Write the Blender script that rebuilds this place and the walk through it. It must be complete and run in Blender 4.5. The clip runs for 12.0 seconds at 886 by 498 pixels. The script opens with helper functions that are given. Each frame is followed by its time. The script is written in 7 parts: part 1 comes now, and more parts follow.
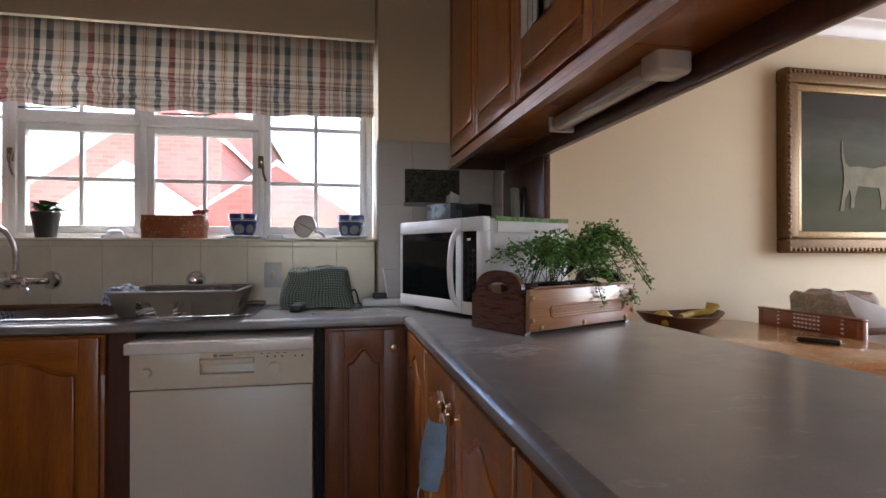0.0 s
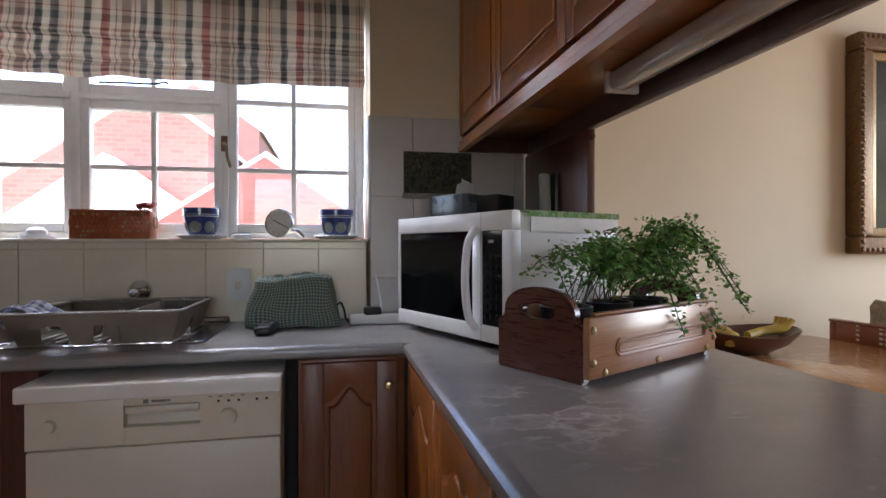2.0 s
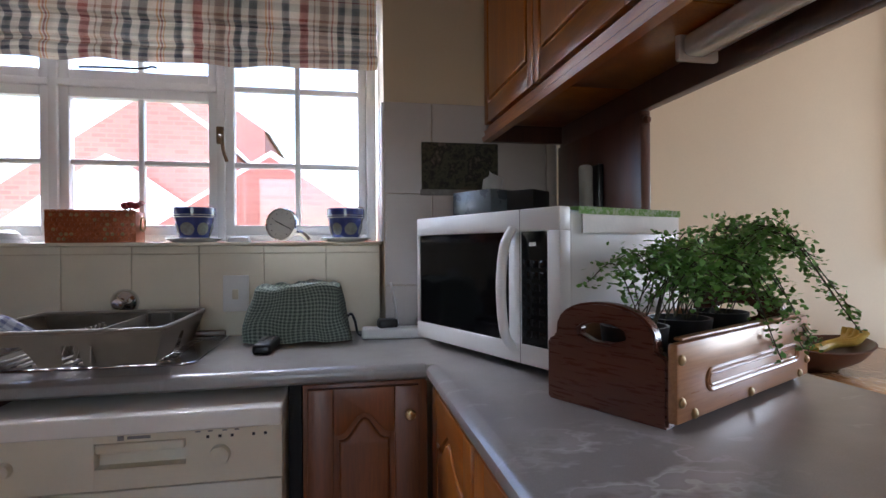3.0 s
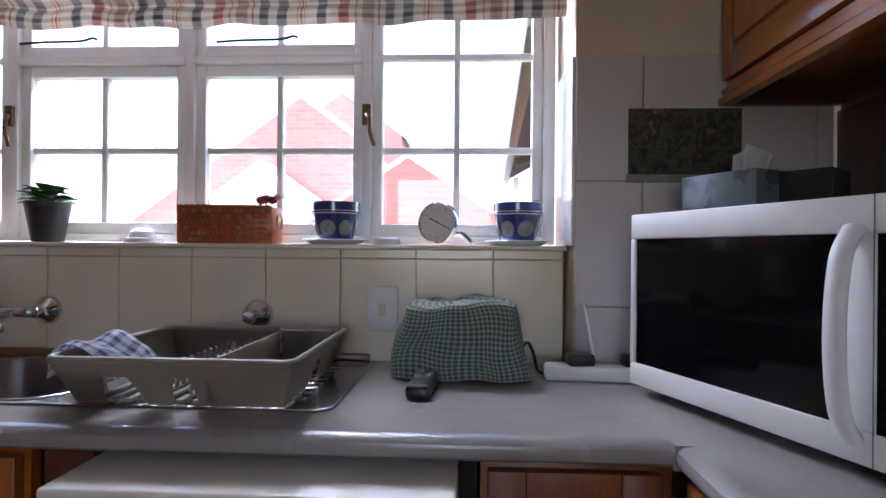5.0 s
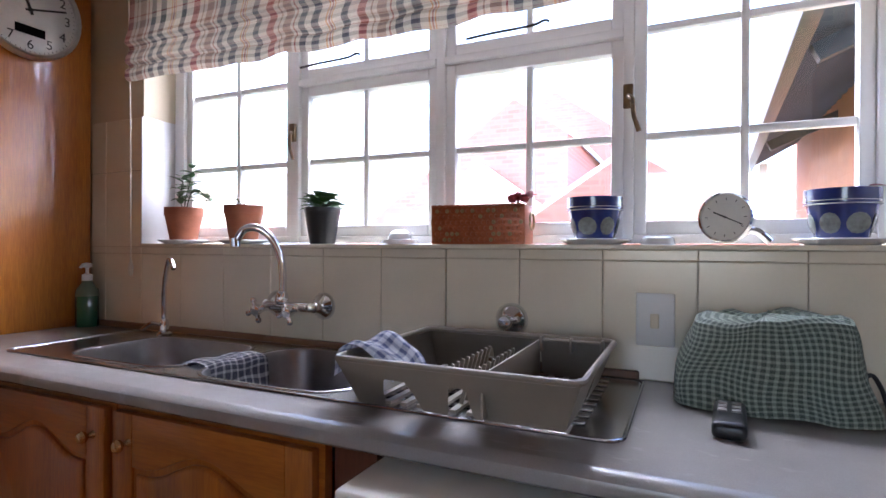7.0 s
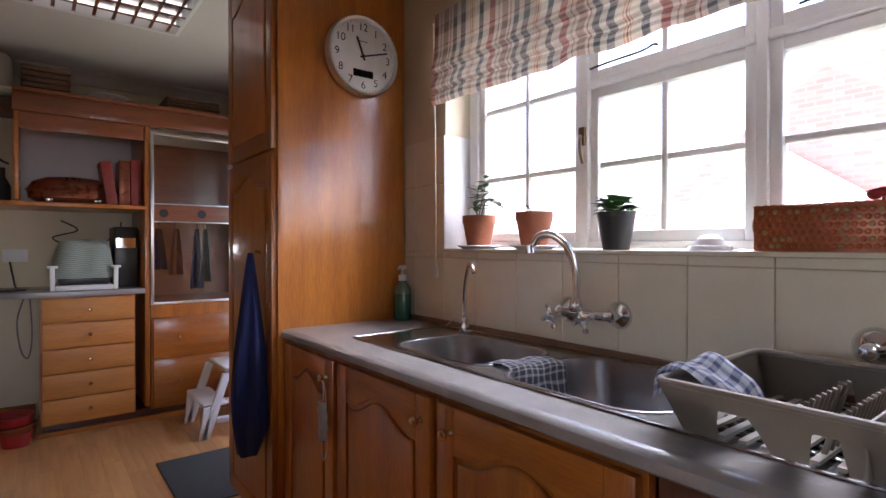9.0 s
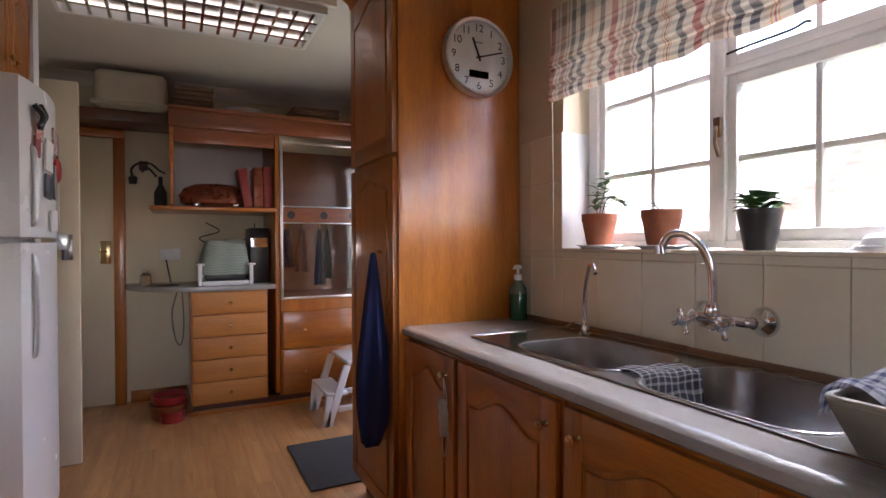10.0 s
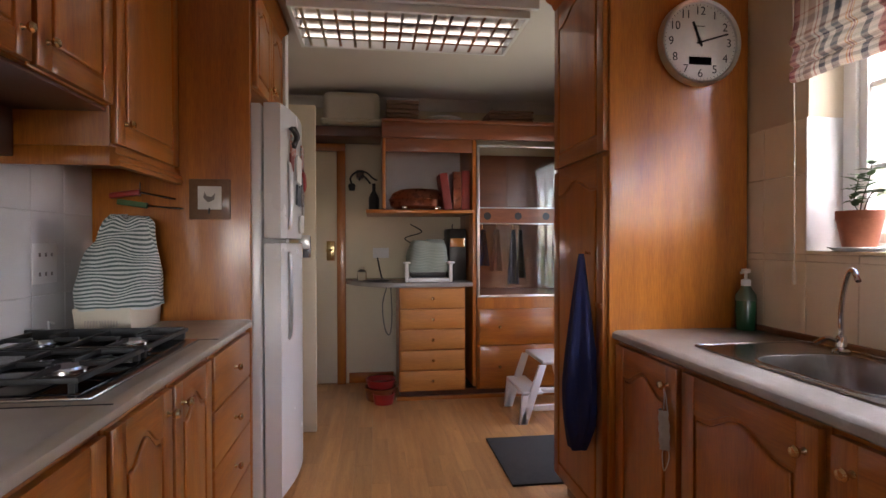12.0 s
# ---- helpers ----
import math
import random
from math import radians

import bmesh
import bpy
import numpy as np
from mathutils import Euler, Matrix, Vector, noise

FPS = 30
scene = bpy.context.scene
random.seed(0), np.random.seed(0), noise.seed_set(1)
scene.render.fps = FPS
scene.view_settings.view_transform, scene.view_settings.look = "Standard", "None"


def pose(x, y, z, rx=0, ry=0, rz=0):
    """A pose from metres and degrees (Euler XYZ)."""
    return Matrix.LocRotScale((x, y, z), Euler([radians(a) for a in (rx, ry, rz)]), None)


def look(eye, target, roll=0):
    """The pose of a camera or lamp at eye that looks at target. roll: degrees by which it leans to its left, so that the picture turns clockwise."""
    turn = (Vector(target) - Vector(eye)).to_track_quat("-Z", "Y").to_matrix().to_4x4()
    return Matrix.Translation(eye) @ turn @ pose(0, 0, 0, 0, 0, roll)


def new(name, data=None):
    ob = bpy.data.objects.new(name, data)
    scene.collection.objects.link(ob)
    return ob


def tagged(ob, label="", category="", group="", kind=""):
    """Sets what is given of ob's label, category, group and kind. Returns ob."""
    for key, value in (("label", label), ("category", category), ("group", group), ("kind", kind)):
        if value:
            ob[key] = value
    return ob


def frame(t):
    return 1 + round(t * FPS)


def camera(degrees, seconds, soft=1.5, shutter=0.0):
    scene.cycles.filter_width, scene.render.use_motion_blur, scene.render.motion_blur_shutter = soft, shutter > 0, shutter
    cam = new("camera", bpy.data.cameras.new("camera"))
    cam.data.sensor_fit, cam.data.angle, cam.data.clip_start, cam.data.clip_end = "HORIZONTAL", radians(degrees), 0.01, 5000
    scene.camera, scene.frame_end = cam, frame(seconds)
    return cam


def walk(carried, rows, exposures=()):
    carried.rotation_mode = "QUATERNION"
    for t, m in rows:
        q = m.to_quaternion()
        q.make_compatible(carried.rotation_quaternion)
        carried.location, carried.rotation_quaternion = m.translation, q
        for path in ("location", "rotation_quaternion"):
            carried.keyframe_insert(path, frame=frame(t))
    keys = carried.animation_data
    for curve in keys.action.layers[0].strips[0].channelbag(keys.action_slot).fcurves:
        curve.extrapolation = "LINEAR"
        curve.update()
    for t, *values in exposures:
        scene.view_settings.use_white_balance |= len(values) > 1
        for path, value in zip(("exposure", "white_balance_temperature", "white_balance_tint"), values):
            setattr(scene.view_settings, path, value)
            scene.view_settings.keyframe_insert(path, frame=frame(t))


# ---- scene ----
cam = camera(79.7, 12.0)
PATH = [
    (0, (0.484, 0.53, 1.147), (0.877, 2.491, 1.155), 0.0),
    (0.5, (0.525, 0.648, 1.169), (0.912, 2.61, 1.147), 0.1),
    (1, (0.536, 0.767, 1.159), (0.935, 2.727, 1.142), -0.3),
    (1.5, (0.546, 0.884, 1.138), (0.943, 2.844, 1.148), -0.0),
    (2, (0.54, 1.021, 1.176), (0.943, 2.98, 1.166), -0.1),
    (2.5, (0.535, 1.149, 1.172), (0.94, 3.107, 1.178), 0.0),
    (2.7, (0.534, 1.189, 1.181), (0.936, 3.148, 1.175), -0.2),
    (4.3, (0.487, 1.596, 1.188), (0.582, 3.594, 1.195), 0.2),
    (4.5, (0.473, 1.629, 1.186), (0.506, 3.629, 1.195), 0.1),
    (5, (0.419, 1.71, 1.192), (0.323, 3.707, 1.196), 0.5),
    (5.5, (0.379, 1.756, 1.194), (0.127, 3.74, 1.197), 0.2),
    (6, (0.335, 1.78, 1.194), (-0.078, 3.737, 1.195), 0.4),
    (6.5, (0.297, 1.801, 1.19), (-0.32, 3.704, 1.189), 0.3),
    (7, (0.262, 1.813, 1.195), (-0.575, 3.63, 1.191), 0.3),
    (7.5, (0.229, 1.816, 1.201), (-0.831, 3.512, 1.193), 0.3),
    (7.7, (0.222, 1.825, 1.19), (-0.915, 3.47, 1.202), 0.3),
    (9.3, (0.155, 1.767, 1.225), (-1.495, 2.898, 1.201), -0.2),
    (9.5, (0.151, 1.759, 1.227), (-1.537, 2.831, 1.203), -0.3),
    (10, (0.137, 1.74, 1.228), (-1.651, 2.635, 1.205), -0.2),
    (10.5, (0.124, 1.723, 1.23), (-1.743, 2.441, 1.206), -0.2),
    (11, (0.12, 1.687, 1.235), (-1.801, 2.243, 1.209), -0.2),
    (11.5, (0.117, 1.651, 1.235), (-1.841, 2.056, 1.212), -0.2),
    (12, (0.118, 1.629, 1.235), (-1.865, 1.887, 1.211), -0.1),
]
walk(cam, [(t, look(eye, target, roll)) for t, eye, target, roll in PATH], [(0, 3.92, 6400, 18), (2.7, 3.92, 6150, 18), (4.5, 4.0, 5850, 21), (6.5, 4.34, 5900, 21), (7.5, 4.42, 5900, 21), (10, 4.45, 6500, 22), (12, 4.5, 6900, 23)])

# ---- light ----
world = bpy.data.worlds.new("sky")
scene.world = world
world.use_nodes = True
wn = world.node_tree.nodes
sky = wn.new("ShaderNodeTexSky")
sky.sky_type = "NISHITA"
sky.sun_disc = False
sky.sun_elevation, sky.sun_rotation = radians(46), radians(262)
wn["Background"].inputs["Strength"].default_value = 0.075
world.node_tree.links.new(sky.outputs[0], wn["Background"].inputs["Color"])
sun = new("sun", bpy.data.lights.new("sun", "SUN"))
sun.data.energy, sun.data.angle, sun.data.color = 2.2, radians(0.5), (1, 0.95, 0.88)
sun.matrix_world = look((0, 0, 0), (0.8, 0.12, -0.85))


def window_lamp(name, eye, target, w, h, watts, color=(0.93, 0.97, 1.0)):
    lamp = new(name, bpy.data.lights.new(name, "AREA"))
    lamp.data.shape, lamp.data.size, lamp.data.size_y = "RECTANGLE", w, h
    lamp.data.energy, lamp.data.color = watts, color
    lamp.matrix_world = look(eye, target)


# daylight in the openings that the walk never faces: the dining room's and the back door's
window_lamp("dining_window_light", (5.16, 1.75, 1.5), (3, 1.85, 1.3), 1.7, 1.3, 4.2)
# added fill lamp in the unseen south opening; no window is known there
window_lamp("patio_window_light", (0.2, -1.96, 1.5), (0.2, 1, 1.2), 1.3, 1.2, 0.2)
window_lamp("back_door_light", (-3.05, 3.45, 1.2), (-3.05, 1.5, 0.9), 0.8, 1.6, 0.55)
# extra lamp added outside, above the visible panes, to strengthen the dimmed sky's light
window_lamp("kitchen_window_light", (-0.75, 3.8, 2.75), (-0.75, 1.2, 1.1), 1.8, 0.9, 11)

# ---- materials ----
class Nodes:
    """A small shorthand for building a node material."""

    def __init__(self, name):
        self.mat = bpy.data.materials.new(name)
        self.mat.use_nodes = True
        self.t = self.mat.node_tree
        self.bsdf = self.t.nodes["Principled BSDF"]

    def add(self, kind, **values):
        n = self.t.nodes.new("ShaderNode" + kind)
        for k, v in values.items():
            n.inputs[k].default_value = v
        return n

    def link(self, a, b):
        self.t.links.new(a, b)

    def coords(self, scale=(1, 1, 1), kind="Object", turn=(0, 0, 0)):
        c = self.add("TexCoord")
        m = self.add("Mapping", Scale=scale, Rotation=turn)
        self.link(c.outputs[kind], m.inputs["Vector"])
        return m.outputs["Vector"]

    def noise(self, vector, scale, detail=4.0, rough=0.55):
        n = self.add("TexNoise", Scale=scale, Detail=detail, Roughness=rough)
        self.link(vector, n.inputs["Vector"])
        return n.outputs["Fac"]

    def ramp(self, fac, stops, constant=False):
        r = self.add("ValToRGB")
        cr = r.color_ramp
        if constant:
            cr.interpolation = "CONSTANT"
        while len(cr.elements) < len(stops):
            cr.elements.new(0.5)
        for e, (p, c) in zip(cr.elements, stops):
            e.position, e.color = p, (*c, 1)
        self.link(fac, r.inputs["Fac"])
        return r.outputs["Color"]

    def mix(self, fac, a, b, blend="MIX"):
        m = self.t.nodes.new("ShaderNodeMix")
        m.data_type, m.blend_type = "RGBA", blend
        for v, slot in ((fac, 0), (a, 6), (b, 7)):
            if isinstance(v, bpy.types.NodeSocket):
                self.link(v, m.inputs[slot])
            elif isinstance(v, tuple):
                m.inputs[slot].default_value = (*v, 1)
            else:
                m.inputs[slot].default_value = v
        return m.outputs[2]

    def math(self, op, a, b=0.0):
        m = self.t.nodes.new("ShaderNodeMath")
        m.operation = op
        for v, slot in ((a, 0), (b, 1)):
            if isinstance(v, bpy.types.NodeSocket):
                self.link(v, m.inputs[slot])
            else:
                m.inputs[slot].default_value = v
        return m.outputs[0]

    def bump(self, height, strength=0.2, distance=0.002):
        b = self.add("Bump", Strength=strength, Distance=distance)
        self.link(height, b.inputs["Height"])
        self.link(b.outputs[0], self.bsdf.inputs["Normal"])

    def done(self, color=None, rough=0.5, metal=0.0, coat=0.0, **more):
        p = self.bsdf.inputs
        if isinstance(color, bpy.types.NodeSocket):
            self.link(color, p["Base Color"])
        elif color:
            p["Base Color"].default_value = (*color, 1)
        if isinstance(rough, bpy.types.NodeSocket):
            self.link(rough, p["Roughness"])
        else:
            p["Roughness"].default_value = rough
        p["Metallic"].default_value = metal
        p["Coat Weight"].default_value = coat
        p["Coat Roughness"].default_value = 0.22
        for k, v in more.items():
            p[k.replace("_", " ")].default_value = v
        return self.mat


def shade(c, k):
    return tuple(min(1, v * k) for v in c)


def surface(name, color, rough=0.5, metal=0.0, vary=0.12, scale=6.0, bump=0.1, fine=120.0, coat=0.0, **more):
    """A plain surface with soft stains at two scales and a fine relief."""
    n = Nodes(name)
    v = n.coords()
    big, small = n.noise(v, scale), n.noise(v, fine, 2)
    col = n.ramp(big, [(0.3, shade(color, 1 - vary)), (0.7, shade(color, 1 + vary * 0.6))])
    col = n.mix(vary, col, n.ramp(small, [(0.3, shade(color, 0.75)), (0.7, shade(color, 1.15))]))
    r = n.math("ADD", n.math("MULTIPLY", big, rough * 0.35), rough * 0.83)
    if bump:
        n.bump(small, bump)
    return n.done(col, r, metal, coat, **more)


def wood(name, dark, light, axis=2, rough=0.35, size=1.0, coat=0.4, gloss=0.16, ripple=0.0):
    """Varnished wood whose grain runs along one axis; ripple: a slow waviness across the grain."""
    n = Nodes(name)
    s = [9.0 / size] * 3
    s[axis] = 0.7 / size
    info = n.add("ObjectInfo")
    c = n.add("TexCoord")
    shift = n.add("VectorMath")
    n.link(c.outputs["Object"], shift.inputs[0])
    comb = n.add("CombineXYZ")
    off = n.math("MULTIPLY", info.outputs["Random"], 7.0)
    for k in range(3):
        n.link(off, comb.inputs[k])
    n.link(comb.outputs[0], shift.inputs[1])
    m = n.add("Mapping", Scale=s)
    n.link(shift.outputs[0], m.inputs["Vector"])
    v = m.outputs["Vector"]
    band = n.noise(v, 1.6, 5, 0.6)
    s2 = n.add("Mapping", Scale=(6, 6, 6))
    n.link(v, s2.inputs["Vector"])
    fibre = n.noise(s2.outputs["Vector"], 4.0, 3, 0.6)
    col = n.ramp(band, [(0.25, dark), (0.5, tuple((a + b) / 2 for a, b in zip(dark, light))), (0.75, light)])
    col = n.mix(0.25, col, n.ramp(fibre, [(0.35, shade(dark, 0.7)), (0.65, shade(light, 1.1))]))
    tone = n.math("ADD", n.math("MULTIPLY", info.outputs["Random"], 0.22), 0.89)
    gray = n.add("CombineXYZ")
    for k in range(3):
        n.link(tone, gray.inputs[k])
    col = n.mix(1.0, col, gray.outputs[0], "MULTIPLY")
    n.bump(fibre, 0.08, 0.001)
    if ripple:
        flow = [7.0] * 3
        flow[axis] = 0.25
        wave = n.add("Bump", Strength=1.0, Distance=ripple)
        n.link(n.noise(n.coords(flow), 2.2, 2, 0.5), wave.inputs["Height"])
        n.link(wave.outputs[0], n.bsdf.inputs["Coat Normal"])
    n.done(col, n.math("ADD", n.math("MULTIPLY", fibre, 0.15), rough - 0.07), 0, coat)
    n.bsdf.inputs["Coat Roughness"].default_value = gloss
    return n.mat


def plaid(name, warp, weft, period, rough=0.9, wfac=0.5):
    """Woven cloth: stripes across both ways of the cloth's own length and width, in metres."""
    n = Nodes(name)
    c = n.add("TexCoord")
    sep = n.add("SeparateXYZ")
    n.link(c.outputs["UV"], sep.inputs[0])
    a = n.ramp(n.math("FRACT", n.math("DIVIDE", sep.outputs[0], period)), warp, True)
    b = n.ramp(n.math("FRACT", n.math("DIVIDE", sep.outputs[1], period)), weft, True)
    col = n.mix(wfac, a, b)
    weave = n.noise(n.coords((1, 1, 1)), 700, 1)
    col = n.mix(0.12, col, n.ramp(weave, [(0.3, (0.05, 0.05, 0.05)), (0.7, (0.9, 0.88, 0.85))]))
    n.bump(weave, 0.25, 0.001)
    return n.done(col, rough)


WOOD = wood("varnished_wood_upright", (0.24, 0.06, 0.006), (0.5, 0.168, 0.018))
WOOD_X = wood("varnished_wood_along", (0.24, 0.06, 0.006), (0.5, 0.168, 0.018), 0)
WOOD_Y = wood("varnished_wood_across", (0.24, 0.06, 0.006), (0.5, 0.168, 0.018), 1)
WOOD_GLOSS = wood("rippled_varnished_wood", (0.26, 0.068, 0.007), (0.54, 0.19, 0.02), coat=0.9, gloss=0.13, ripple=0.012)
WOOD_RED = wood("reddish_wood", (0.15, 0.042, 0.012), (0.29, 0.085, 0.028), 1)
# cabinet wood darkened and dulled: the corner's shade is in this colour
WOOD_SHADED = wood("shade_darkened_reddish_wood", (0.13, 0.031, 0.005), (0.25, 0.068, 0.01), 2, 0.45, coat=0.1)
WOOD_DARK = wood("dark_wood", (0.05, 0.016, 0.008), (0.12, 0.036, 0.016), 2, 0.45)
WOOD_TABLE = wood("honey_table_wood", (0.36, 0.18, 0.07), (0.52, 0.29, 0.13), 1, 0.25)
WOOD_BOX = wood("planter_side_wood", (0.26, 0.11, 0.045), (0.42, 0.2, 0.09), 0, 0.3)
WOOD_MAHOG = wood("planter_end_wood", (0.06, 0.018, 0.011), (0.12, 0.036, 0.02), 1, 0.28)
WOOD_STRIP = wood("oiled_strip_wood", (0.1, 0.045, 0.02), (0.22, 0.11, 0.05), 0, 0.5)
LAMINATE = wood("laminate_floor", (0.44, 0.19, 0.06), (0.68, 0.35, 0.13), 0, 0.3, 0.5, 0.3)
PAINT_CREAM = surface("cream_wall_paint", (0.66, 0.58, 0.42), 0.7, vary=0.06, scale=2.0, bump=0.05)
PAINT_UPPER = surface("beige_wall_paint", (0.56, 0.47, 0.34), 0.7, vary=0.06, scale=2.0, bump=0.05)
PAINT_WHITE = surface("white_gloss_paint", (0.8, 0.8, 0.8), 0.35, vary=0.04, scale=5, bump=0.03)
CEILING = surface("ceiling_paint", (0.68, 0.63, 0.6), 0.8, vary=0.05, scale=2, bump=0.04)
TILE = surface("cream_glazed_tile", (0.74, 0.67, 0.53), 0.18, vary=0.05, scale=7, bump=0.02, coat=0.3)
# the cream tile greyed down, with the pier's shade put into its colour
TILE_SHADED = surface("shade_greyed_glazed_tile", (0.47, 0.44, 0.43), 0.22, vary=0.05, scale=7, bump=0.02, coat=0.2)
TILE_WHITE = surface("white_glazed_tile", (0.7, 0.69, 0.69), 0.18, vary=0.05, scale=7, bump=0.02, coat=0.3)
GROUT = surface("grey_grout", (0.6, 0.54, 0.45), 0.85, vary=0.2, scale=20)
# middle of the dried wipe marks, in the worktop's own turned and scaled coordinates
STAIN = (2.811, -0.875, 0.038)


def worn_counter():
    """Grey laminate with faint pale scuffs and one patch of dried wipe marks."""
    n = Nodes("grey_laminate_worktop")
    v = n.coords()
    big, fine = n.noise(v, 9), n.noise(v, 400, 2)
    col = n.ramp(big, [(0.3, (0.262, 0.242, 0.232)), (0.7, (0.3, 0.28, 0.268))])
    col = n.mix(0.15, col, n.ramp(fine, [(0.3, (0.18, 0.17, 0.17)), (0.7, (0.34, 0.325, 0.325))]))
    swirl = n.noise(n.coords((3.0, 7.0, 1.0), turn=(0, 0, 0.6)), 2.2, 3, 0.75)
    scuff = n.ramp(swirl, [(0.62, (0, 0, 0)), (0.66, (0.18, 0.18, 0.18)), (0.7, (0, 0, 0))])
    col = n.mix(scuff, col, (0.5, 0.49, 0.48))
    place = n.coords((2.6, 1.9, 1.0), turn=(0, 0, 0.35))
    off = n.add("VectorMath")
    n.link(place, off.inputs[0])
    off.operation = "DISTANCE"
    off.inputs[1].default_value = STAIN
    near = n.ramp(off.outputs["Value"], [(0.12, (1, 1, 1)), (0.42, (0, 0, 0))])
    wipe = n.noise(n.coords((1.0, 1.6, 1.0), turn=(0, 0, 0.5)), 5.0, 4, 0.6)
    arc = n.ramp(wipe, [(0.45, (0, 0, 0)), (0.49, (0.5, 0.5, 0.5)), (0.505, (0.75, 0.75, 0.75)), (0.52, (0.2, 0.2, 0.2)), (0.58, (0.3, 0.3, 0.3)), (0.62, (0, 0, 0))])
    col = n.mix(n.mix(1.0, near, arc, "MULTIPLY"), col, (0.62, 0.61, 0.6))
    n.bump(fine, 0.03)
    return n.done(col, n.math("ADD", n.math("MULTIPLY", big, 0.1), 0.17))


COUNTER = worn_counter()
# dishwasher top: cream enamel whitened to hold the window's bright reflection
ENAMEL_LIT = surface("glossy_window_lit_enamel", (0.84, 0.8, 0.72), 0.12, vary=0.03, scale=5, bump=0.0, coat=0.6)
COUNTER_L = surface("stone_laminate_worktop", (0.43, 0.385, 0.315), 0.24, vary=0.07, scale=9, bump=0.03, fine=400)
STEEL = surface("brushed_steel", (0.4, 0.4, 0.41), 0.22, 1.0, vary=0.1, scale=14, bump=0.03, fine=300)
# sink steel again, darker, so the bowls' inner shade is in the colour
STEEL_SHADED = surface("shaded_pressed_steel_bowl", (0.3, 0.3, 0.31), 0.3, 1.0, vary=0.15, scale=14, bump=0.03, fine=300)
CHROME = surface("chrome", (0.75, 0.75, 0.77), 0.07, 1.0, vary=0.04, scale=20, bump=0)
BRASS = surface("worn_brass", (0.62, 0.45, 0.24), 0.22, 1.0, vary=0.15, scale=40, bump=0.02)
ALU = surface("satin_aluminium", (0.6, 0.6, 0.6), 0.3, 1.0, vary=0.08, scale=20, bump=0.02)
MIRROR = surface("louvre_mirror", (0.85, 0.85, 0.85), 0.12, 1.0, vary=0.03, scale=20, bump=0)
PLASTIC_W = surface("white_plastic", (0.74, 0.74, 0.73), 0.35, vary=0.04, scale=10, bump=0.02)
PLASTIC_C = surface("cream_plastic", (0.66, 0.6, 0.47), 0.4, vary=0.05, scale=10, bump=0.03)
APPLIANCE = surface("cream_enamel", (0.72, 0.64, 0.48), 0.32, vary=0.04, scale=5, bump=0.02)
FRIDGE_W = surface("white_enamel", (0.72, 0.72, 0.71), 0.26, vary=0.02, scale=5, bump=0.0)
RACK_GREY = surface("taupe_plastic", (0.24, 0.205, 0.165), 0.45, vary=0.07, scale=12, bump=0.04)
BLACK = surface("black_plastic", (0.015, 0.015, 0.016), 0.35, vary=0.3, scale=20, bump=0.03)
BLACK_IRON = surface("black_cast_iron", (0.012, 0.012, 0.012), 0.55, vary=0.3, scale=40, bump=0.2)
BLACK_GLASS = surface("black_glass", (0.004, 0.004, 0.005), 0.08, vary=0.1, scale=5, bump=0, Specular_IOR_Level=0.25)
DARK = surface("dark_joint_and_gap_shade", (0.012, 0.01, 0.009), 0.8, vary=0.2)
TERRACOTTA = surface("terracotta", (0.36, 0.12, 0.06), 0.75, vary=0.2, scale=25, bump=0.15)
BLUE_GLAZE = surface("cobalt_glaze", (0.02, 0.035, 0.17), 0.12, vary=0.3, scale=18, bump=0.02, coat=0.4)
GREY_GLAZE = surface("pale_glaze", (0.2, 0.22, 0.21), 0.15, vary=0.45, scale=60, bump=0.02)
CHINA = surface("white_china", (0.74, 0.75, 0.77), 0.15, vary=0.05, scale=30, bump=0)
SOIL = surface("potting_soil", (0.03, 0.02, 0.014), 0.95, vary=0.4, scale=60, bump=0.6)
LEAF = surface("green_leaf", (0.055, 0.15, 0.03), 0.45, vary=0.35, scale=30, bump=0.1)
LEAF_PALE = surface("pale_leaf", (0.075, 0.15, 0.06), 0.5, vary=0.3, scale=30, bump=0.1)
FERN = surface("fern_leaf", (0.13, 0.3, 0.055), 0.5, vary=0.45, scale=14, bump=0.1)
STEM = surface("dark_stem", (0.05, 0.045, 0.02), 0.6, vary=0.3, scale=40)
RED_PETAL = surface("dusky_red_petal", (0.35, 0.04, 0.05), 0.6, vary=0.35, scale=60)
PINK_PETAL = surface("pink_petal", (0.6, 0.3, 0.33), 0.6, vary=0.2, scale=60)
COPPER = surface("burnt_orange_metal", (0.38, 0.1, 0.034), 0.34, 0.25, vary=0.25, scale=25, bump=0.1)
NAVY = surface("navy_towelling", (0.010, 0.016, 0.075), 0.95, vary=0.3, scale=30, bump=0.6, fine=300)
MASK_BLUE = surface("blue_mask_fabric", (0.36, 0.5, 0.62), 0.85, vary=0.1, scale=60, bump=0.2)
MASK_WHITE = surface("white_mask_fabric", (0.68, 0.68, 0.68), 0.85, vary=0.1, scale=60, bump=0.2)
RED_WARE = surface("red_plastic", (0.32, 0.02, 0.02), 0.3, vary=0.2, scale=15)
RED_BINDER = surface("red_binding", (0.22, 0.025, 0.02), 0.5, vary=0.25, scale=25)
MAT_BROWN = surface("charcoal_floor_mat", (0.055, 0.05, 0.043), 0.95, vary=0.3, scale=30, bump=0.6, fine=250)
PAPER = surface("paper", (0.68, 0.67, 0.63), 0.8, vary=0.08, scale=20)
PLASTIC_DULL = surface("dull_grey_plastic", (0.36, 0.34, 0.31), 0.45, vary=0.08, scale=10, bump=0.02)
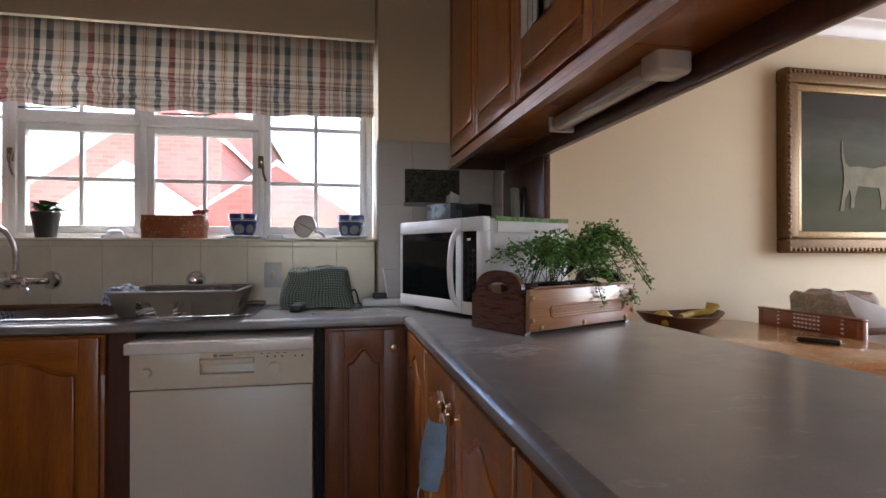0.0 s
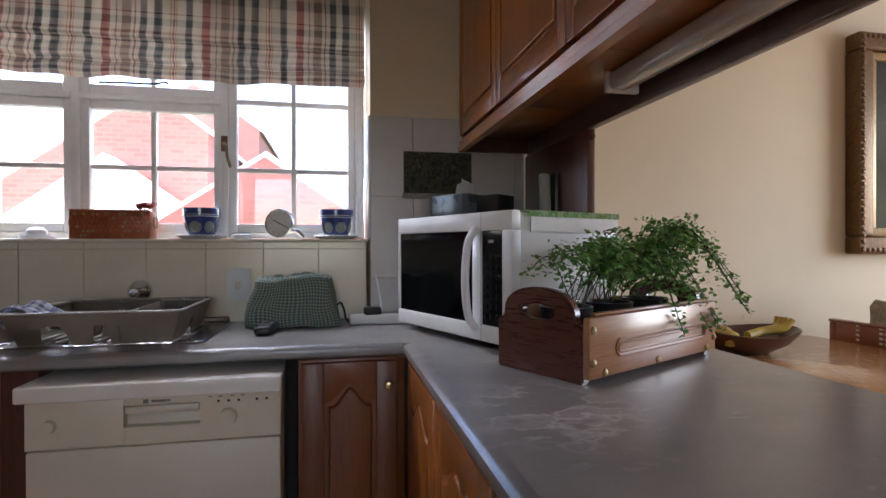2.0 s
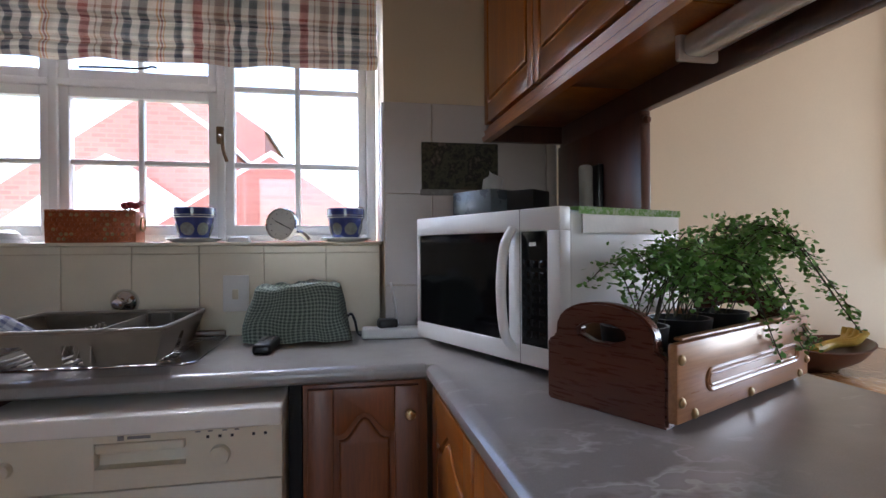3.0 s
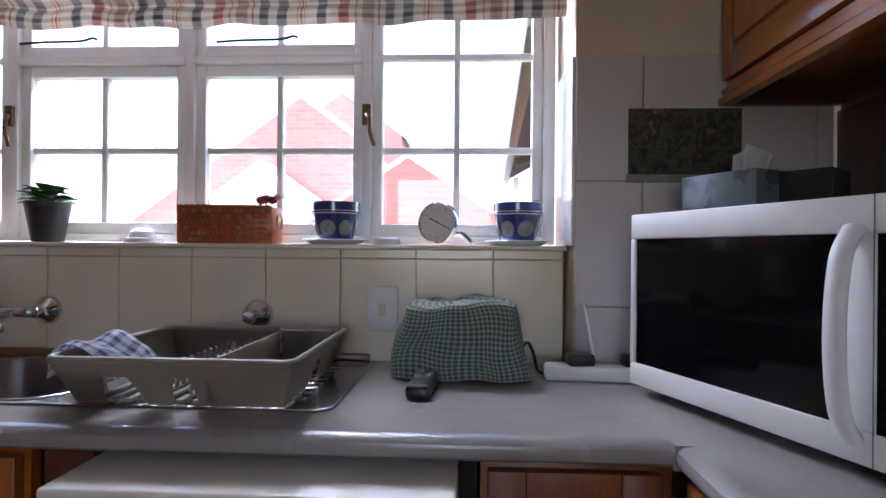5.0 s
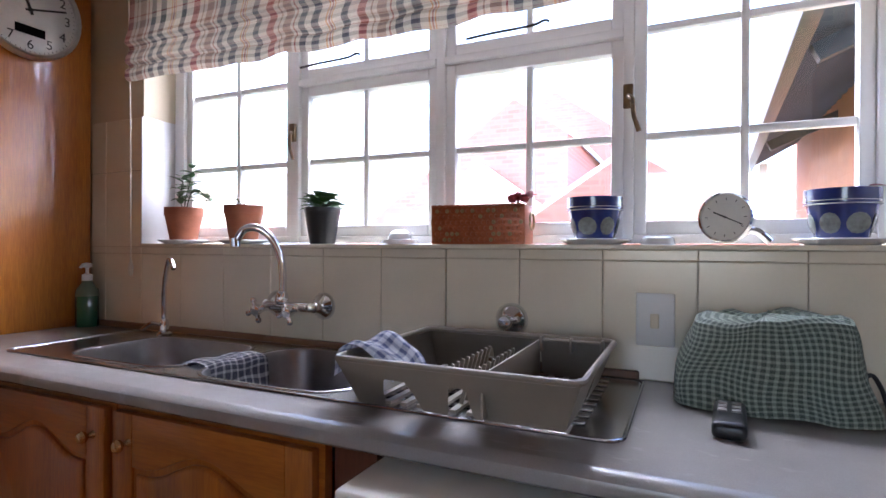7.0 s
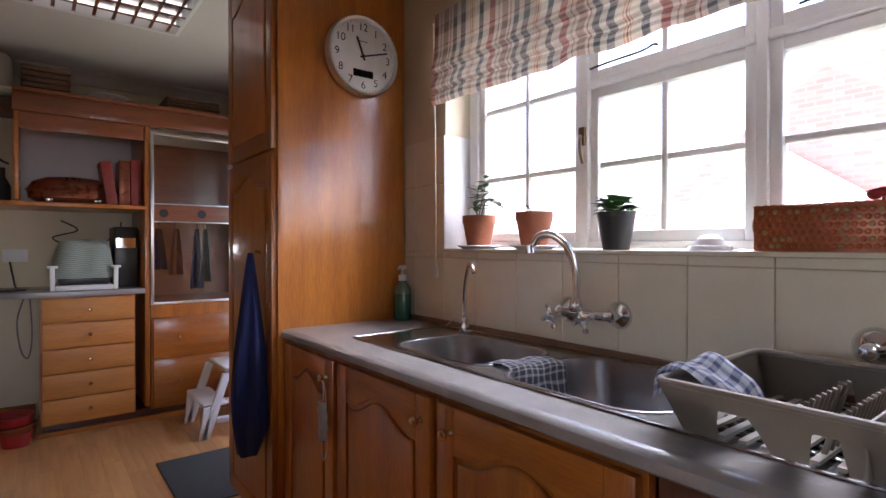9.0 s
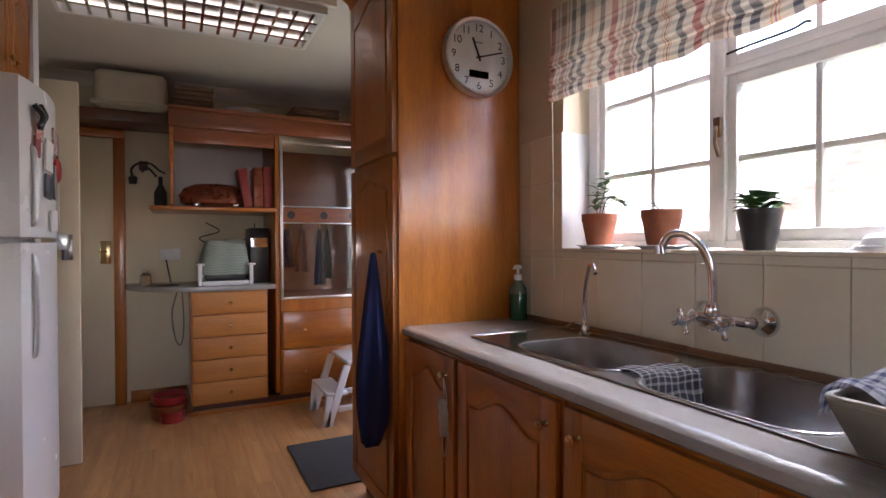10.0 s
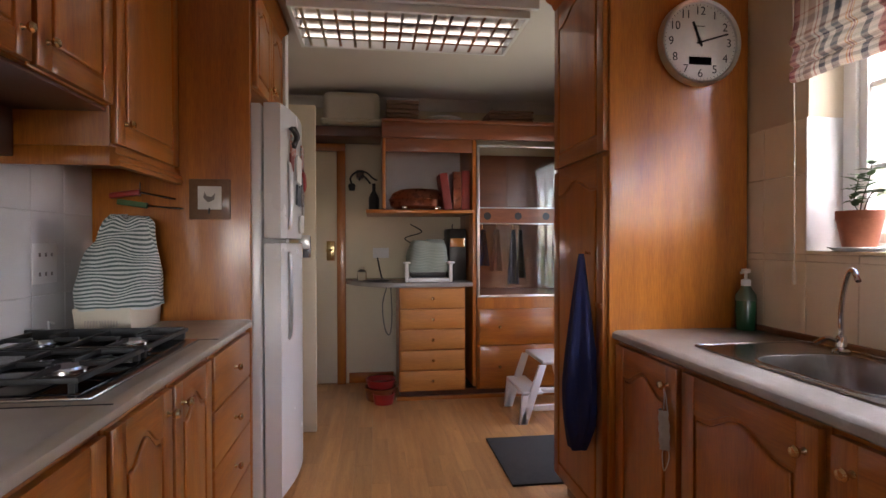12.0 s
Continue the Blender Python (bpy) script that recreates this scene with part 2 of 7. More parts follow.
PAPER_GREY = surface("grey_print", (0.22, 0.21, 0.2), 0.7, vary=0.4, scale=50)
GILT = surface("old_gilt", (0.15, 0.085, 0.035), 0.42, 0.5, vary=0.55, scale=45, bump=0.6, fine=90)
GILT_LIGHT = surface("light_gilt", (0.36, 0.25, 0.12), 0.38, 0.4, vary=0.3, scale=45, bump=0.2, fine=90)
WICKER = surface("wicker", (0.16, 0.09, 0.05), 0.75, vary=0.5, scale=70, bump=0.9, fine=160)
OFFWHITE = surface("old_white_plastic", (0.56, 0.54, 0.46), 0.45, vary=0.08, scale=8)
LINEN = surface("white_linen", (0.72, 0.7, 0.68), 0.9, vary=0.06, scale=20, bump=0.3)
BANANA = surface("banana_skin", (0.5, 0.36, 0.06), 0.5, vary=0.35, scale=40)
SILVER_CARD = surface("silver_blue_card", (0.12, 0.145, 0.17), 0.28, 0.3, vary=0.3, scale=18)
SOAP = surface("green_soap", (0.01, 0.085, 0.04), 0.12, vary=0.1, scale=10, bump=0, coat=0.5)
SOAP_CLEAR = surface("empty_clear_plastic", (0.1, 0.15, 0.1), 0.12, vary=0.1, scale=10, bump=0, coat=0.4)
COPPERPOT = surface("copper_brown_lid", (0.2, 0.055, 0.025), 0.28, 0.45, vary=0.3, scale=20)
BRICK_ORANGE = surface("orange_brick_wall", (0.3, 0.13, 0.075), 0.85, vary=0.2, scale=9, bump=0.4)
ROOF_PALE = surface("sunlit_pale_roof", (0.72, 0.7, 0.68), 0.75, vary=0.08, scale=2, bump=0.2)
EAVE = surface("grey_corrugated_sheet", (0.07, 0.07, 0.078), 0.5, 0.1, vary=0.3, scale=3, bump=0.2)
GRASS = surface("grass_ground", (0.09, 0.12, 0.045), 0.95, vary=0.3, scale=3, bump=0.6, fine=40)


def floral(name, base, spots, size=22):
    n = Nodes(name)
    v = n.coords()
    col = n.ramp(n.noise(v, size, 5, 0.7), [(0.38, base), (0.48, spots[0]), (0.54, base), (0.63, spots[1]), (0.72, base)])
    return n.done(col, 0.9)


FLORAL = floral("floral_chintz", (0.4, 0.36, 0.3), [(0.22, 0.22, 0.15), (0.42, 0.2, 0.17)])
GREEN_PRINT = floral("green_printed_cloth", (0.55, 0.62, 0.45), [(0.16, 0.36, 0.06), (0.25, 0.45, 0.1)])
PICTURE = floral("dark_woodland_print", (0.018, 0.018, 0.014), [(0.065, 0.06, 0.04), (0.13, 0.1, 0.08)], 11)
MAGNETS = floral("fridge_cards", (0.5, 0.48, 0.45), [(0.45, 0.1, 0.06), (0.15, 0.2, 0.25)])


def landscape():
    """A dim oil landscape: dark sky above, olive ground below."""
    n = Nodes("oil_landscape")
    sep = n.add("SeparateXYZ")
    v = n.coords()
    n.link(v, sep.inputs[0])
    h = n.math("ADD", n.math("MULTIPLY", sep.outputs[2], 1.0), n.math("MULTIPLY", n.noise(n.coords((1, 1, 3)), 3, 5), 0.35))
    col = n.ramp(h, [(0.15, (0.055, 0.055, 0.035)), (0.4, (0.08, 0.078, 0.045)), (0.6, (0.05, 0.056, 0.03)), (0.8, (0.085, 0.088, 0.07)), (1.0, (0.045, 0.043, 0.038))])
    return n.done(col, 0.7, Specular_IOR_Level=0.12)


OIL = landscape()


def glass(name, tint=(1, 1, 1), rough=0.0):
    n = Nodes(name)
    return n.done(tint, rough, Transmission_Weight=1.0, IOR=1.45)


GLASS = glass("clear_glass")
MILK_GLASS = surface("milky_glass", (0.62, 0.6, 0.55), 0.15, vary=0.12, scale=12, bump=0.02)


def brick_wall(name):
    n = Nodes(name)
    c = n.coords((1, 1, 1), turn=(radians(90), 0, 0))
    b = n.add("TexBrick", Scale=1.0, **{"Mortar Size": 0.012, "Brick Width": 0.23, "Row Height": 0.08})
    b.inputs["Color1"].default_value = (0.29, 0.105, 0.085, 1)
    b.inputs["Color2"].default_value = (0.34, 0.135, 0.11, 1)
    b.inputs["Mortar"].default_value = (0.34, 0.14, 0.11, 1)
    n.link(c, b.inputs["Vector"])
    return n.done(b.outputs["Color"], 0.9)


BRICK = brick_wall("red_gable_brick")

W, K = (0.52, 0.475, 0.4), (0.045, 0.052, 0.075)
R, O, G, T = (0.26, 0.02, 0.014), (0.5, 0.2, 0.03), (0.2, 0.22, 0.21), (0.24, 0.13, 0.09)
TARTAN = plaid("blind_plaid", [(0, R), (0.08, W), (0.13, T), (0.145, W), (0.19, T), (0.28, W), (0.31, R), (0.325, W), (0.37, K), (0.44, W), (0.51, K), (0.59, W), (0.67, O), (0.685, W), (0.7, R), (0.716, W), (0.73, O), (0.742, W), (0.83, K), (0.9, W)],
               [(0, W), (0.09, G), (0.16, W), (0.24, R), (0.25, W), (0.28, G), (0.35, W), (0.44, T), (0.5, W), (0.58, G), (0.65, W), (0.72, K), (0.79, W), (0.86, R), (0.87, W), (0.92, G)], 0.322, wfac=0.4)
GINGHAM = plaid("green_gingham", [(0, (0.27, 0.33, 0.27)), (0.42, (0.012, 0.04, 0.028))], [(0, (0.27, 0.33, 0.27)), (0.42, (0.012, 0.04, 0.028))], 0.011)
STRIPED = plaid("green_striped_cloth", [(0, (0.3, 0.4, 0.38))], [(0, (0.6, 0.64, 0.6)), (0.5, (0.02, 0.06, 0.055))], 0.0125, wfac=0.92)
STRIPED_PALE = plaid("pale_green_striped_cloth", [(0, (0.24, 0.3, 0.25))], [(0, (0.32, 0.38, 0.32)), (0.55, (0.12, 0.18, 0.15))], 0.0125, wfac=0.8)
CHECK = plaid("navy_check_cloth", [(0, (0.62, 0.62, 0.64)), (0.3, (0.03, 0.035, 0.075))], [(0, (0.62, 0.62, 0.64)), (0.3, (0.03, 0.035, 0.075))], 0.02)
CHECK_BLUE = plaid("blue_check_cloth", [(0, (0.58, 0.6, 0.66)), (0.55, (0.05, 0.07, 0.2))], [(0, (0.58, 0.6, 0.66)), (0.55, (0.05, 0.07, 0.2))], 0.02)

# ---- building helpers ----
SHIFT = {}


def thing(name, base, label, category, group="", kind="", rz=0, world=True):
    """An Empty at the base of a thing. world: its parts are given in room coordinates, else in its own."""
    ob = new(name)
    ob.empty_display_size = 0.05
    ob.matrix_basis = pose(*base, 0, 0, rz)
    SHIFT[ob] = Vector(base) if world else None
    return tagged(ob, label, category, group, kind)


def part(name, bm, material, parent, label="", smooth=True):
    off = SHIFT.get(parent)
    if off is not None:
        bmesh.ops.translate(bm, verts=bm.verts, vec=-off)
    me = bpy.data.meshes.new(name)
    bm.normal_update()
    bm.to_mesh(me)
    bm.free()
    me.materials.append(material)
    if smooth:
        me.shade_smooth()
        me.set_sharp_from_angle(angle=radians(35))
    ob = new(name, me)
    ob.parent = parent
    SHIFT[ob] = off
    if label:
        ob["label"] = label
    return ob


def single(name, bm, material, label, category, group="", kind="", smooth=True):
    """A thing that is one mesh, given in room coordinates."""
    lo = [min(v.co[k] for v in bm.verts) for k in range(3)]
    hi = [max(v.co[k] for v in bm.verts) for k in range(3)]
    base = Vector(((lo[0] + hi[0]) / 2, (lo[1] + hi[1]) / 2, lo[2]))
    bmesh.ops.translate(bm, verts=bm.verts, vec=-base)
    me = bpy.data.meshes.new(name)
    bm.normal_update()
    bm.to_mesh(me)
    bm.free()
    me.materials.append(material)
    if smooth:
        me.shade_smooth()
        me.set_sharp_from_angle(angle=radians(35))
    ob = new(name, me)
    ob.location = base
    SHIFT[ob] = base
    return tagged(ob, label, category, group, kind)


def box(x0, y0, z0, x1, y1, z1, bevel=0.0, seg=2, bm=None):
    """A box, with rounded edges if bevel is given."""
    b = bmesh.new()
    bmesh.ops.create_cube(b, size=1)
    bmesh.ops.scale(b, verts=b.verts, vec=(x1 - x0, y1 - y0, z1 - z0))
    bmesh.ops.translate(b, verts=b.verts, vec=((x0 + x1) / 2, (y0 + y1) / 2, (z0 + z1) / 2))
    if bevel:
        bmesh.ops.bevel(b, geom=b.edges[:], offset=bevel, segments=seg, profile=0.5, affect="EDGES")
    return join(bm, b) if bm else b


def join(a, b):
    me = bpy.data.meshes.new("joined")
    b.to_mesh(me)
    b.free()
    a.from_mesh(me)
    bpy.data.meshes.remove(me)
    return a


def turned(b, m):
    bmesh.ops.transform(b, matrix=m, verts=b.verts)
    return b


def lathe(profile, n=20, at=(0, 0, 0), m=None):
    """A turned shape from (radius, height) pairs."""
    b = bmesh.new()
    rings = []
    for r, z in profile:
        rings.append([b.verts.new((r * math.cos(a * math.tau / n), r * math.sin(a * math.tau / n), z)) for a in range(n)])
    for p, q in zip(rings, rings[1:]):
        for k in range(n):
            b.faces.new((p[k], p[(k + 1) % n], q[(k + 1) % n], q[k]))
    for ring, flip in ((rings[0], True), (rings[-1], False)):
        if profile[0 if flip else -1][0] > 1e-4:
            b.faces.new(ring[::-1] if flip else ring)
    bmesh.ops.remove_doubles(b, verts=b.verts, dist=1e-6)
    if m:
        turned(b, m)
    bmesh.ops.translate(b, verts=b.verts, vec=at)
    return b


def tube(points, r, n=10, closed=False, taper=None):
    """A round bar along a smooth line of points."""
    b = bmesh.new()
    pts = [Vector(p) for p in points]
    rings = []
    side = None
    for i, p in enumerate(pts):
        d = (pts[min(i + 1, len(pts) - 1)] - pts[max(i - 1, 0)]).normalized()
        ref = side if side else (Vector((0, 0, 1)) if abs(d.z) < 0.9 else Vector((1, 0, 0)))
        u = d.cross(ref).normalized()
        w = u.cross(d).normalized()
        side = w
        rr = r if taper is None else r + (taper - r) * i / (len(pts) - 1)
        rings.append([b.verts.new(p + rr * (math.cos(a * math.tau / n) * u + math.sin(a * math.tau / n) * w)) for a in range(n)])
    for p, q in zip(rings, rings[1:]):
        for k in range(n):
            b.faces.new((p[k], q[k], q[(k + 1) % n], p[(k + 1) % n]))
    if not closed:
        b.faces.new(rings[0])
        b.faces.new(rings[-1][::-1])
    bmesh.ops.recalc_face_normals(b, faces=b.faces)
    return b


def curve(points, n=24):
    """A smooth line through points."""
    p = [Vector(q) for q in points]
    p = [2 * p[0] - p[1]] + p + [2 * p[-1] - p[-2]]
    out = []
    for i in range(1, len(p) - 2):
        a, b, c, d = p[i - 1:i + 3]
        for k in range(n):
            t = k / n
            out.append(0.5 * (2 * b + (c - a) * t + (2 * a - 5 * b + 4 * c - d) * t * t + (3 * b - a - 3 * c + d) * t ** 3))
    return out + [p[-2]]


def prism(outline, depth, bevel=0.0, seg=2):
    """An outline in x and z pulled along y from 0 to depth."""
    b = bmesh.new()
    f = b.faces.new([b.verts.new((x, 0, z)) for x, z in outline])
    out = bmesh.ops.extrude_face_region(b, geom=[f])
    bmesh.ops.translate(b, verts=[v for v in out["geom"] if isinstance(v, bmesh.types.BMVert)], vec=(0, depth, 0))
    bmesh.ops.recalc_face_normals(b, faces=b.faces)
    if bevel:
        e = [e for e in b.edges if abs(e.verts[0].co.y - e.verts[1].co.y) < 1e-6]
        bmesh.ops.bevel(b, geom=e, offset=bevel, segments=seg, profile=0.5, affect="EDGES")
    return b


def sheet(fn, nu, nv, ulen, vlen, thick=0.003):
    """A cloth: fn(u, v) gives the place; its own lengths become the UV."""
    b = bmesh.new()
    uv = b.loops.layers.uv.new("UVMap")
    grid = [[b.verts.new(fn(i / nu, j / nv)) for j in range(nv + 1)] for i in range(nu + 1)]
    for i in range(nu):
        for j in range(nv):
            f = b.faces.new((grid[i][j], grid[i + 1][j], grid[i + 1][j + 1], grid[i][j + 1]))
            for loop, (a, c) in zip(f.loops, ((i, j), (i + 1, j), (i + 1, j + 1), (i, j + 1))):
                loop[uv].uv = (a / nu * ulen, c / nv * vlen)
    if thick:
        bmesh.ops.solidify(b, geom=b.faces[:], thickness=thick)
    return b


def moulding(profile, length):
    """A profile in y and z pulled along x from 0."""
    b = bmesh.new()
    a = [b.verts.new((0, y, z)) for y, z in profile]
    c = [b.verts.new((length, y, z)) for y, z in profile]
    for k in range(len(a)):
        b.faces.new((a[k], a[(k + 1) % len(a)], c[(k + 1) % len(a)], c[k]))
    b.faces.new(a[::-1])
    b.faces.new(c)
    bmesh.ops.recalc_face_normals(b, faces=b.faces)
    return b


def wavy(p, s=8.0, amp=0.01, seed=0.0):
    v = Vector(p)
    return v + amp * Vector((noise.noise(v * s + Vector((seed, 0, 0))), noise.noise(v * s + Vector((0, 9 + seed, 0))), noise.noise(v * s + Vector((0, 0, 21 + seed)))))

# ---- setting ----
def setting(name, bm, material, label="", smooth=False):
    return single(name, bm, material, label or name.replace("_", " "), "", kind="structure", smooth=smooth)


TILE_Y, PIER_Y, SILL, CEIL = 3.09, 2.99, 1.205, 2.5
WX0, WX1, WTOP = -1.51, 0.665, 2.16

# floor sheet under the planks, outdoors ground
setting("floor", box(-4.75, -2.1, -0.12, 5.3, 3.4, -0.008), GROUT, "screed under honey laminate planks")
setting("ground", box(-300, 3.75, -0.6, 300, 600, -0.5), GRASS, "grassy garden ground outside the window")
setting("ceiling", box(-4.75, -2.1, CEIL, 1.3, 3.4, CEIL + 0.12), CEILING, "plain painted kitchen ceiling")
setting("ceiling_dining", box(1.3, -2.1, CEIL, 5.3, 3.4, CEIL + 0.12), CEILING, "plain white dining room ceiling")

# window wall: solid pieces around the opening, faced with tiles up to 1.66
wall = box(-2.4, TILE_Y + 0.008, 0, WX1, 3.4, SILL - 0.012)
box(-2.4, TILE_Y + 0.008, SILL - 0.012, WX0 - 0.008, 3.4, WTOP, bm=wall)
box(-2.4, TILE_Y + 0.008, WTOP, WX1, 3.4, CEIL, bm=wall)
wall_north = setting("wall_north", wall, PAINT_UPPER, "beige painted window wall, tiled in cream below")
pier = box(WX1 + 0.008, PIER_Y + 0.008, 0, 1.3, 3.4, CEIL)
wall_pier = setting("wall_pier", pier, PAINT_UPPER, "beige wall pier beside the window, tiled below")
setting("wall_back_north", join(box(-4.75, 3.3, 0, -3.5, 3.4, CEIL), join(box(-2.6, 3.3, 0, -2.4, 3.4, CEIL), box(-3.5, 3.3, 2.05, -2.6, 3.4, CEIL))), PAINT_CREAM, "cream wall of the back kitchen")
setting("wall_west", box(-4.75, -2.1, 0, -4.62, 3.3, CEIL), PAINT_CREAM, "cream painted end wall")
setting("wall_hob", box(-3.08, 0.33, 0, -0.28, 0.44, CEIL), TILE_WHITE, "white tiled wall behind the hob")
setting("wall_stub", box(-3.19, 0.33, 0, -3.082, 1.12, CEIL), PAINT_WHITE, "white end of a short partition wall")
# never in view; its opening is added to let fill light in
setting("wall_south", join(box(-4.75, -2.1, 0, -0.5, -1.99, CEIL), join(box(0.9, -2.1, 0, 5.3, -1.99, CEIL), join(box(-0.5, -2.1, 0, 0.9, -1.99, 0.85), box(-0.5, -2.1, 2.1, 0.9, -1.99, CEIL)))), PAINT_CREAM, "unseen cream south wall with an opening added for fill light")
setting("wall_dining", box(1.3, 3.145, 0, 5.3, 3.4, CEIL), PAINT_CREAM, "cream painted dining room wall")
setting("wall_east", join(box(5.18, -1.99, 0, 5.3, 0.85, CEIL), join(box(5.18, 2.65, 0, 5.3, 3.145, CEIL), join(box(5.18, 0.85, 0, 5.3, 2.65, 0.8), box(5.18, 0.85, 2.2, 5.3, 2.65, CEIL)))), PAINT_CREAM, "cream dining room wall with a window")
cov = [(0, 0), (-0.09, 0), (-0.085, -0.012), (-0.05, -0.02), (-0.022, -0.05), (-0.012, -0.085), (0, -0.09)]
setting("trim_dining_cornice", turned(moulding(cov, 3.88), pose(1.302, 3.143, CEIL - 0.002)), PAINT_WHITE, "white coved cornice", True)
setting("trim_west_cornice", turned(moulding(cov, 3.3), pose(-4.618, -0.02, CEIL - 0.002, 0, 0, 90)), CEILING, "coved cornice", True)
setting("baseboard", box(-4.618, 1.41, 0, -4.6, 1.8, 0.09, 0.004), WOOD_X, "dark varnished skirting board", True)

# sill with its tiled ledge
setting("window_sill", box(WX0, 3.078, SILL - 0.012, WX1 + 0.006, 3.24, SILL, 0.003), TILE, "cream tiled window ledge", True)
setting("trim_reveal_tiles", join(box(WX0 - 0.008, 3.085, SILL, WX0, 3.225, 1.66, 0.002), box(WX1, 3.0, SILL, WX1 + 0.008, 3.225, 1.66, 0.002)), TILE_WHITE, "white glazed tiles on the window reveals", True)


def window():
    """The four-light casement window with glazing bars, its hooks and handles."""
    w = thing("window_1", (-0.42, 3.25, SILL), "white painted casement window with small panes", "window", kind="structure")
    z0, z1 = SILL + 0.004, 2.15
    fr = box(-1.505, 3.215, z0, -1.456, 3.28, z1, 0.004)
    for a, b in ((0.627, 0.66), (-0.948, -0.915), (0.113, 0.138)):
        box(a, 3.215, z0, b, 3.28, z1, 0.004, bm=fr)
    box(-0.41, 3.217, z0, -0.382, 3.278, z1, 0.004, bm=fr)
    for a, b in ((-1.456, -0.948), (-0.915, -0.41), (-0.382, 0.113), (0.138, 0.627)):
        box(a, 3.217, z0, b, 3.278, z0 + 0.022, 0.003, bm=fr)
        box(a, 3.217, z1 - 0.03, b, 3.278, z1, 0.003, bm=fr)
    for a, b in ((-0.915, -0.41), (-0.382, 0.113)):
        box(a, 3.213, 1.729, b, 3.28, 1.751, 0.004, bm=fr)
    part("window_frame", fr, PAINT_WHITE, w)

    def casement(a, b, c, d, bars):
        s = bmesh.new()
        for q in ((a, c, a + 0.03, d), (b - 0.03, c, b, d), (a + 0.03, c, b - 0.03, c + 0.034), (a + 0.03, d - 0.034, b - 0.03, d)):
            box(q[0], 3.228, q[1], q[2], 3.268, q[3], 0.004, bm=s)
        mid = (a + b) / 2
        box(mid - 0.009, 3.234, c + 0.034, mid + 0.009, 3.262, d - 0.034, 0.003, bm=s)
        for z in bars:
            box(a + 0.03, 3.236, z - 0.009, mid - 0.009, 3.26, z + 0.009, 0.003, bm=s)
            box(mid + 0.009, 3.236, z - 0.009, b - 0.03, 3.26, z + 0.009, 0.003, bm=s)
        ob = part("casement", s, PAINT_WHITE, w)
        zs = [c + 0.034] + list(bars) + [d - 0.034]
        for lo, hi in zip(zs, zs[1:]):
            for p, q in ((a + 0.03, mid), (mid, b - 0.03)):
                g = part("pane", box(p, 3.2475, lo, q, 3.2505, hi), GLASS, ob, smooth=False)
                g.visible_shadow = False

    zb = z0 + 0.022
    casement(-1.456, -0.948, zb, 2.12, (1.478, 1.748))
    casement(-0.915, -0.41, zb, 1.728, (1.478,))
    casement(-0.382, 0.113, zb, 1.728, (1.478,))
    casement(-0.915, -0.41, 1.752, 2.12, ())
    casement(-0.382, 0.113, 1.752, 2.12, ())
    casement(0.138, 0.627, zb, 2.12, (1.478, 1.748))
    for x in (-0.79, -0.2):
        part("stay_bar", tube(curve([(x - 0.11, 3.205, 1.786), (x - 0.03, 3.195, 1.786), (x + 0.08, 3.192, 1.787), (x + 0.115, 3.194, 1.796), (x + 0.13, 3.195, 1.792)], 6), 0.0038, 8), BLACK_IRON, w, "dark iron window stay")
    for x in (0.126, -0.932):
        h = box(x - 0.012, 3.2, 1.545, x + 0.012, 3.213, 1.605, 0.003)
        join(h, tube(curve([(x, 3.2, 1.575), (x + 0.012, 3.18, 1.56), (x + 0.016, 3.175, 1.52), (x + 0.028, 3.175, 1.48)], 6), 0.006, 8))
        part("casement_handle", h, GILT, w, "tarnished brass casement fastener")


window()


def blind():
    """The raised roman blind in gathered folds."""
    b = thing("roman_blind", (-0.44, 3.05, 1.78), "plaid fabric roman blind gathered in folds", "blind")
    prof = [(3.042 + 0.62 * (y - 3.042), z) for y, z in [(3.055, 2.13), (3.052, 2.05), (3.046, 1.97), (3.028, 1.925), (3.02, 1.905), (3.045, 1.895), (3.05, 1.885), (3.03, 1.86), (3.022, 1.838), (3.046, 1.828), (3.048, 1.82), (3.032, 1.81), (3.026, 1.79), (3.036, 1.775)]]
    line = curve([(0, y, z) for y, z in prof], 5)

    def place(u, v):
        p = line[round(v * (len(line) - 1))]
        x = -1.525 + u * 2.18
        k = v * v
        sag = 0.016 * math.sin(u * math.pi) ** 0.6 * k
        return (x + 0.004 * noise.noise((u * 20, v * 4, 1)), p.y + 0.008 * k * noise.noise((u * 20, v * 4, 3)), p.z - sag + 0.014 * k * noise.noise((u * 17, v * 3, 7)))

    part("cloth", sheet(place, 160, len(line) - 1, 2.18, 0.62, 0.004), TARTAN, b)
    part("head_rail", box(-1.52, 3.058, 2.1, 0.65, 3.088, 2.135, 0.004), PAINT_WHITE, b)
    part("cord", join(tube([(-1.535, 3.05, 2.1), (-1.535, 3.06, 1.6), (-1.535, 3.062, 1.15)], 0.0022, 6), lathe([(0.003, 0), (0.009, -0.03), (0.006, -0.06), (0, -0.062)], 8, (-1.535, 3.062, 1.15))), OFFWHITE, b, "cream pull cord with a wooden acorn")


blind()

# worktops
NOSE = [(0.03, 0.0), (0.012, 0.002), (0.003, 0.009), (0, 0.019), (0.003, 0.029), (0.012, 0.036), (0.03, 0.038)]


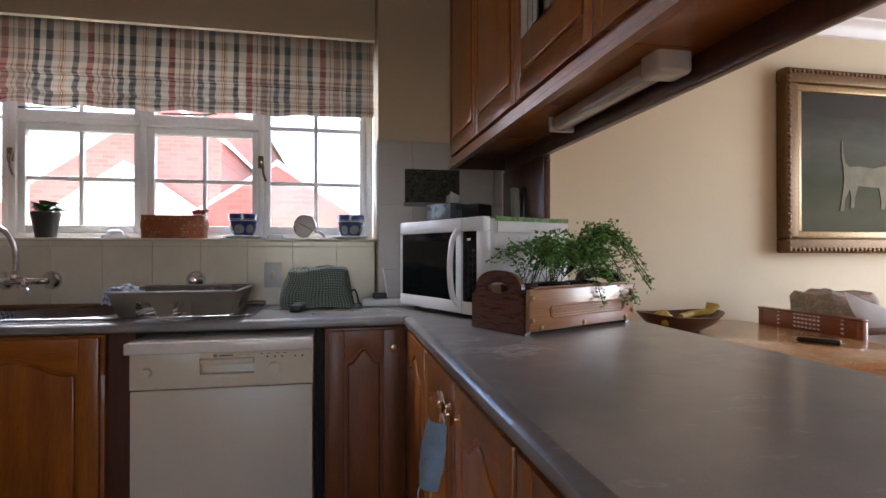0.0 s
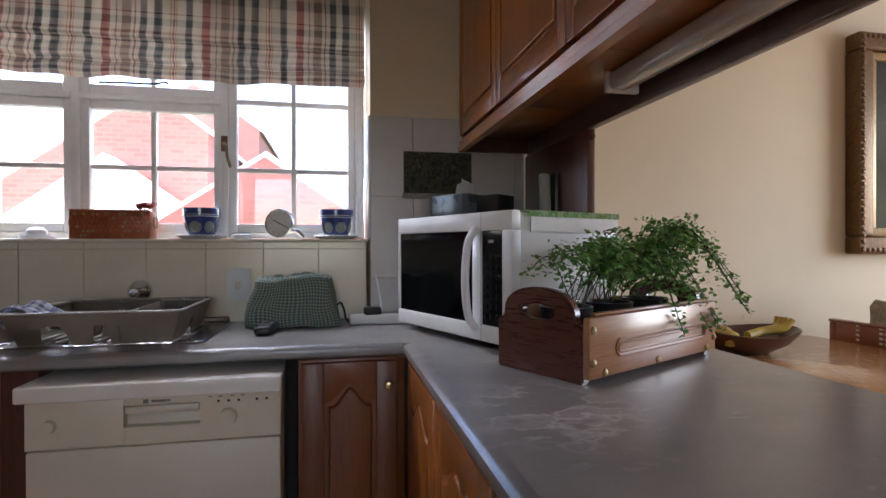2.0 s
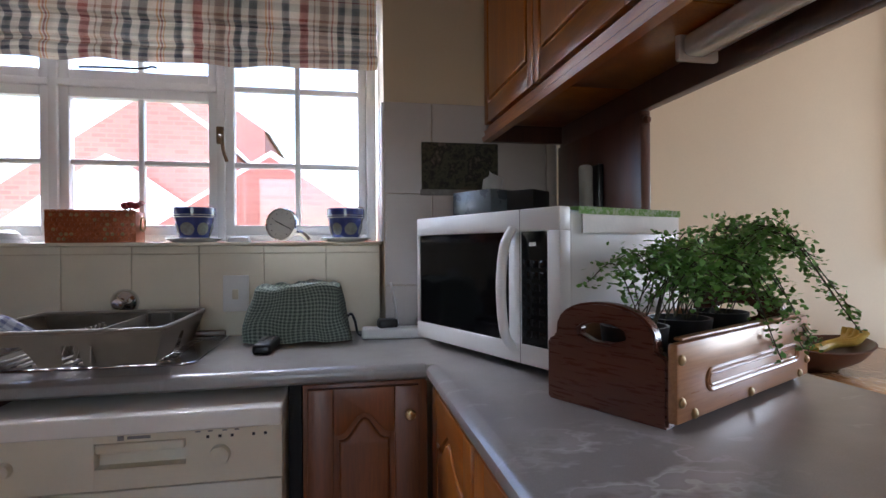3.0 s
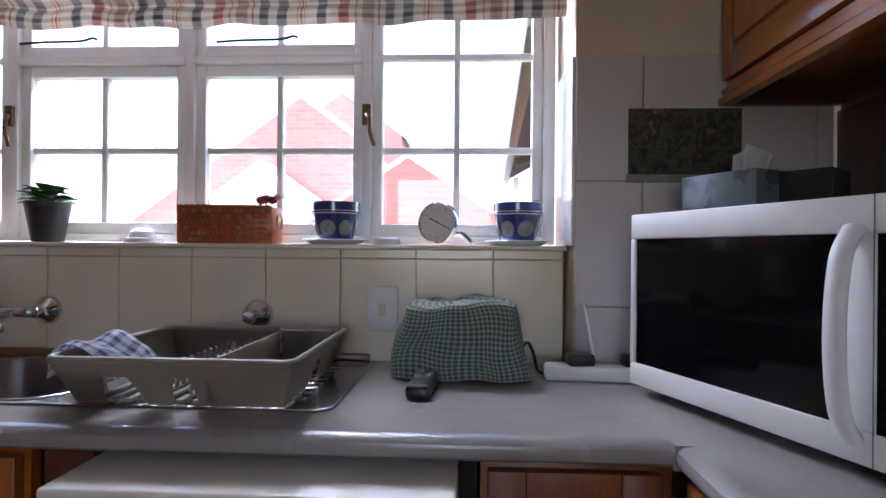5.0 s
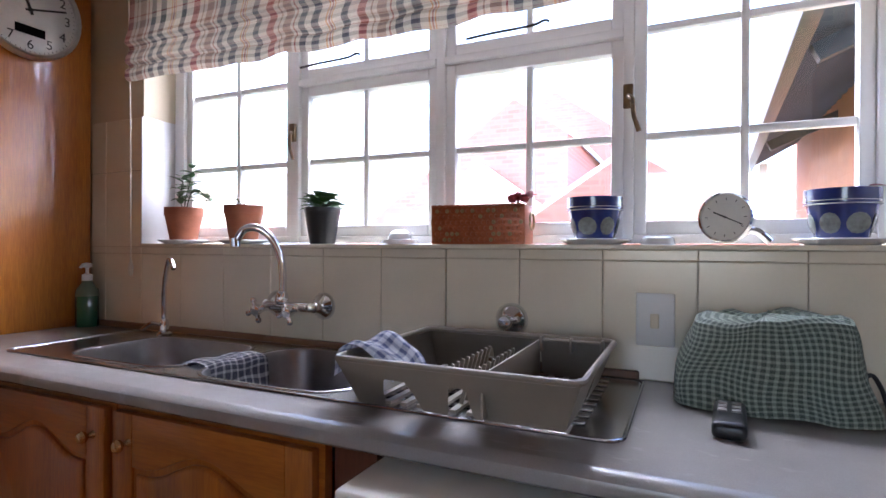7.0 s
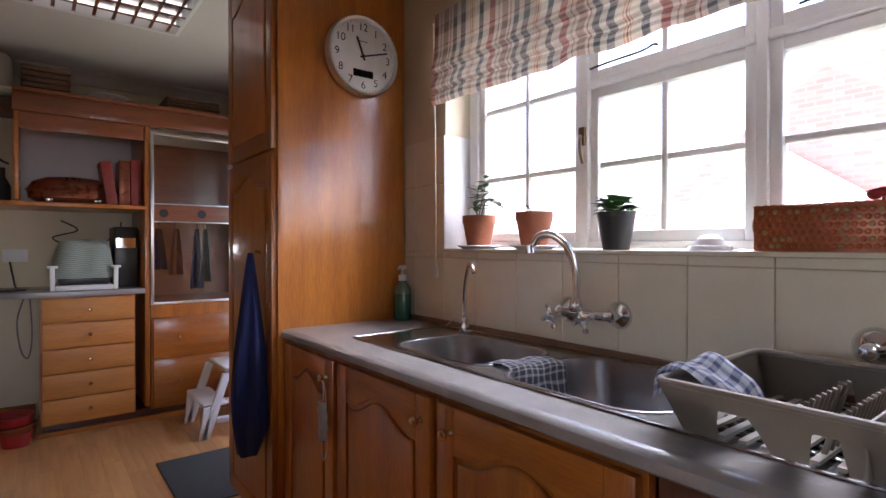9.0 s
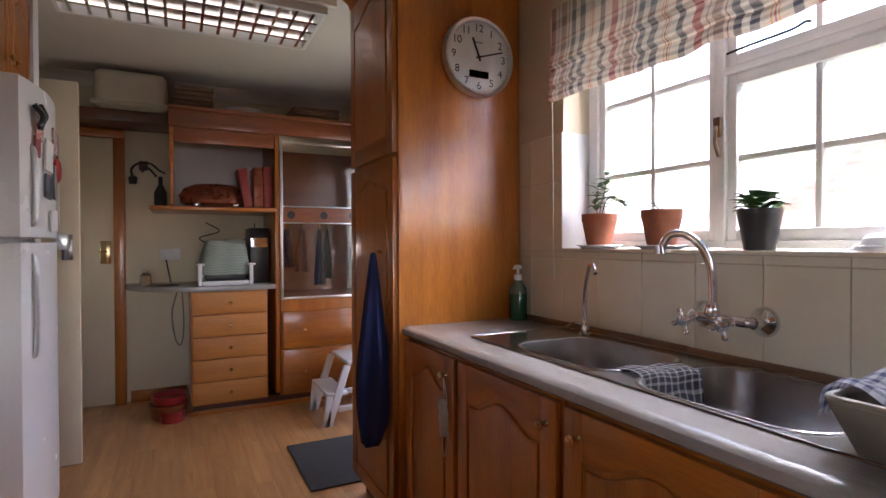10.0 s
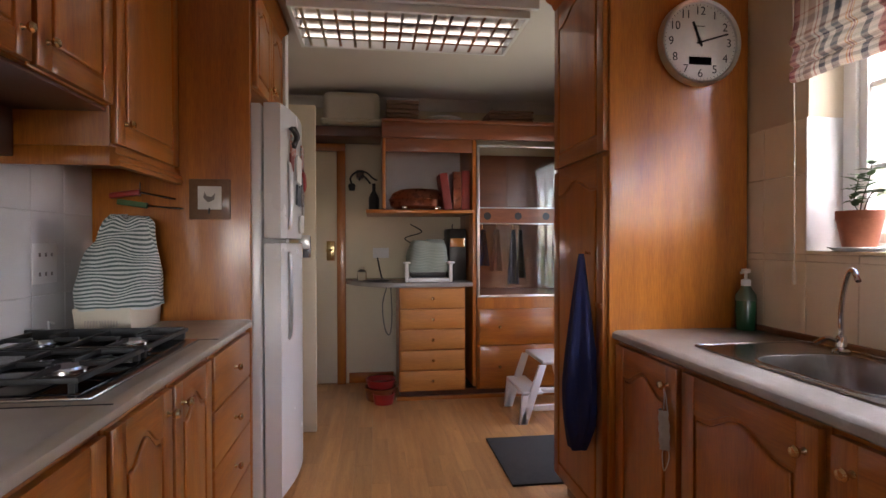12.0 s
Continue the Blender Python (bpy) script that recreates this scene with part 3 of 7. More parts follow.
def worktop():
    """The L of grey laminate along the window and down the peninsula, open where the sink sits."""
    z0, z1 = 0.862, 0.9
    t = thing("worktop", (0.0, 2.8, z0), "grey laminate worktop with a rounded front edge", "worktop")
    b = bmesh.new()

    def run(m, length):
        part("front_edge", turned(moulding([(y, z0 + z) for y, z in NOSE], length), m), COUNTER, t)

    box(0.732, 2.526, z0, 0.762, 2.556, z1, bm=b)

    run(pose(-1.8, 2.526, 0), 2.532)
    run(pose(0.732, 2.526, 0, 0, 0, -90), 3.0)
    box(-1.8, 2.556, z0, -1.46, TILE_Y, z1, bm=b)
    box(0.16, 2.556, z0, 0.762, TILE_Y - 0.001, z1, bm=b)
    box(-1.46, 2.556, z0, 0.16, 2.665, z1, bm=b)
    box(-1.46, 3.055, z0, 0.16, TILE_Y, z1, bm=b)
    box(0.762, -0.474, z0, 1.54, PIER_Y, z1, bm=b)
    part("top", b, COUNTER, t)


worktop()
b = turned(moulding([(y, 0.862 + z) for y, z in NOSE], 2.0), pose(-0.3, 1.1, 0, 0, 0, 180))
box(-2.3, 0.445, 0.862, -0.3, 1.07, 0.9, bm=b)
hob_top = single("worktop", b, COUNTER_L, "stone-coloured laminate worktop under the hob", "worktop")
for x in (-1.063, -1.815):
    part("joint_strip", box(x, 0.45, 0.8995, x + 0.005, 1.09, 0.9012), DARK, hob_top)


# ---- cabinets ----
def arch(w, h, rise, n=18):
    """The outline of a panel with a cathedral top: level shoulders and a swelling middle."""
    top = []
    for k in range(n + 1):
        u = k / n
        top.append((w * u, h - rise + rise * (0.5 - 0.5 * math.cos(math.tau * min(1, max(0, (u - 0.08) / 0.84))))))
    return [(0, 0), (w, 0)] + top[::-1]


def knob(parent, x, z, y=0.0):
    part("knob", lathe([(0.0, 0.0), (0.009, 0.0), (0.006, 0.006), (0.005, 0.012), (0.012, 0.018), (0.014, 0.024), (0.01, 0.03), (0, 0.032)], 14, (x, y, z), pose(0, 0, 0, 90)), BRASS, parent, "round brass knob")


def door(parent, x, z, w, h, rise=0.05, stile=0.06, mat=None, name="door", knob_at=None, pane=None, foot=None):
    """A raised-panel door whose face looks along -y at y = -0.02."""
    mat, foot = mat or WOOD, foot or stile
    ob = part(name, box(x + 0.002, -0.014, z + 0.002, x + w - 0.002, -0.001, z + h - 0.002), mat, parent)
    for q in ((x, z, x + stile, z + h), (x + w - stile, z, x + w, z + h)):
        part("stile", box(q[0], -0.021, q[1], q[2], -0.001, q[3], 0.003), mat, ob)
    flat = WOOD_X if mat is WOOD else mat
    part("rail", box(x + stile, -0.0208, z, x + w - stile, -0.001, z + foot, 0.003), flat, ob)
    iw, ih = w - 2 * stile, h - stile - foot
    out = arch(iw, ih, rise)[2:]
    rail = [(p[0], p[1]) for p in out] + [(0, ih + stile), (iw, ih + stile)]
    part("rail", turned(prism(rail, 0.02, 0.003), pose(x + stile, -0.0208, z + foot)), flat, ob)
    inset = 0.012
    if pane:
        pn = part("glass_pane", box(x + stile, -0.012, z + foot, x + w - stile, -0.009, z + h - stile), pane, ob)
        pn.visible_shadow = False
    elif iw > 0.06:
        p = turned(prism(arch(iw - 2 * inset, ih - 2 * inset, rise), 0.012, 0.009, 3), pose(x + stile + inset, -0.0225, z + foot + inset))
        part("raised_panel", p, mat, ob)
    if knob_at:
        knob(ob, x + knob_at[0], z + knob_at[1], -0.021)
    return ob


def drawer(parent, x, z, w, h, mat=None, knobs=1):
    ob = part("drawer", box(x, -0.021, z, x + w, -0.001, z + h, 0.006), mat or WOOD_X, parent)
    for k in range(knobs):
        knob(ob, x + w * (k + 1) / (knobs + 1) if knobs == 1 else x + w * (0.2 + 0.6 * k), z + h / 2, -0.021)
    return ob


def cabinet(name, at, rz, w, d, z0, z1, label, group="kitchen base units", plinth=True, mat=None):
    """A carcass whose front is y = 0 and which runs back along +y."""
    c = thing(name, at, label, "cabinet", group, rz=rz, world=False)
    part("body", box(0.0005, 0, z0, w - 0.0005, d, z1, 0.002), mat or WOOD, c)
    if plinth and z0 < 0.2:
        part("plinth", box(0.001, 0.05, 0.0, w - 0.001, d - 0.01, z0), WOOD_DARK, c)
    return c


LBL = "varnished wooden base unit with cathedral panel doors"
FY = 2.556
# along the window wall
for x, w, kx in ((-1.8, 0.43, 0.36), (-1.365, 0.515, 0.455), (-0.845, 0.545, 0.05)):
    c = cabinet("base_cabinet", (x, FY, 0), 0, w, 0.5, 0.1, 0.858 if x < -1.5 else 0.72, LBL)
    if x > -1.5:
        part("front_rail", box(0.001, 0, 0.721, w - 0.001, 0.02, 0.858), WOOD_X, c)
    door(c, 0.012, 0.125, w - 0.024, 0.725, knob_at=(kx, 0.665))
# the corner unit gets the wood with shade mixed into its colour
c = cabinet("corner_cabinet", (0.44, FY, 0), 0, 0.3, 0.5, 0.1, 0.858, "reddish wooden corner base unit, its colour darkened for shade", mat=WOOD_SHADED)
door(c, 0.012, 0.125, 0.265, 0.725, knob_at=(0.24, 0.66), mat=WOOD_SHADED)
# peninsula, facing the kitchen
for y, w, kx in ((2.52, 0.4, 0.0), (2.115, 0.41, 0.365), (1.70, 0.41, 0.045), (1.285, 0.41, 0.36), (0.87, 0.41, 0.05), (0.455, 0.45, 0.4)):
    c = cabinet("peninsula_cabinet", (0.765, y, 0), -90, w, 0.6, 0.1, 0.858, LBL)
    door(c, 0.008, 0.125, w - 0.016, 0.725, knob_at=(kx, 0.66) if kx else None, stile=0.06 if w > 0.2 else 0.04)
single("peninsula_back_panel", box(1.372, -0.45, 0, 1.4, 2.96, 0.858), WOOD, "varnished wooden panel closing the peninsula", "panel")
# hob side, facing the window
for x, w, kind in ((-0.3, 0.36, "door"), (-0.66, 0.37, "door"), (-1.04, 0.34, "a"), (-1.385, 0.34, "b"), (-1.735, 0.54, "drawers")):
    c = cabinet("hob_cabinet", (x, 1.075, 0), 180, w, 0.6, 0.1, 0.858, "varnished wooden base unit with drawers" if kind == "drawers" else LBL)
    if kind == "drawers":
        for z, h in ((0.12, 0.16), (0.285, 0.18), (0.47, 0.19), (0.665, 0.185)):
            drawer(c, 0.012, z, w - 0.024, h)
    else:
        door(c, 0.008, 0.125, w - 0.016, 0.725, knob_at=((0.29 if kind == "a" else 0.05), 0.665))
# uppers over the hob
HOOD = [(0, 0.0), (-0.03, 0.0), (-0.034, 0.012), (-0.026, 0.02), (-0.03, 0.034), (-0.018, 0.042), (-0.02, 0.058), (0, 0.062)]
c = cabinet("wall_cabinet", (-1.73, 0.78, 0), 180, 0.57, 0.33, 1.55, 2.4, "varnished wooden wall cupboard", "wall cupboards")
door(c, 0.01, 1.56, 0.55, 0.8, knob_at=(0.06, 0.075))
part("pelmet", turned(moulding(HOOD, 0.57), pose(0, 0, 1.488)), WOOD_X, c)
part("pelmet_side", box(0.0, 0.0, 1.488, 0.018, 0.33, 1.55, 0.002), WOOD, c)
for x in (-0.91, -1.32):
    c = cabinet("wall_cabinet", (x, 0.78, 0), 180, 0.405, 0.33, 1.675, 2.4, "varnished wooden wall cupboard over the hob", "wall cupboards")
    door(c, 0.008, 1.68, 0.389, 0.68, knob_at=(0.35 if x > -1 else 0.04, 0.07))
c = cabinet("wall_cabinet", (-0.32, 0.78, 0), 180, 0.585, 0.33, 1.55, 2.4, "varnished wooden wall cupboard", "wall cupboards")
door(c, 0.01, 1.56, 0.565, 0.8, knob_at=(0.5, 0.075))
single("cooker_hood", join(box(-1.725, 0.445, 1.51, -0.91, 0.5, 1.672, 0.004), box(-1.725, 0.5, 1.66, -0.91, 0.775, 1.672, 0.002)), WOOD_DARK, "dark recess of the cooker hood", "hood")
single("end_panel", box(-2.335, 0.445, 0, -2.305, 1.09, CEIL - 0.1, 0.002), WOOD, "tall varnished wooden end panel", "panel")

# uppers over the peninsula
UX, UZ = 1.0, 1.535
for y, w, g in ((2.985, 0.455, False), (2.528, 0.478, False), (2.048, 0.488, True), (1.558, 0.478, False), (1.078, 0.478, False), (0.598, 0.16, False)):
    c = cabinet("wall_cabinet", (UX + 0.03, y, 0), -90, w, 0.25, UZ + 0.056, 2.42, "varnished wooden wall cupboard over the peninsula", "peninsula wall cupboards")
    d = door(c, 0.001, UZ + 0.058, w - 0.002, 0.77, rise=0.0, stile=0.04, foot=0.062)
    if g:
        for u, v in ((0.11, 0.21), (0.232, 0.332)):
            lead = part("leaded_pane", box(u - 0.045, -0.0265, UZ + 0.225, v + 0.045, -0.0232, 2.26), MILK_GLASS, d, "milky leaded glass pane")
            for q in (0.3, 0.5, 0.7):
                x = u - 0.045 + q * (v - u + 0.09)
                part("lead_came", box(x - 0.003, -0.0275, UZ + 0.225, x + 0.003, -0.0264, 2.26), PAPER_GREY, lead)
pel = turned(moulding([(0.03 + y, z) for y, z in [(0.0, 0.0), (-0.026, 0.0), (-0.03, 0.014), (-0.018, 0.024), (-0.022, 0.036), (-0.008, 0.043), (-0.01, 0.052), (0, 0.056)]], 2.55), pose(UX, 2.985, UZ, 0, 0, -90))
pelmet = thing("cupboard_pelmet", (1.15, 1.7, UZ), "moulded wooden pelmet framing the wall cupboards' underside", "pelmet")
part("front_moulding", pel, WOOD_Y, pelmet)
part("back_batten", box(1.278, 0.435, UZ - 0.01, 1.305, 2.985, 1.606, 0.003), WOOD_DARK, pelmet)
part("end_batten", box(1.032, 2.965, UZ, 1.277, 2.986, 1.604), WOOD_DARK, pelmet)
part("rear_panel", box(1.282, 0.435, 1.607, 1.305, 2.985, CEIL - 0.002), WOOD, pelmet)
side = thing("side_panel", (1.29, 2.7, 0.9), "dark wooden panel standing on the worktop", "panel")
part("board", box(1.272, 2.472, 0.9, 1.3, 2.988, UZ - 0.011, 0.004), WOOD_DARK, side)
part("dowel", lathe([(0.0, 0), (0.011, 0), (0.011, 0.008), (0.006, 0.014), (0, 0.015)], 12, (1.286, 2.472, UZ - 0.035), pose(0, 0, 0, 90)), WOOD_DARK, side)

# tall larder
c = cabinet("larder_cabinet", (-2.37, 2.515, 0), 0, 0.568, 0.57, 0.1, 2.36, "tall varnished wooden larder cupboard", "tall units")
part("side_panel", box(0.5675, 0.001, 0.1, 0.5715, 0.569, 2.36), WOOD_GLOSS, c)
door(c, 0.01, 0.125, 0.55, 1.44, rise=0.05)
door(c, 0.01, 1.585, 0.55, 0.76, rise=0.05)
part("handle_ledge", box(0.5, -0.026, 0.98, 0.545, -0.02, 1.0, 0.002), WOOD, c)
cr = [(0, 0), (-0.012, 0.01), (-0.02, 0.03), (-0.05, 0.05), (-0.055, 0.075), (0, 0.078)]
part("crown", join(turned(moulding(cr, 0.62), pose(-0.03, 0.0, 2.36)), turned(moulding(cr, 0.57), pose(0.568, 0.0, 2.36, 0, 0, 90))), WOOD_X, c)

# ---- appliances ----
def dishwasher():
    d = thing("dishwasher", (0.1, 2.8, 0), "cream freestanding dishwasher under the worktop", "dishwasher")
    part("body", box(-0.2, 2.52, 0.04, 0.4, 3.06, 0.8, 0.004), APPLIANCE, d)
    part("top", box(-0.205, 2.448, 0.802, 0.405, 3.06, 0.842, 0.006, 3), ENAMEL_LIT, d)
    part("door", box(-0.2, 2.492, 0.1, 0.4, 2.519, 0.672, 0.006), APPLIANCE, d)
    ctl = part("control_panel", box(-0.2, 2.49, 0.676, 0.02, 2.519, 0.798, 0.002), APPLIANCE, d)
    for q in ((0.2, 0.676, 0.4, 0.798), (0.02, 0.775, 0.2, 0.798), (0.02, 0.676, 0.2, 0.72)):
        part("fascia", box(q[0], 2.49, q[1], q[2], 2.519, q[3]), APPLIANCE, ctl)
    part("handle_recess", turned(box(0.02, 0, 0, 0.2, 0.004, 0.056), pose(0, 2.528, 0.72, -14)), PLASTIC_C, ctl)
    part("grip", box(0.022, 2.487, 0.752, 0.198, 2.506, 0.774, 0.006), APPLIANCE, ctl)
    for x, r in ((0.27, 0.022), (-0.145, 0.016)):
        part("dial", lathe([(r, 0), (r, 0.008), (r * 0.92, 0.016), (0, 0.018)], 24, (x, 2.49, 0.735), pose(0, 0, 0, 90)), APPLIANCE, ctl)
    for x in (0.245, 0.27, 0.295, 0.34, 0.365):
        part("indicator", box(x - 0.003, 2.4885, 0.772, x + 0.003, 2.4905, 0.778), BLACK, ctl)
    for x in (0.225, 0.25, 0.28, 0.305):
        part("mark", box(x - 0.005, 2.4885, 0.786, x + 0.005, 2.4905, 0.7885), PAPER_GREY, ctl)
    part("badge", box(0.085, 2.4885, 0.781, 0.13, 2.4905, 0.787), PAPER_GREY, ctl, "small grey maker's mark")
    part("badge_mark", box(0.066, 2.4885, 0.779, 0.078, 2.4905, 0.789), PAPER_GREY, ctl)
    part("kick_plate", box(-0.195, 2.55, 0.005, 0.395, 2.56, 0.098), APPLIANCE, d)
    # dark boxes put in for the shade of the open gaps on both sides
    single("gap_filler", box(0.406, 2.58, 0.0, 0.436, 3.05, 0.858), DARK, "near-black box for the shade in the gap right of the dishwasher", "gap")
    single("gap_filler", box(-0.298, 2.58, 0.0, -0.212, 3.05, 0.858), WOOD_DARK, "dark box for the shade in the gap left of the dishwasher", "panel")


dishwasher()


def fridge():
    f = thing("fridge_freezer", (-2.7, 0.85, 0), "white two-door fridge freezer with cards and magnets", "fridge")
    part("body", box(-3.04, 0.5, 0.03, -2.37, 1.125, 1.87, 0.012, 3), FRIDGE_W, f)

    def leaf(z0, z1, name):
        n = 12
        out = [(-2.375, 1.135)] + [(-2.375 - 0.66 * k / n, 1.195 + 0.055 * math.sin(math.pi * (0.08 + 0.84 * k / n))) for k in range(n + 1)] + [(-3.035, 1.135)]
        b = prism(out, z1 - z0, 0.008, 2)
        turned(b, Matrix(((1, 0, 0, 0), (0, 0, 1, 0), (0, 1, 0, z0), (0, 0, 0, 1))))
        bmesh.ops.recalc_face_normals(b, faces=b.faces)
        return part(name, b, FRIDGE_W, f)

    up = leaf(1.255, 1.875, "freezer_door")
    lo = leaf(0.06, 1.235, "fridge_door")
    for d, z0, z1 in ((up, 1.3, 1.62), (lo, 0.78, 1.19)):
        part("handle", tube(curve([(-2.47, 1.218, z0), (-2.47, 1.236, z0 + 0.03), (-2.47, 1.242, (z0 + z1) / 2), (-2.47, 1.236, z1 - 0.03), (-2.47, 1.218, z1)], 6), 0.011, 8), ALU, d, "satin grey curved handle")
    part("hinge", box(-3.04, 1.2, 1.2, -3.01, 1.262, 1.28, 0.004), ALU, f)
    part("badge", box(-2.64, 1.247, 1.185, -2.6, 1.2525, 1.2), ALU, lo)
    rnd = random.Random(4)
    cards = [(-2.52, 1.7, 0.07, 0.1, MAGNETS), (-2.63, 1.6, 0.1, 0.13, PAPER), (-2.74, 1.68, 0.09, 0.11, MAGNETS), (-2.86, 1.66, 0.1, 0.13, PAPER_GREY), (-2.62, 1.47, 0.08, 0.1, SILVER_CARD), (-2.75, 1.5, 0.07, 0.15, PAPER_GREY), (-2.9, 1.42, 0.14, 0.2, PAPER), (-2.7, 1.33, 0.12, 0.09, PAPER), (-2.95, 1.6, 0.07, 0.1, MAGNETS), (-2.5, 1.62, 0.05, 0.08, RED_BINDER)]
    for x, z, w, h, m in cards:
        k = (-2.375 - x) / 0.66
        y = 1.195 + 0.055 * math.sin(math.pi * (0.08 + 0.84 * k))
        s = 0.055 * math.pi * 0.84 / 0.66 * -math.cos(math.pi * (0.08 + 0.84 * k))
        part("card", turned(box(-w / 2, -0.002, -h / 2, w / 2, 0.006, h / 2), pose(x, y + 0.006, z, 0, rnd.uniform(-6, 6), math.degrees(math.atan(s)))), m, up)
    part("round_magnet", lathe([(0.055, 0), (0.055, 0.01), (0.045, 0.016), (0, 0.017)], 20, (-2.8, 1.25, 1.56), pose(0, 0, 0, -90)), RED_WARE, up, "round red magnet")
    clip = tube(curve([(-2.46, 1.24, 1.78), (-2.48, 1.265, 1.74), (-2.5, 1.25, 1.69)], 6), 0.012, 8)
    join(clip, tube(curve([(-2.52, 1.25, 1.79), (-2.5, 1.27, 1.74), (-2.48, 1.25, 1.7)], 6), 0.01, 8))
    part("magnet_clip", clip, BLACK, up, "black magnetic clip")
    c = cabinet("top_cupboard", (-2.345, 1.09, 0), 180, 0.72, 0.6, 1.93, 2.4, "varnished wooden cupboard above the fridge", "wall cupboards")
    door(c, 0.01, 1.94, 0.345, 0.44, rise=0.04, stile=0.05, knob_at=(0.31, 0.07))
    door(c, 0.362, 1.94, 0.345, 0.44, rise=0.04, stile=0.05, knob_at=(0.04, 0.07))
    part("crown", turned(moulding(cr, 0.74), pose(-0.01, 0.0, 2.4)), WOOD_X, c)


fridge()
dl = thing("door_1", (-3.4, 1.17, 0), "plain white door leaf standing open", "door", kind="structure")
part("leaf", box(-3.44, 0.5, 0.005, -3.4, 1.255, 2.125, 0.003), PAINT_CREAM, dl)
part("lock_plate", box(-3.399, 1.175, 1.14, -3.388, 1.225, 1.28, 0.002), STEEL, dl, "satin lock plate")


def microwave():
    m = thing("microwave", (0.755, 2.83, 0.9), "white microwave oven with a black glass door", "microwave", rz=math.degrees(math.atan2(2.315 - 2.83, 0.965 - 0.755)), world=False)
    w, d, z0, z1 = 0.585, 0.42, 0.02, 0.368
    part("body", box(0.002, 0.03, z0, w - 0.002, d, z1 - 0.006, 0.008, 3), PLASTIC_W, m)
    f = box(0, 0.0, z0, w, 0.032, z0 + 0.045, 0.004)
    box(0, 0.0, z1 - 0.05, w, 0.032, z1, 0.004, bm=f)
    box(0, 0.0, z0 + 0.045, 0.015, 0.032, z1 - 0.05, 0.003, bm=f)
    box(w - 0.038, 0.0, z0 + 0.045, w, 0.032, z1 - 0.05, 0.003, bm=f)
    box(0.421, 0.0, z0 + 0.045, 0.463, 0.032, z1 - 0.05, 0.002, bm=f)
    part("front_frame", f, PLASTIC_W, m)
    part("door_glass", box(0.015, 0.004, z0 + 0.045, 0.421, 0.03, z1 - 0.05), BLACK_GLASS, m, "black glass door")
    k = part("keypad", box(0.463, 0.003, z0 + 0.045, w - 0.038, 0.03, z1 - 0.05), BLACK_GLASS, m, "black keypad")
    for r in range(7):
        for q in range(3):
            part("key", box(0.467 + q * 0.026, 0.002, z0 + 0.062 + r * 0.026, 0.489 + q * 0.026, 0.0045, z0 + 0.078 + r * 0.026, 0.001), BLACK_GLASS, k)
    part("display_mark", box(0.49, 0.0015, z1 - 0.083, 0.51, 0.0035, z1 - 0.075), PAPER, k)
    part("door_seam", box(0.4605, -0.0008, z0, 0.4617, 0.001, z1), PAPER_GREY, m)
    grip = tube(curve([(0.0, 0.0, z0 + 0.03), (0.0, -0.026, z0 + 0.07), (0.0, -0.036, z0 + 0.165), (0.0, -0.026, z1 - 0.085), (0.0, 0.0, z1 - 0.042)], 8), 0.0095, 12)
    bmesh.ops.scale(grip, verts=grip.verts, vec=(1.5, 1, 1))
    part("handle", turned(grip, pose(0.437, 0, 0)), PLASTIC_W, m, "curved white door handle")
    for x in (0.05, w - 0.05):
        for y in (0.06, d - 0.06):
            part("foot", lathe([(0.014, 0), (0.014, 0.02), (0, 0.021)], 12, (x, y, 0)), BLACK, m)
    tin = thing("microwave_cloth", (0.755, 2.83, 0.9), "green printed cloth folded over the microwave", "cloth", rz=math.degrees(math.atan2(2.315 - 2.83, 0.965 - 0.755)), world=False)

    def drape(u, v):
        y = 0.05 + 0.36 * v
        if u < 0.8:
            return (0.2 + (w - 0.196) * u / 0.8, y, z1 + 0.002 + 0.002 * noise.noise((u * 9, v * 9, 0)))
        q = (u - 0.8) / 0.2
        return (w + 0.006 + 0.004 * noise.noise((v * 8, 1, 1)), y, z1 + 0.001 - 0.016 * q)

    part("cloth", sheet(drape, 20, 14, 0.4, 0.36, 0.003), GREEN_PRINT, tin)
    part("hem", box(w + 0.004, 0.06, z1 - 0.055, w + 0.008, 0.4, z1 - 0.016), LINEN, tin, "plain white hem")


microwave()
tb = thing("tissue_box", (0.965, 2.83, 1.264), "silver-blue tissue box with a tissue pulled up", "tissue box", rz=-62, world=False)
part("carton", box(-0.085, -0.055, 0, 0.085, 0.055, 0.088, 0.003), SILVER_CARD, tb)
part("tissue", sheet(lambda u, v: (0.03 + 0.05 * (u - 0.5) + 0.03 * v * (u - 0.3), 0.03 * (u - 0.5) * (1 - v) + 0.012 * math.sin(u * 9), 0.095 + 0.055 * v * (1 - abs(u - 0.4))), 10, 6, 0.1, 0.1, 0.002), LINEN, tb)
single("black_carton", turned(box(-0.045, -0.05, 0, 0.045, 0.05, 0.085, 0.003), pose(1.08, 2.76, 1.264, 0, 0, -50)), BLACK, "small black carton on the microwave", "box")
ph = thing("wall_phone", (1.24, 2.77, 1.29), "pale grey telephone handset on the wooden panel", "telephone", world=True)
part("cradle", box(1.255, 2.66, 1.2, 1.272, 2.74, 1.42, 0.006), BLACK, ph)
part("handset", turned(box(-0.016, -0.02, -0.1, 0.016, 0.02, 0.1, 0.011, 3), pose(1.236, 2.7, 1.32, 10, -6, 0)), PLASTIC_DULL, ph)
part("cord", tube(curve([(1.24, 2.71, 1.22), (1.2, 2.8, 1.26), (1.13, 2.9, 1.2), (1.1, 2.95, 1.1)], 8), 0.003, 6), OFFWHITE, ph)

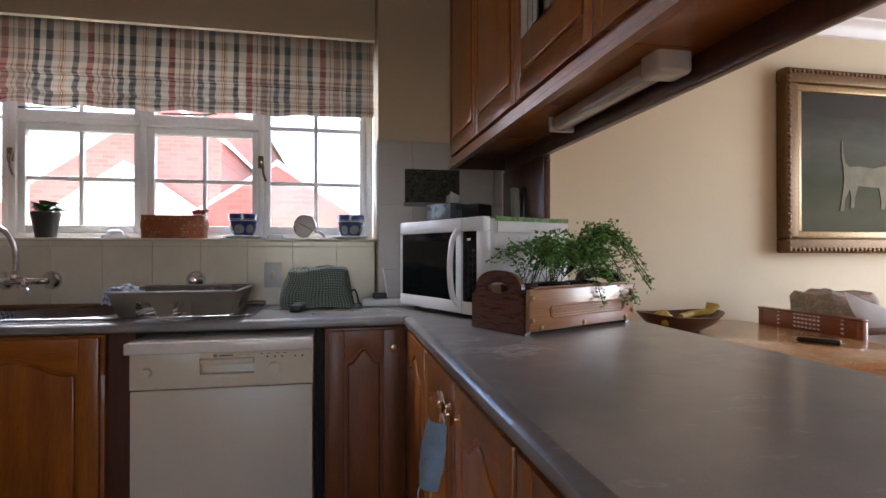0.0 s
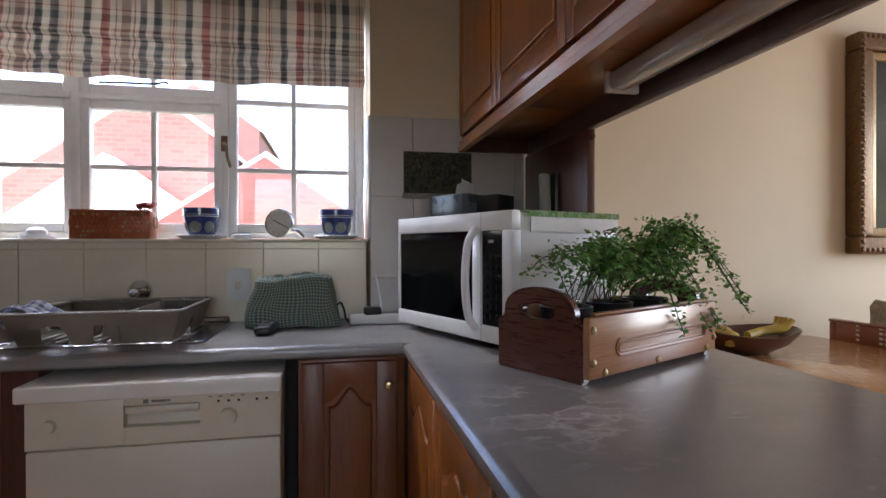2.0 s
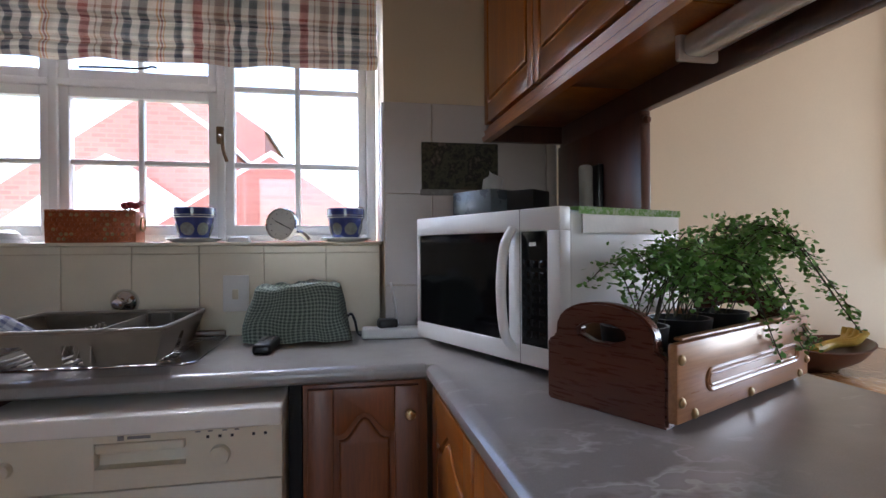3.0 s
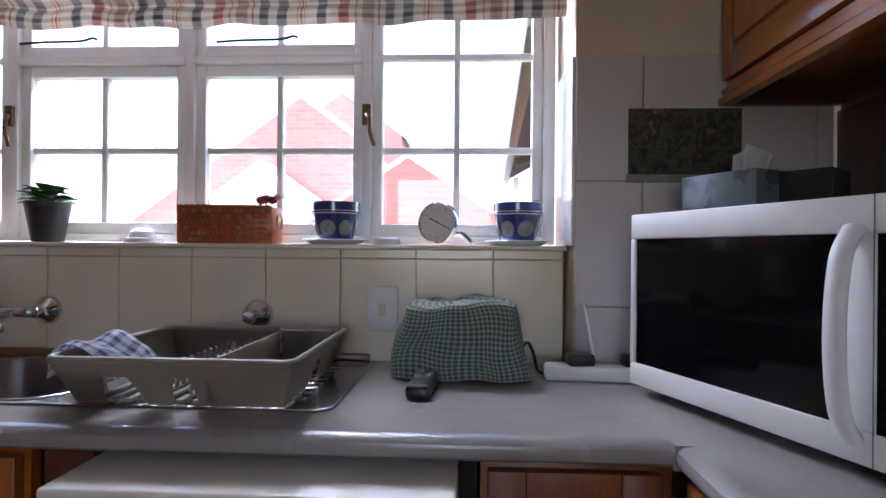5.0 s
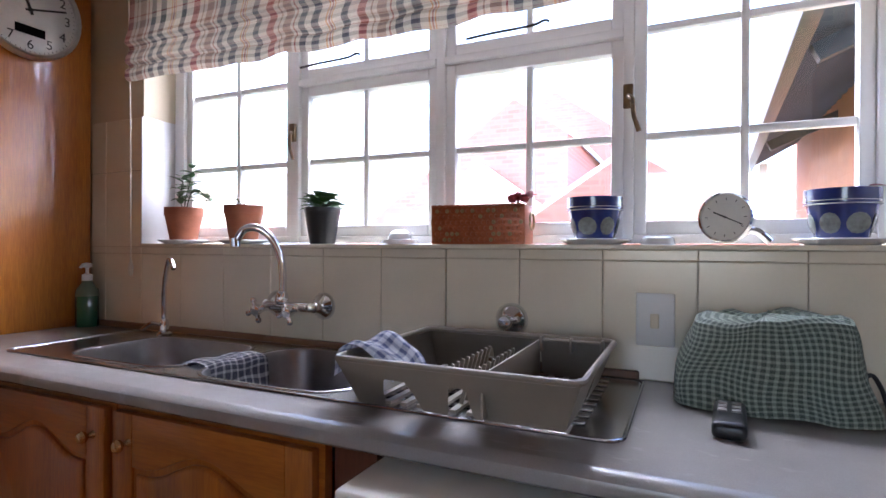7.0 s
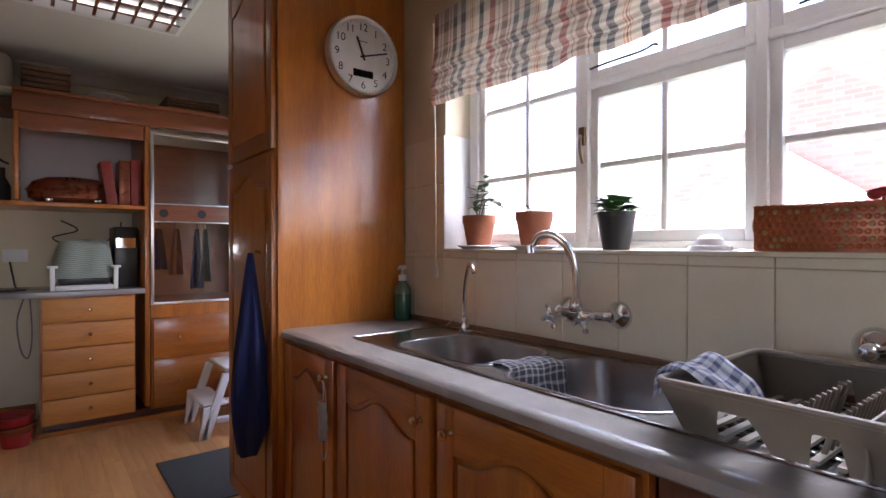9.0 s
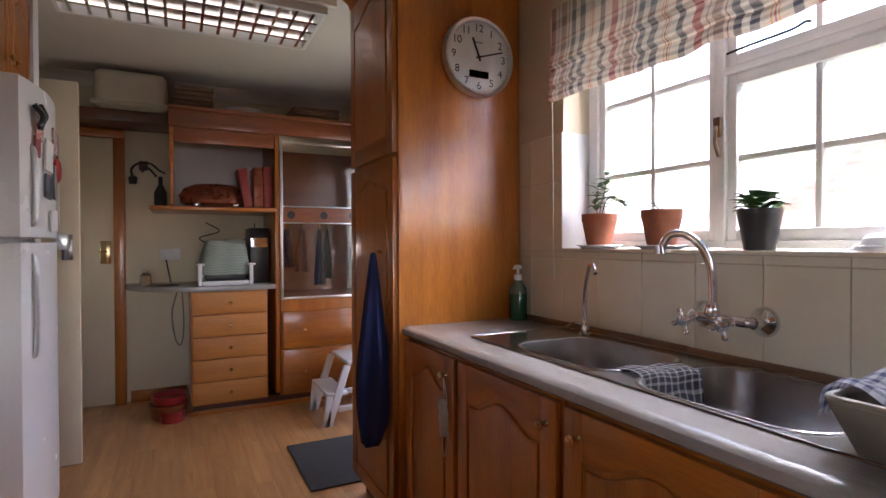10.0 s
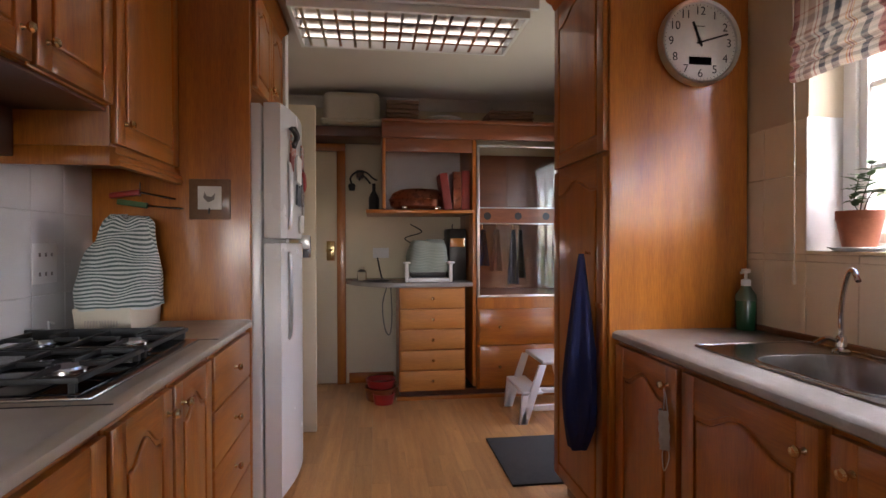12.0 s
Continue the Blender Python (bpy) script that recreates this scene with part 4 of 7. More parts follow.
# ---- sink and what stands round it ----
def rounded(x0, y0, x1, y1, r, n=6):
    out = []
    for cx, cy, a in ((x1 - r, y1 - r, 0), (x0 + r, y1 - r, 90), (x0 + r, y0 + r, 180), (x1 - r, y0 + r, 270)):
        for k in range(n + 1):
            t = radians(a + 90 * k / n)
            out.append((cx + r * math.cos(t), cy + r * math.sin(t)))
    return out


def sink():
    s = thing("kitchen_sink", (-0.65, 2.86, 0.9), "stainless steel double-bowl sink with a drainer", "sink")
    z = 0.903
    y0, y1 = 2.652, 3.068
    cells = [((-1.475, -0.822), (-1.285, 2.69, -0.858, 3.0)), ((-0.822, -0.33), (-0.785, 2.675, -0.365, 3.035)), ((-0.33, 0.172), None)]
    top = bmesh.new()
    for (a, b), hole in cells:
        if hole is None:
            v = [top.verts.new(p) for p in ((a, y0, z), (b, y0, z), (b, y1, z), (a, y1, z))]
            top.faces.new(v)
            continue
        ring = rounded(*hole, 0.09)
        cx, cy = (hole[0] + hole[2]) / 2, (hole[1] + hole[3]) / 2
        rim = []
        for x, y in ring:
            dx, dy = x - cx, y - cy
            k = min(((b if dx > 0 else a) - cx) / dx if abs(dx) > 1e-6 else 1e9, ((y1 if dy > 0 else y0) - cy) / dy if abs(dy) > 1e-6 else 1e9)
            rim.append((cx + dx * k, cy + dy * k))
        o = [top.verts.new((x, y, z)) for x, y in rim]
        i = [top.verts.new((x, y, z)) for x, y in ring]
        n = len(o)
        for k in range(n):
            top.faces.new((o[k], o[(k + 1) % n], i[(k + 1) % n], i[k]))
        for q in ((a, y0), (b, y0), (b, y1), (a, y1)):
            near = sorted(range(n), key=lambda k: (rim[k][0] - q[0]) ** 2 + (rim[k][1] - q[1]) ** 2)[:2]
            c = top.verts.new((*q, z))
            try:
                top.faces.new((c, o[near[0]], o[near[1]]))
            except ValueError:
                pass
    bmesh.ops.recalc_face_normals(top, faces=top.faces)
    for f in top.faces:
        if f.normal.z < 0:
            f.normal_flip()
    part("top_plate", top, STEEL, s, smooth=False)
    edge = rounded(-1.478, y0 - 0.003, 0.175, y1 + 0.003, 0.03)
    part("rim", tube([(x, y, z - 0.0005) for x, y in edge + edge[:2]], 0.0035, 8, True), STEEL, s, "bright rolled steel rim")
    for hole in (cells[0][1], cells[1][1]):
        b = bmesh.new()
        loops = []
        for grow, dz in ((0.004, 0.001), (0, 0.0), (-0.004, -0.008), (-0.01, -0.13), (-0.022, -0.155), (-0.06, -0.17), (-0.11, -0.173)):
            r = max(0.02, 0.09 + grow * 0.5)
            loops.append([b.verts.new((x, y, z + dz)) for x, y in rounded(hole[0] - grow, hole[1] - grow, hole[2] + grow, hole[3] + grow, r)])
        for p, q in zip(loops, loops[1:]):
            for k in range(len(p)):
                b.faces.new((p[k], q[k], q[(k + 1) % len(p)], p[(k + 1) % len(p)]))
        b.faces.new(loops[-1][::-1])
        bowl = part("bowl", b, STEEL_SHADED, s)
        lip = rounded(hole[0] - 0.008, hole[1] - 0.008, hole[2] + 0.008, hole[3] + 0.008, 0.095)
        part("bowl_lip", tube([(x, y, z - 0.001) for x, y in lip + lip[:2]], 0.0045, 8, True), STEEL, bowl, "pressed bright lip")
        part("waste", lathe([(0.0, 0.001), (0.02, 0.0), (0.034, 0.003), (0.036, 0.0)], 20, ((hole[0] + hole[2]) / 2, (hole[1] + hole[3]) / 2, z - 0.172)), CHROME, bowl)
    for k in range(9):
        y = 2.71 + k * 0.038
        part("drainer_rib", box(-0.29, y, z - 0.002, 0.11, y + 0.012, z + 0.004, 0.003), STEEL, s)


sink()


def tap():
    t = thing("wall_mixer_tap", (-0.78, 3.0, 1.02), "chrome wall-mounted mixer tap with cross handles", "tap")
    for x, d in ((-0.885, 1), (-0.71, -1)):
        part("flange", lathe([(0.0, 0.0), (0.04, 0.0), (0.04, 0.004), (0.034, 0.014), (0.022, 0.03), (0.016, 0.05), (0, 0.05)], 24, (x, 3.088, 1.022), pose(0, 0, 0, 90)), CHROME, t)
        part("valve", tube(curve([(x, 3.045, 1.022), (x + d * 0.012, 3.036, 1.022), (x + d * 0.045, 3.03, 1.022)], 6), 0.014, 12), CHROME, t)
    part("bridge", tube([(-0.875, 3.03, 1.022), (-0.72, 3.03, 1.022)], 0.014, 12), CHROME, t)
    part("spout", tube(curve([(-0.818, 3.03, 1.022), (-0.815, 3.03, 1.1), (-0.82, 3.025, 1.165), (-0.84, 3.01, 1.22), (-0.875, 2.99, 1.25), (-0.905, 2.97, 1.246), (-0.922, 2.957, 1.215)], 10), 0.0115, 14), CHROME, t)
    part("collar", lathe([(0.018, 0), (0.021, 0.008), (0.016, 0.03), (0.013, 0.036), (0.0, 0.036)], 16, (-0.818, 3.03, 1.03)), CHROME, t)
    part("nozzle", turned(lathe([(0.0145, 0), (0.0145, 0.024), (0.0, 0.024)], 14), pose(-0.924, 2.955, 1.195, 0, -8, 0)), CHROME, t)
    for x in (-0.866, -0.752):
        h = lathe([(0.0, 0), (0.011, 0), (0.011, 0.035), (0.016, 0.04), (0.016, 0.056), (0, 0.06)], 14, (x, 3.025, 1.02), pose(0, 0, 0, 98))
        for a in (20, 110):
            dx, dz = 0.03 * math.cos(radians(a)), 0.03 * math.sin(radians(a))
            join(h, tube([(x - dx, 2.976, 1.013 - dz), (x + dx, 2.976, 1.013 + dz)], 0.006, 8))
            for s in (-1, 1):
                join(h, lathe([(0, -0.009), (0.007, -0.006), (0.009, 0), (0.007, 0.006), (0, 0.009)], 10, (x + s * dx, 2.976, 1.013 + s * dz)))
        part("cross_handle", h, CHROME, t)


tap()
t = thing("filter_tap", (-1.29, 3.0, 0.9), "slim chrome drinking-water tap on the sink", "tap")
part("base", lathe([(0.024, 0), (0.024, 0.006), (0.015, 0.012), (0.014, 0.045), (0.01, 0.052), (0, 0.052)], 16, (-1.3, 3.015, 0.904)), CHROME, t)
part("spout", tube(curve([(-1.3, 3.015, 0.95), (-1.298, 3.012, 1.02), (-1.278, 3.0, 1.085), (-1.248, 2.988, 1.145), (-1.225, 2.98, 1.152), (-1.2, 2.97, 1.125)], 8), 0.0075, 10), CHROME, t)
part("lever", tube(curve([(-1.3, 3.0, 0.94), (-1.32, 2.985, 0.945), (-1.345, 2.97, 0.925)], 6), 0.006, 8, taper=0.008), CHROME, t)
v = thing("stop_valve", (-0.135, 3.09, 1.015), "chrome wall valve with a small knob", "valve")
part("flange", lathe([(0, 0), (0.042, 0.0), (0.042, 0.004), (0.034, 0.016), (0.016, 0.03), (0, 0.03)], 24, (-0.135, 3.088, 1.017), pose(0, 0, 0, 90)), CHROME, v)
part("knob", lathe([(0, 0), (0.014, 0.0), (0.014, 0.02), (0.017, 0.026), (0.015, 0.036), (0, 0.038)], 14, (-0.135, 3.06, 1.017), pose(0, 0, 0, 90)), CHROME, v)
part("lever", tube([(-0.135, 3.04, 1.017), (-0.1, 3.03, 1.028)], 0.007, 8), CHROME, v)

single("wood_strip", join(box(-1.79, 3.07, 0.9, -0.93, 3.088, 0.922, 0.005), box(-0.928, 3.069, 0.9, 0.165, 3.088, 0.921, 0.005)), WOOD_STRIP, "dark wooden strip sealing the worktop to the tiles", "strip")
sw = thing("wall_switch", (0.2, 3.085, 0.975), "cream light switch plate on the tiles", "switch")
part("plate", box(0.158, 3.073, 0.98, 0.238, 3.081, 1.097, 0.003), PLASTIC_W, sw)
part("rocker", box(0.188, 3.066, 1.02, 0.206, 3.0735, 1.052, 0.002), PLASTIC_C, sw)


def dish_rack():
    r = thing("dish_rack", (-0.1, 2.8, 0.906), "taupe plastic dish drainer with a divider", "dish rack")
    lo, hi = (-0.29, 2.645, 0.09, 2.98), (-0.312, 2.595, 0.124, 2.985)
    z0, z1 = 0.908, 0.998

    def wall(p, q, c, d, holes=()):
        """A sloping side from its foot p-q to its rim c-d, with arched gaps cut in the lower edge."""
        n = 40
        b = bmesh.new()
        rows = []
        for k in range(n + 1):
            u = k / n
            foot, rim = Vector(p).lerp(Vector(q), u), Vector(c).lerp(Vector(d), u)
            cut = max([0.0] + [0.62 * min(1, (1 - abs(u - h) / w) * 5) for h, w in holes if abs(u - h) < w])
            rows.append((b.verts.new(foot.lerp(rim, cut)), b.verts.new(rim)))
        for a, e in zip(rows, rows[1:]):
            b.faces.new((a[0], e[0], e[1], a[1]))
        bmesh.ops.solidify(b, geom=b.faces[:], thickness=0.004)
        return b

    A = [(lo[0], lo[1], z0), (lo[2], lo[1], z0), (lo[2], lo[3], z0), (lo[0], lo[3], z0)]
    B = [(hi[0], hi[1], z1), (hi[2], hi[1], z1), (hi[2], hi[3], z1), (hi[0], hi[3], z1)]
    gaps = [((0.25, 0.085), (0.535, 0.05)), ((0.5, 0.06),), ((0.4, 0.08), (0.65, 0.05)), ((0.5, 0.25),)]
    for k in range(4):
        part("side", wall(A[k], A[(k + 1) % 4], B[k], B[(k + 1) % 4], gaps[k]), RACK_GREY, r)
    rim = rounded(hi[0], hi[1], hi[2], hi[3], 0.02, 4)
    part("rim", tube([(x, y, z1) for x, y in rim + rim[:2]], 0.006, 8, True), RACK_GREY, r)
    for k in range(11):
        x = lo[0] + 0.02 + k * 0.032
        part("floor_bar", box(x, lo[1] + 0.005, z0 + 0.002, x + 0.012, lo[3] - 0.005, z0 + 0.008), RACK_GREY, r)
    part("divider", box(-0.04, lo[1] - 0.03, z0 + 0.008, -0.035, lo[3], z1 - 0.006, 0.002), RACK_GREY, r)
    for k in range(11):
        y = 2.69 + k * 0.026
        part("tine", turned(box(-0.004, -0.003, 0, 0.004, 0.003, 0.062, 0.002), pose(-0.105, y, z0 + 0.006, 0, 16, 0)), RACK_GREY, r)
        part("tine", turned(box(-0.004, -0.003, 0, 0.004, 0.003, 0.062, 0.002), pose(-0.16, y, z0 + 0.006, 0, 16, 0)), RACK_GREY, r)
    part("cutlery_shelf", box(-0.03, 2.962, z1 - 0.006, 0.1, 2.998, z1 - 0.001, 0.002), RACK_GREY, r)
    for x in (-0.03, 0.035, 0.1):
        part("shelf_rib", box(x - 0.003, 2.96, z1 - 0.03, x + 0.003, 3.0, z1 + 0.003, 0.002), RACK_GREY, r)
    return r


dish_rack()


def sponge_cloth():
    """The navy cloth over the rim between the bowls."""
    line = curve([(-0.86, 0, 0.909), (-0.8, 0, 0.912), (-0.772, 0, 0.91), (-0.758, 0, 0.88), (-0.75, 0, 0.8)], 6)

    def place(u, v):
        p = line[round(v * (len(line) - 1))]
        return wavy((p.x + 0.03 * (u - 0.5), 2.74 + 0.17 * u - 0.02 * v, p.z), 20, 0.006)

    single("dish_cloth", sheet(place, 18, len(line) - 1, 0.17, 0.2, 0.004), CHECK, "navy checked dish cloth hung over the sink divider", "cloth")
    line2 = curve([(-0.345, 0, 0.95), (-0.335, 0, 0.99), (-0.318, 0, 1.013), (-0.29, 0, 1.012), (-0.24, 0, 0.985), (-0.215, 0, 0.955)], 6)

    def place2(u, v):
        p = line2[round(v * (len(line2) - 1))]
        return wavy((p.x, 2.64 + 0.14 * u, p.z + 0.006 * math.sin(u * 9)), 20, 0.008)

    single("dish_cloth", sheet(place2, 18, len(line2) - 1, 0.14, 0.18, 0.006), CHECK_BLUE, "blue checked dish cloth over the drainer's rim", "cloth")


sponge_cloth()


def cover(name, base, rz, w, d, h, mat, label, top=0.75, seed=0.0, amp=0.012, rings=22, n=56, lean=(0, 0)):
    """A soft fabric cover that sags over an appliance."""
    c = thing(name, base, label, "appliance cover", rz=rz, world=False)
    b = bmesh.new()
    uv = b.loops.layers.uv.new("UVMap")
    rows = []
    for j in range(rings + 1):
        v = j / rings
        zz = h * min(1, v / 0.72)
        k = 1.06 - (1 - top) * min(1, v / 0.72) ** 1.6 if v < 0.72 else top * (1 - (v - 0.72) / 0.28)
        zz -= 0.0 if v < 0.72 else -0.006 * (v - 0.72)
        row = []
        for i in range(n):
            a = math.tau * i / n
            cx, sy = math.cos(a), math.sin(a)
            q = (abs(cx) ** 4 + abs(sy) ** 4) ** -0.25
            g = min(1, v / 0.72) ** 1.3
            p = Vector((w / 2 * q * cx * k + lean[0] * g, d / 2 * q * sy * k + lean[1] * g, zz))
            p = wavy(p, 11, amp, seed)
            p.x += 0.004 * math.sin(a * 9 + v * 3) * (1 - v)
            p.z = max(p.z, 0.0) - (0.018 * noise.noise((cx * 2 + seed, sy * 2, 0)) if v > 0.6 else 0)
            row.append(b.verts.new(p))
        rows.append(row)
    for j in range(rings):
        for i in range(n):
            f = b.faces.new((rows[j][i], rows[j][(i + 1) % n], rows[j + 1][(i + 1) % n], rows[j + 1][i]))
            per = 2 * (w + d)
            for loop, (a, e) in zip(f.loops, ((i, j), (i + 1, j), (i + 1, j + 1), (i, j + 1))):
                loop[uv].uv = (per * a / n, (h + w * 0.35) * e / rings)
    b.faces.new(rows[-1])
    part("cloth", b, mat, c)
    return c


cover("toaster_cover", (0.4, 2.975, 0.902), -3, 0.3, 0.18, 0.17, GINGHAM, "green gingham cover slumped over a toaster", 0.74, 2.0, 0.014)
single("mains_lead", tube(curve([(0.53, 2.99, 0.93), (0.56, 3.0, 0.97), (0.575, 2.99, 0.95), (0.585, 2.97, 0.91), (0.61, 2.96, 0.906)], 8), 0.004, 8), BLACK, "black mains lead curling from the toaster", "lead")
cp = thing("cordless_phone", (0.327, 2.81, 0.9), "small black handset lying on the worktop", "handset", rz=-4, world=False)
part("case", box(-0.025, -0.075, 0.0, 0.025, 0.075, 0.028, 0.01, 3), BLACK, cp)
for k in range(3):
    for j in range(2):
        part("key", box(-0.018 + j * 0.021, -0.01 + k * 0.022, 0.027, -0.004 + j * 0.021, 0.004 + k * 0.022, 0.031, 0.001), PAPER_GREY, cp)
ps = thing("power_strip", (0.7, 2.92, 0.9), "white extension lead with black plugs", "power strip")
part("case", turned(box(-0.14, -0.028, 0, 0.14, 0.028, 0.034, 0.008, 3), pose(0.735, 2.93, 0.9, 0, 0, -4)), PLASTIC_W, ps)
for x in (0.675, 0.8):
    part("plug", turned(box(-0.03, -0.022, 0, 0.03, 0.022, 0.03, 0.008, 3), pose(x, 2.935, 0.93, 0, 0, 8)), BLACK, ps)
part("lead", tube(curve([(0.71, 2.95, 0.94), (0.7, 2.975, 1.02), (0.69, 2.98, 1.07)], 8), 0.004, 8), PLASTIC_W, ps)
sb = thing("soap_dispenser", (-1.74, 3.05, 0.9), "clear pump bottle of green liquid soap", "soap bottle")
part("bottle", lathe([(0.0, 0), (0.036, 0.0), (0.038, 0.006), (0.038, 0.115), (0.032, 0.13), (0.016, 0.15), (0.014, 0.165), (0, 0.165)], 20, (-1.745, 3.04, 0.9)), SOAP, sb)
part("clear_shoulder", lathe([(0.0385, 0.112), (0.036, 0.135), (0.02, 0.158), (0.016, 0.17), (0, 0.17)], 20, (-1.745, 3.04, 0.9)), SOAP_CLEAR, sb)
p = lathe([(0.017, 0.168), (0.017, 0.19), (0.006, 0.195), (0.006, 0.215), (0.016, 0.218), (0.016, 0.232), (0, 0.234)], 14, (-1.745, 3.04, 0.9))
join(p, tube([(-1.745, 3.04, 1.125), (-1.725, 3.01, 1.125), (-1.72, 3.002, 1.118)], 0.005, 8))
part("pump", p, PLASTIC_W, sb, "white pump head")

# ---- sill ----
def pot(name, at, r, h, mat, label, rim=0.2, saucer=None, group="sill pots"):
    t = thing(name, at, label, "plant pot", group, world=False)
    z = 0.0
    if saucer:
        part("saucer", lathe([(0, 0.0), (saucer * 0.7, 0.0), (saucer, 0.012), (saucer * 0.97, 0.014), (saucer * 0.7, 0.005), (0, 0.005)], 28), CHINA, t, "white china saucer")
        z = 0.006
    rb = r * 0.68
    rr = r * (1 - rim * 0.18)
    part("pot", lathe([(0, z), (rb, z), (rr, z + h * (1 - rim)), (r, z + h * (1 - rim)), (r, z + h), (r * 0.9, z + h), (r * 0.86, z + h * 0.9), (0, z + h * 0.9)], 28), mat, t)
    part("soil", lathe([(r * 0.87, z + h * 0.9), (r * 0.6, z + h * 0.925), (0, z + h * 0.93)], 20), SOIL, t)
    return t


def leaf_blade(p, d, up, l, w, bend=0.3):
    b = bmesh.new()
    d, s = Vector(d).normalized(), Vector(d).cross(Vector(up)).normalized()
    nrm = s.cross(d)
    rows = []
    for k in range(5):
        u = k / 4
        c = Vector(p) + d * l * u - nrm * bend * l * u * u
        q = w * math.sin(math.pi * (0.12 + 0.88 * u) ** 0.8) * 0.5 if k < 4 else 0.0004
        rows.append((b.verts.new(c - s * q + nrm * q * 0.3), b.verts.new(c), b.verts.new(c + s * q + nrm * q * 0.3)))
    for a, e in zip(rows, rows[1:]):
        b.faces.new((a[0], a[1], e[1], e[0]))
        b.faces.new((a[1], a[2], e[2], e[1]))
    return b


def herb(t, z, stems, seed, mat, ln=0.044, wd=0.024):
    rnd = random.Random(seed)
    st = bmesh.new()
    lv = bmesh.new()
    for pts in stems:
        line = curve([(x, y, z + h) for x, y, h in pts], 6)
        join(st, tube(line, 0.0022, 6, taper=0.001))
        for k in range(4, len(line), 2):
            a = rnd.uniform(0, math.tau)
            for s in (0, math.pi):
                join(lv, leaf_blade(line[k], (math.cos(a + s), math.sin(a + s), rnd.uniform(0.1, 0.7)), (0, 0, 1), ln * rnd.uniform(0.7, 1.2), wd, rnd.uniform(0, 0.5)))
    part("stems", st, STEM, t)
    part("leaves", lv, mat, t)


p = pot("terracotta_pot", (-1.375, 3.15, SILL), 0.064, 0.122, TERRACOTTA, "terracotta pot with a leafy plant on a saucer", 0.24, 0.085)
herb(p, 0.118, [[(0, 0, 0), (0.005, 0.005, 0.05), (0.03, 0.0, 0.1), (0.04, 0.0, 0.15)], [(0, 0, 0), (-0.02, 0, 0.04), (-0.01, 0, 0.09), (0.0, 0, 0.12)], [(0.01, 0, 0), (0.05, -0.01, 0.06), (0.1, -0.01, 0.055), (0.13, 0, 0.03)]], 3, LEAF_PALE)
p = pot("terracotta_pot", (-1.09, 3.15, SILL), 0.064, 0.122, TERRACOTTA, "terracotta pot with a pale spindly cutting", 0.24, 0.085)
herb(p, 0.118, [[(0, 0, 0), (0.005, 0, 0.02), (0.012, 0, 0.045)], [(0, 0, 0), (-0.03, 0, 0.03), (-0.07, 0, 0.035)]], 5, LEAF_PALE, 0.02, 0.008)


def rosette(t, z, n, seed, spread, rise, mat, l=0.06, w=0.035):
    rnd = random.Random(seed)
    b = bmesh.new()
    for k in range(n):
        a = k * 2.4
        r = spread * (k / n) ** 0.6
        p = (r * 0.5 * math.cos(a), r * 0.5 * math.sin(a), z + rise * (1 - k / n) * 0.5)
        join(b, leaf_blade(p, (math.cos(a), math.sin(a), rnd.uniform(0.15, 1.1)), (0, 0, 1), l * rnd.uniform(0.7, 1.15), w, rnd.uniform(0.2, 0.6)))
    part("leaves", b, mat, t)


p = pot("black_nursery_pot", (-0.765, 3.15, SILL), 0.056, 0.112, BLACK, "black plastic pot with a green rosette plant", 0.12)
rosette(p, 0.105, 34, 8, 0.06, 0.08, LEAF, 0.055, 0.046)


def blue_pot(x):
    p = pot("blue_glazed_pot", (x, 3.15, SILL), 0.066, 0.108, BLUE_GLAZE, "cobalt blue and grey glazed pot on a saucer", 0.26, 0.088)
    for z in (0.083, 0.09):
        part("white_band", lathe([(0.0655, z - 0.0012), (0.0672, z), (0.0655, z + 0.0012)], 28), CHINA, p)
    for k in range(7):
        a = k * math.tau / 7 + x
        m = lathe([(0, 0.0), (0.021, 0.0005), (0.017, 0.0022), (0, 0.003)], 12)
        turned(m, pose(0, 0, 0, 0, 90, 0))
        bmesh.ops.scale(m, verts=m.verts, vec=(1, 0.9 + 0.2 * (k % 2), 1.05))
        turned(m, pose(0.0525 * math.cos(a), 0.0525 * math.sin(a), 0.044, 0, 0, math.degrees(a)) @ pose(0, 0, 0, 0, 13, 0))
        part("motif", m, GREY_GLAZE, p)
    rosette(p, 0.106, 7, int(x * 100) % 7 + 2, 0.03, 0.008, LEAF, 0.025, 0.012)
    return p


blue_pot(0.055)
p = blue_pot(0.55)
part("fallen_petal", leaf_blade((0.04, -0.02, 0.118), (1, -0.3, 0.2), (0, 0, 1), 0.03, 0.018), PINK_PETAL, p)


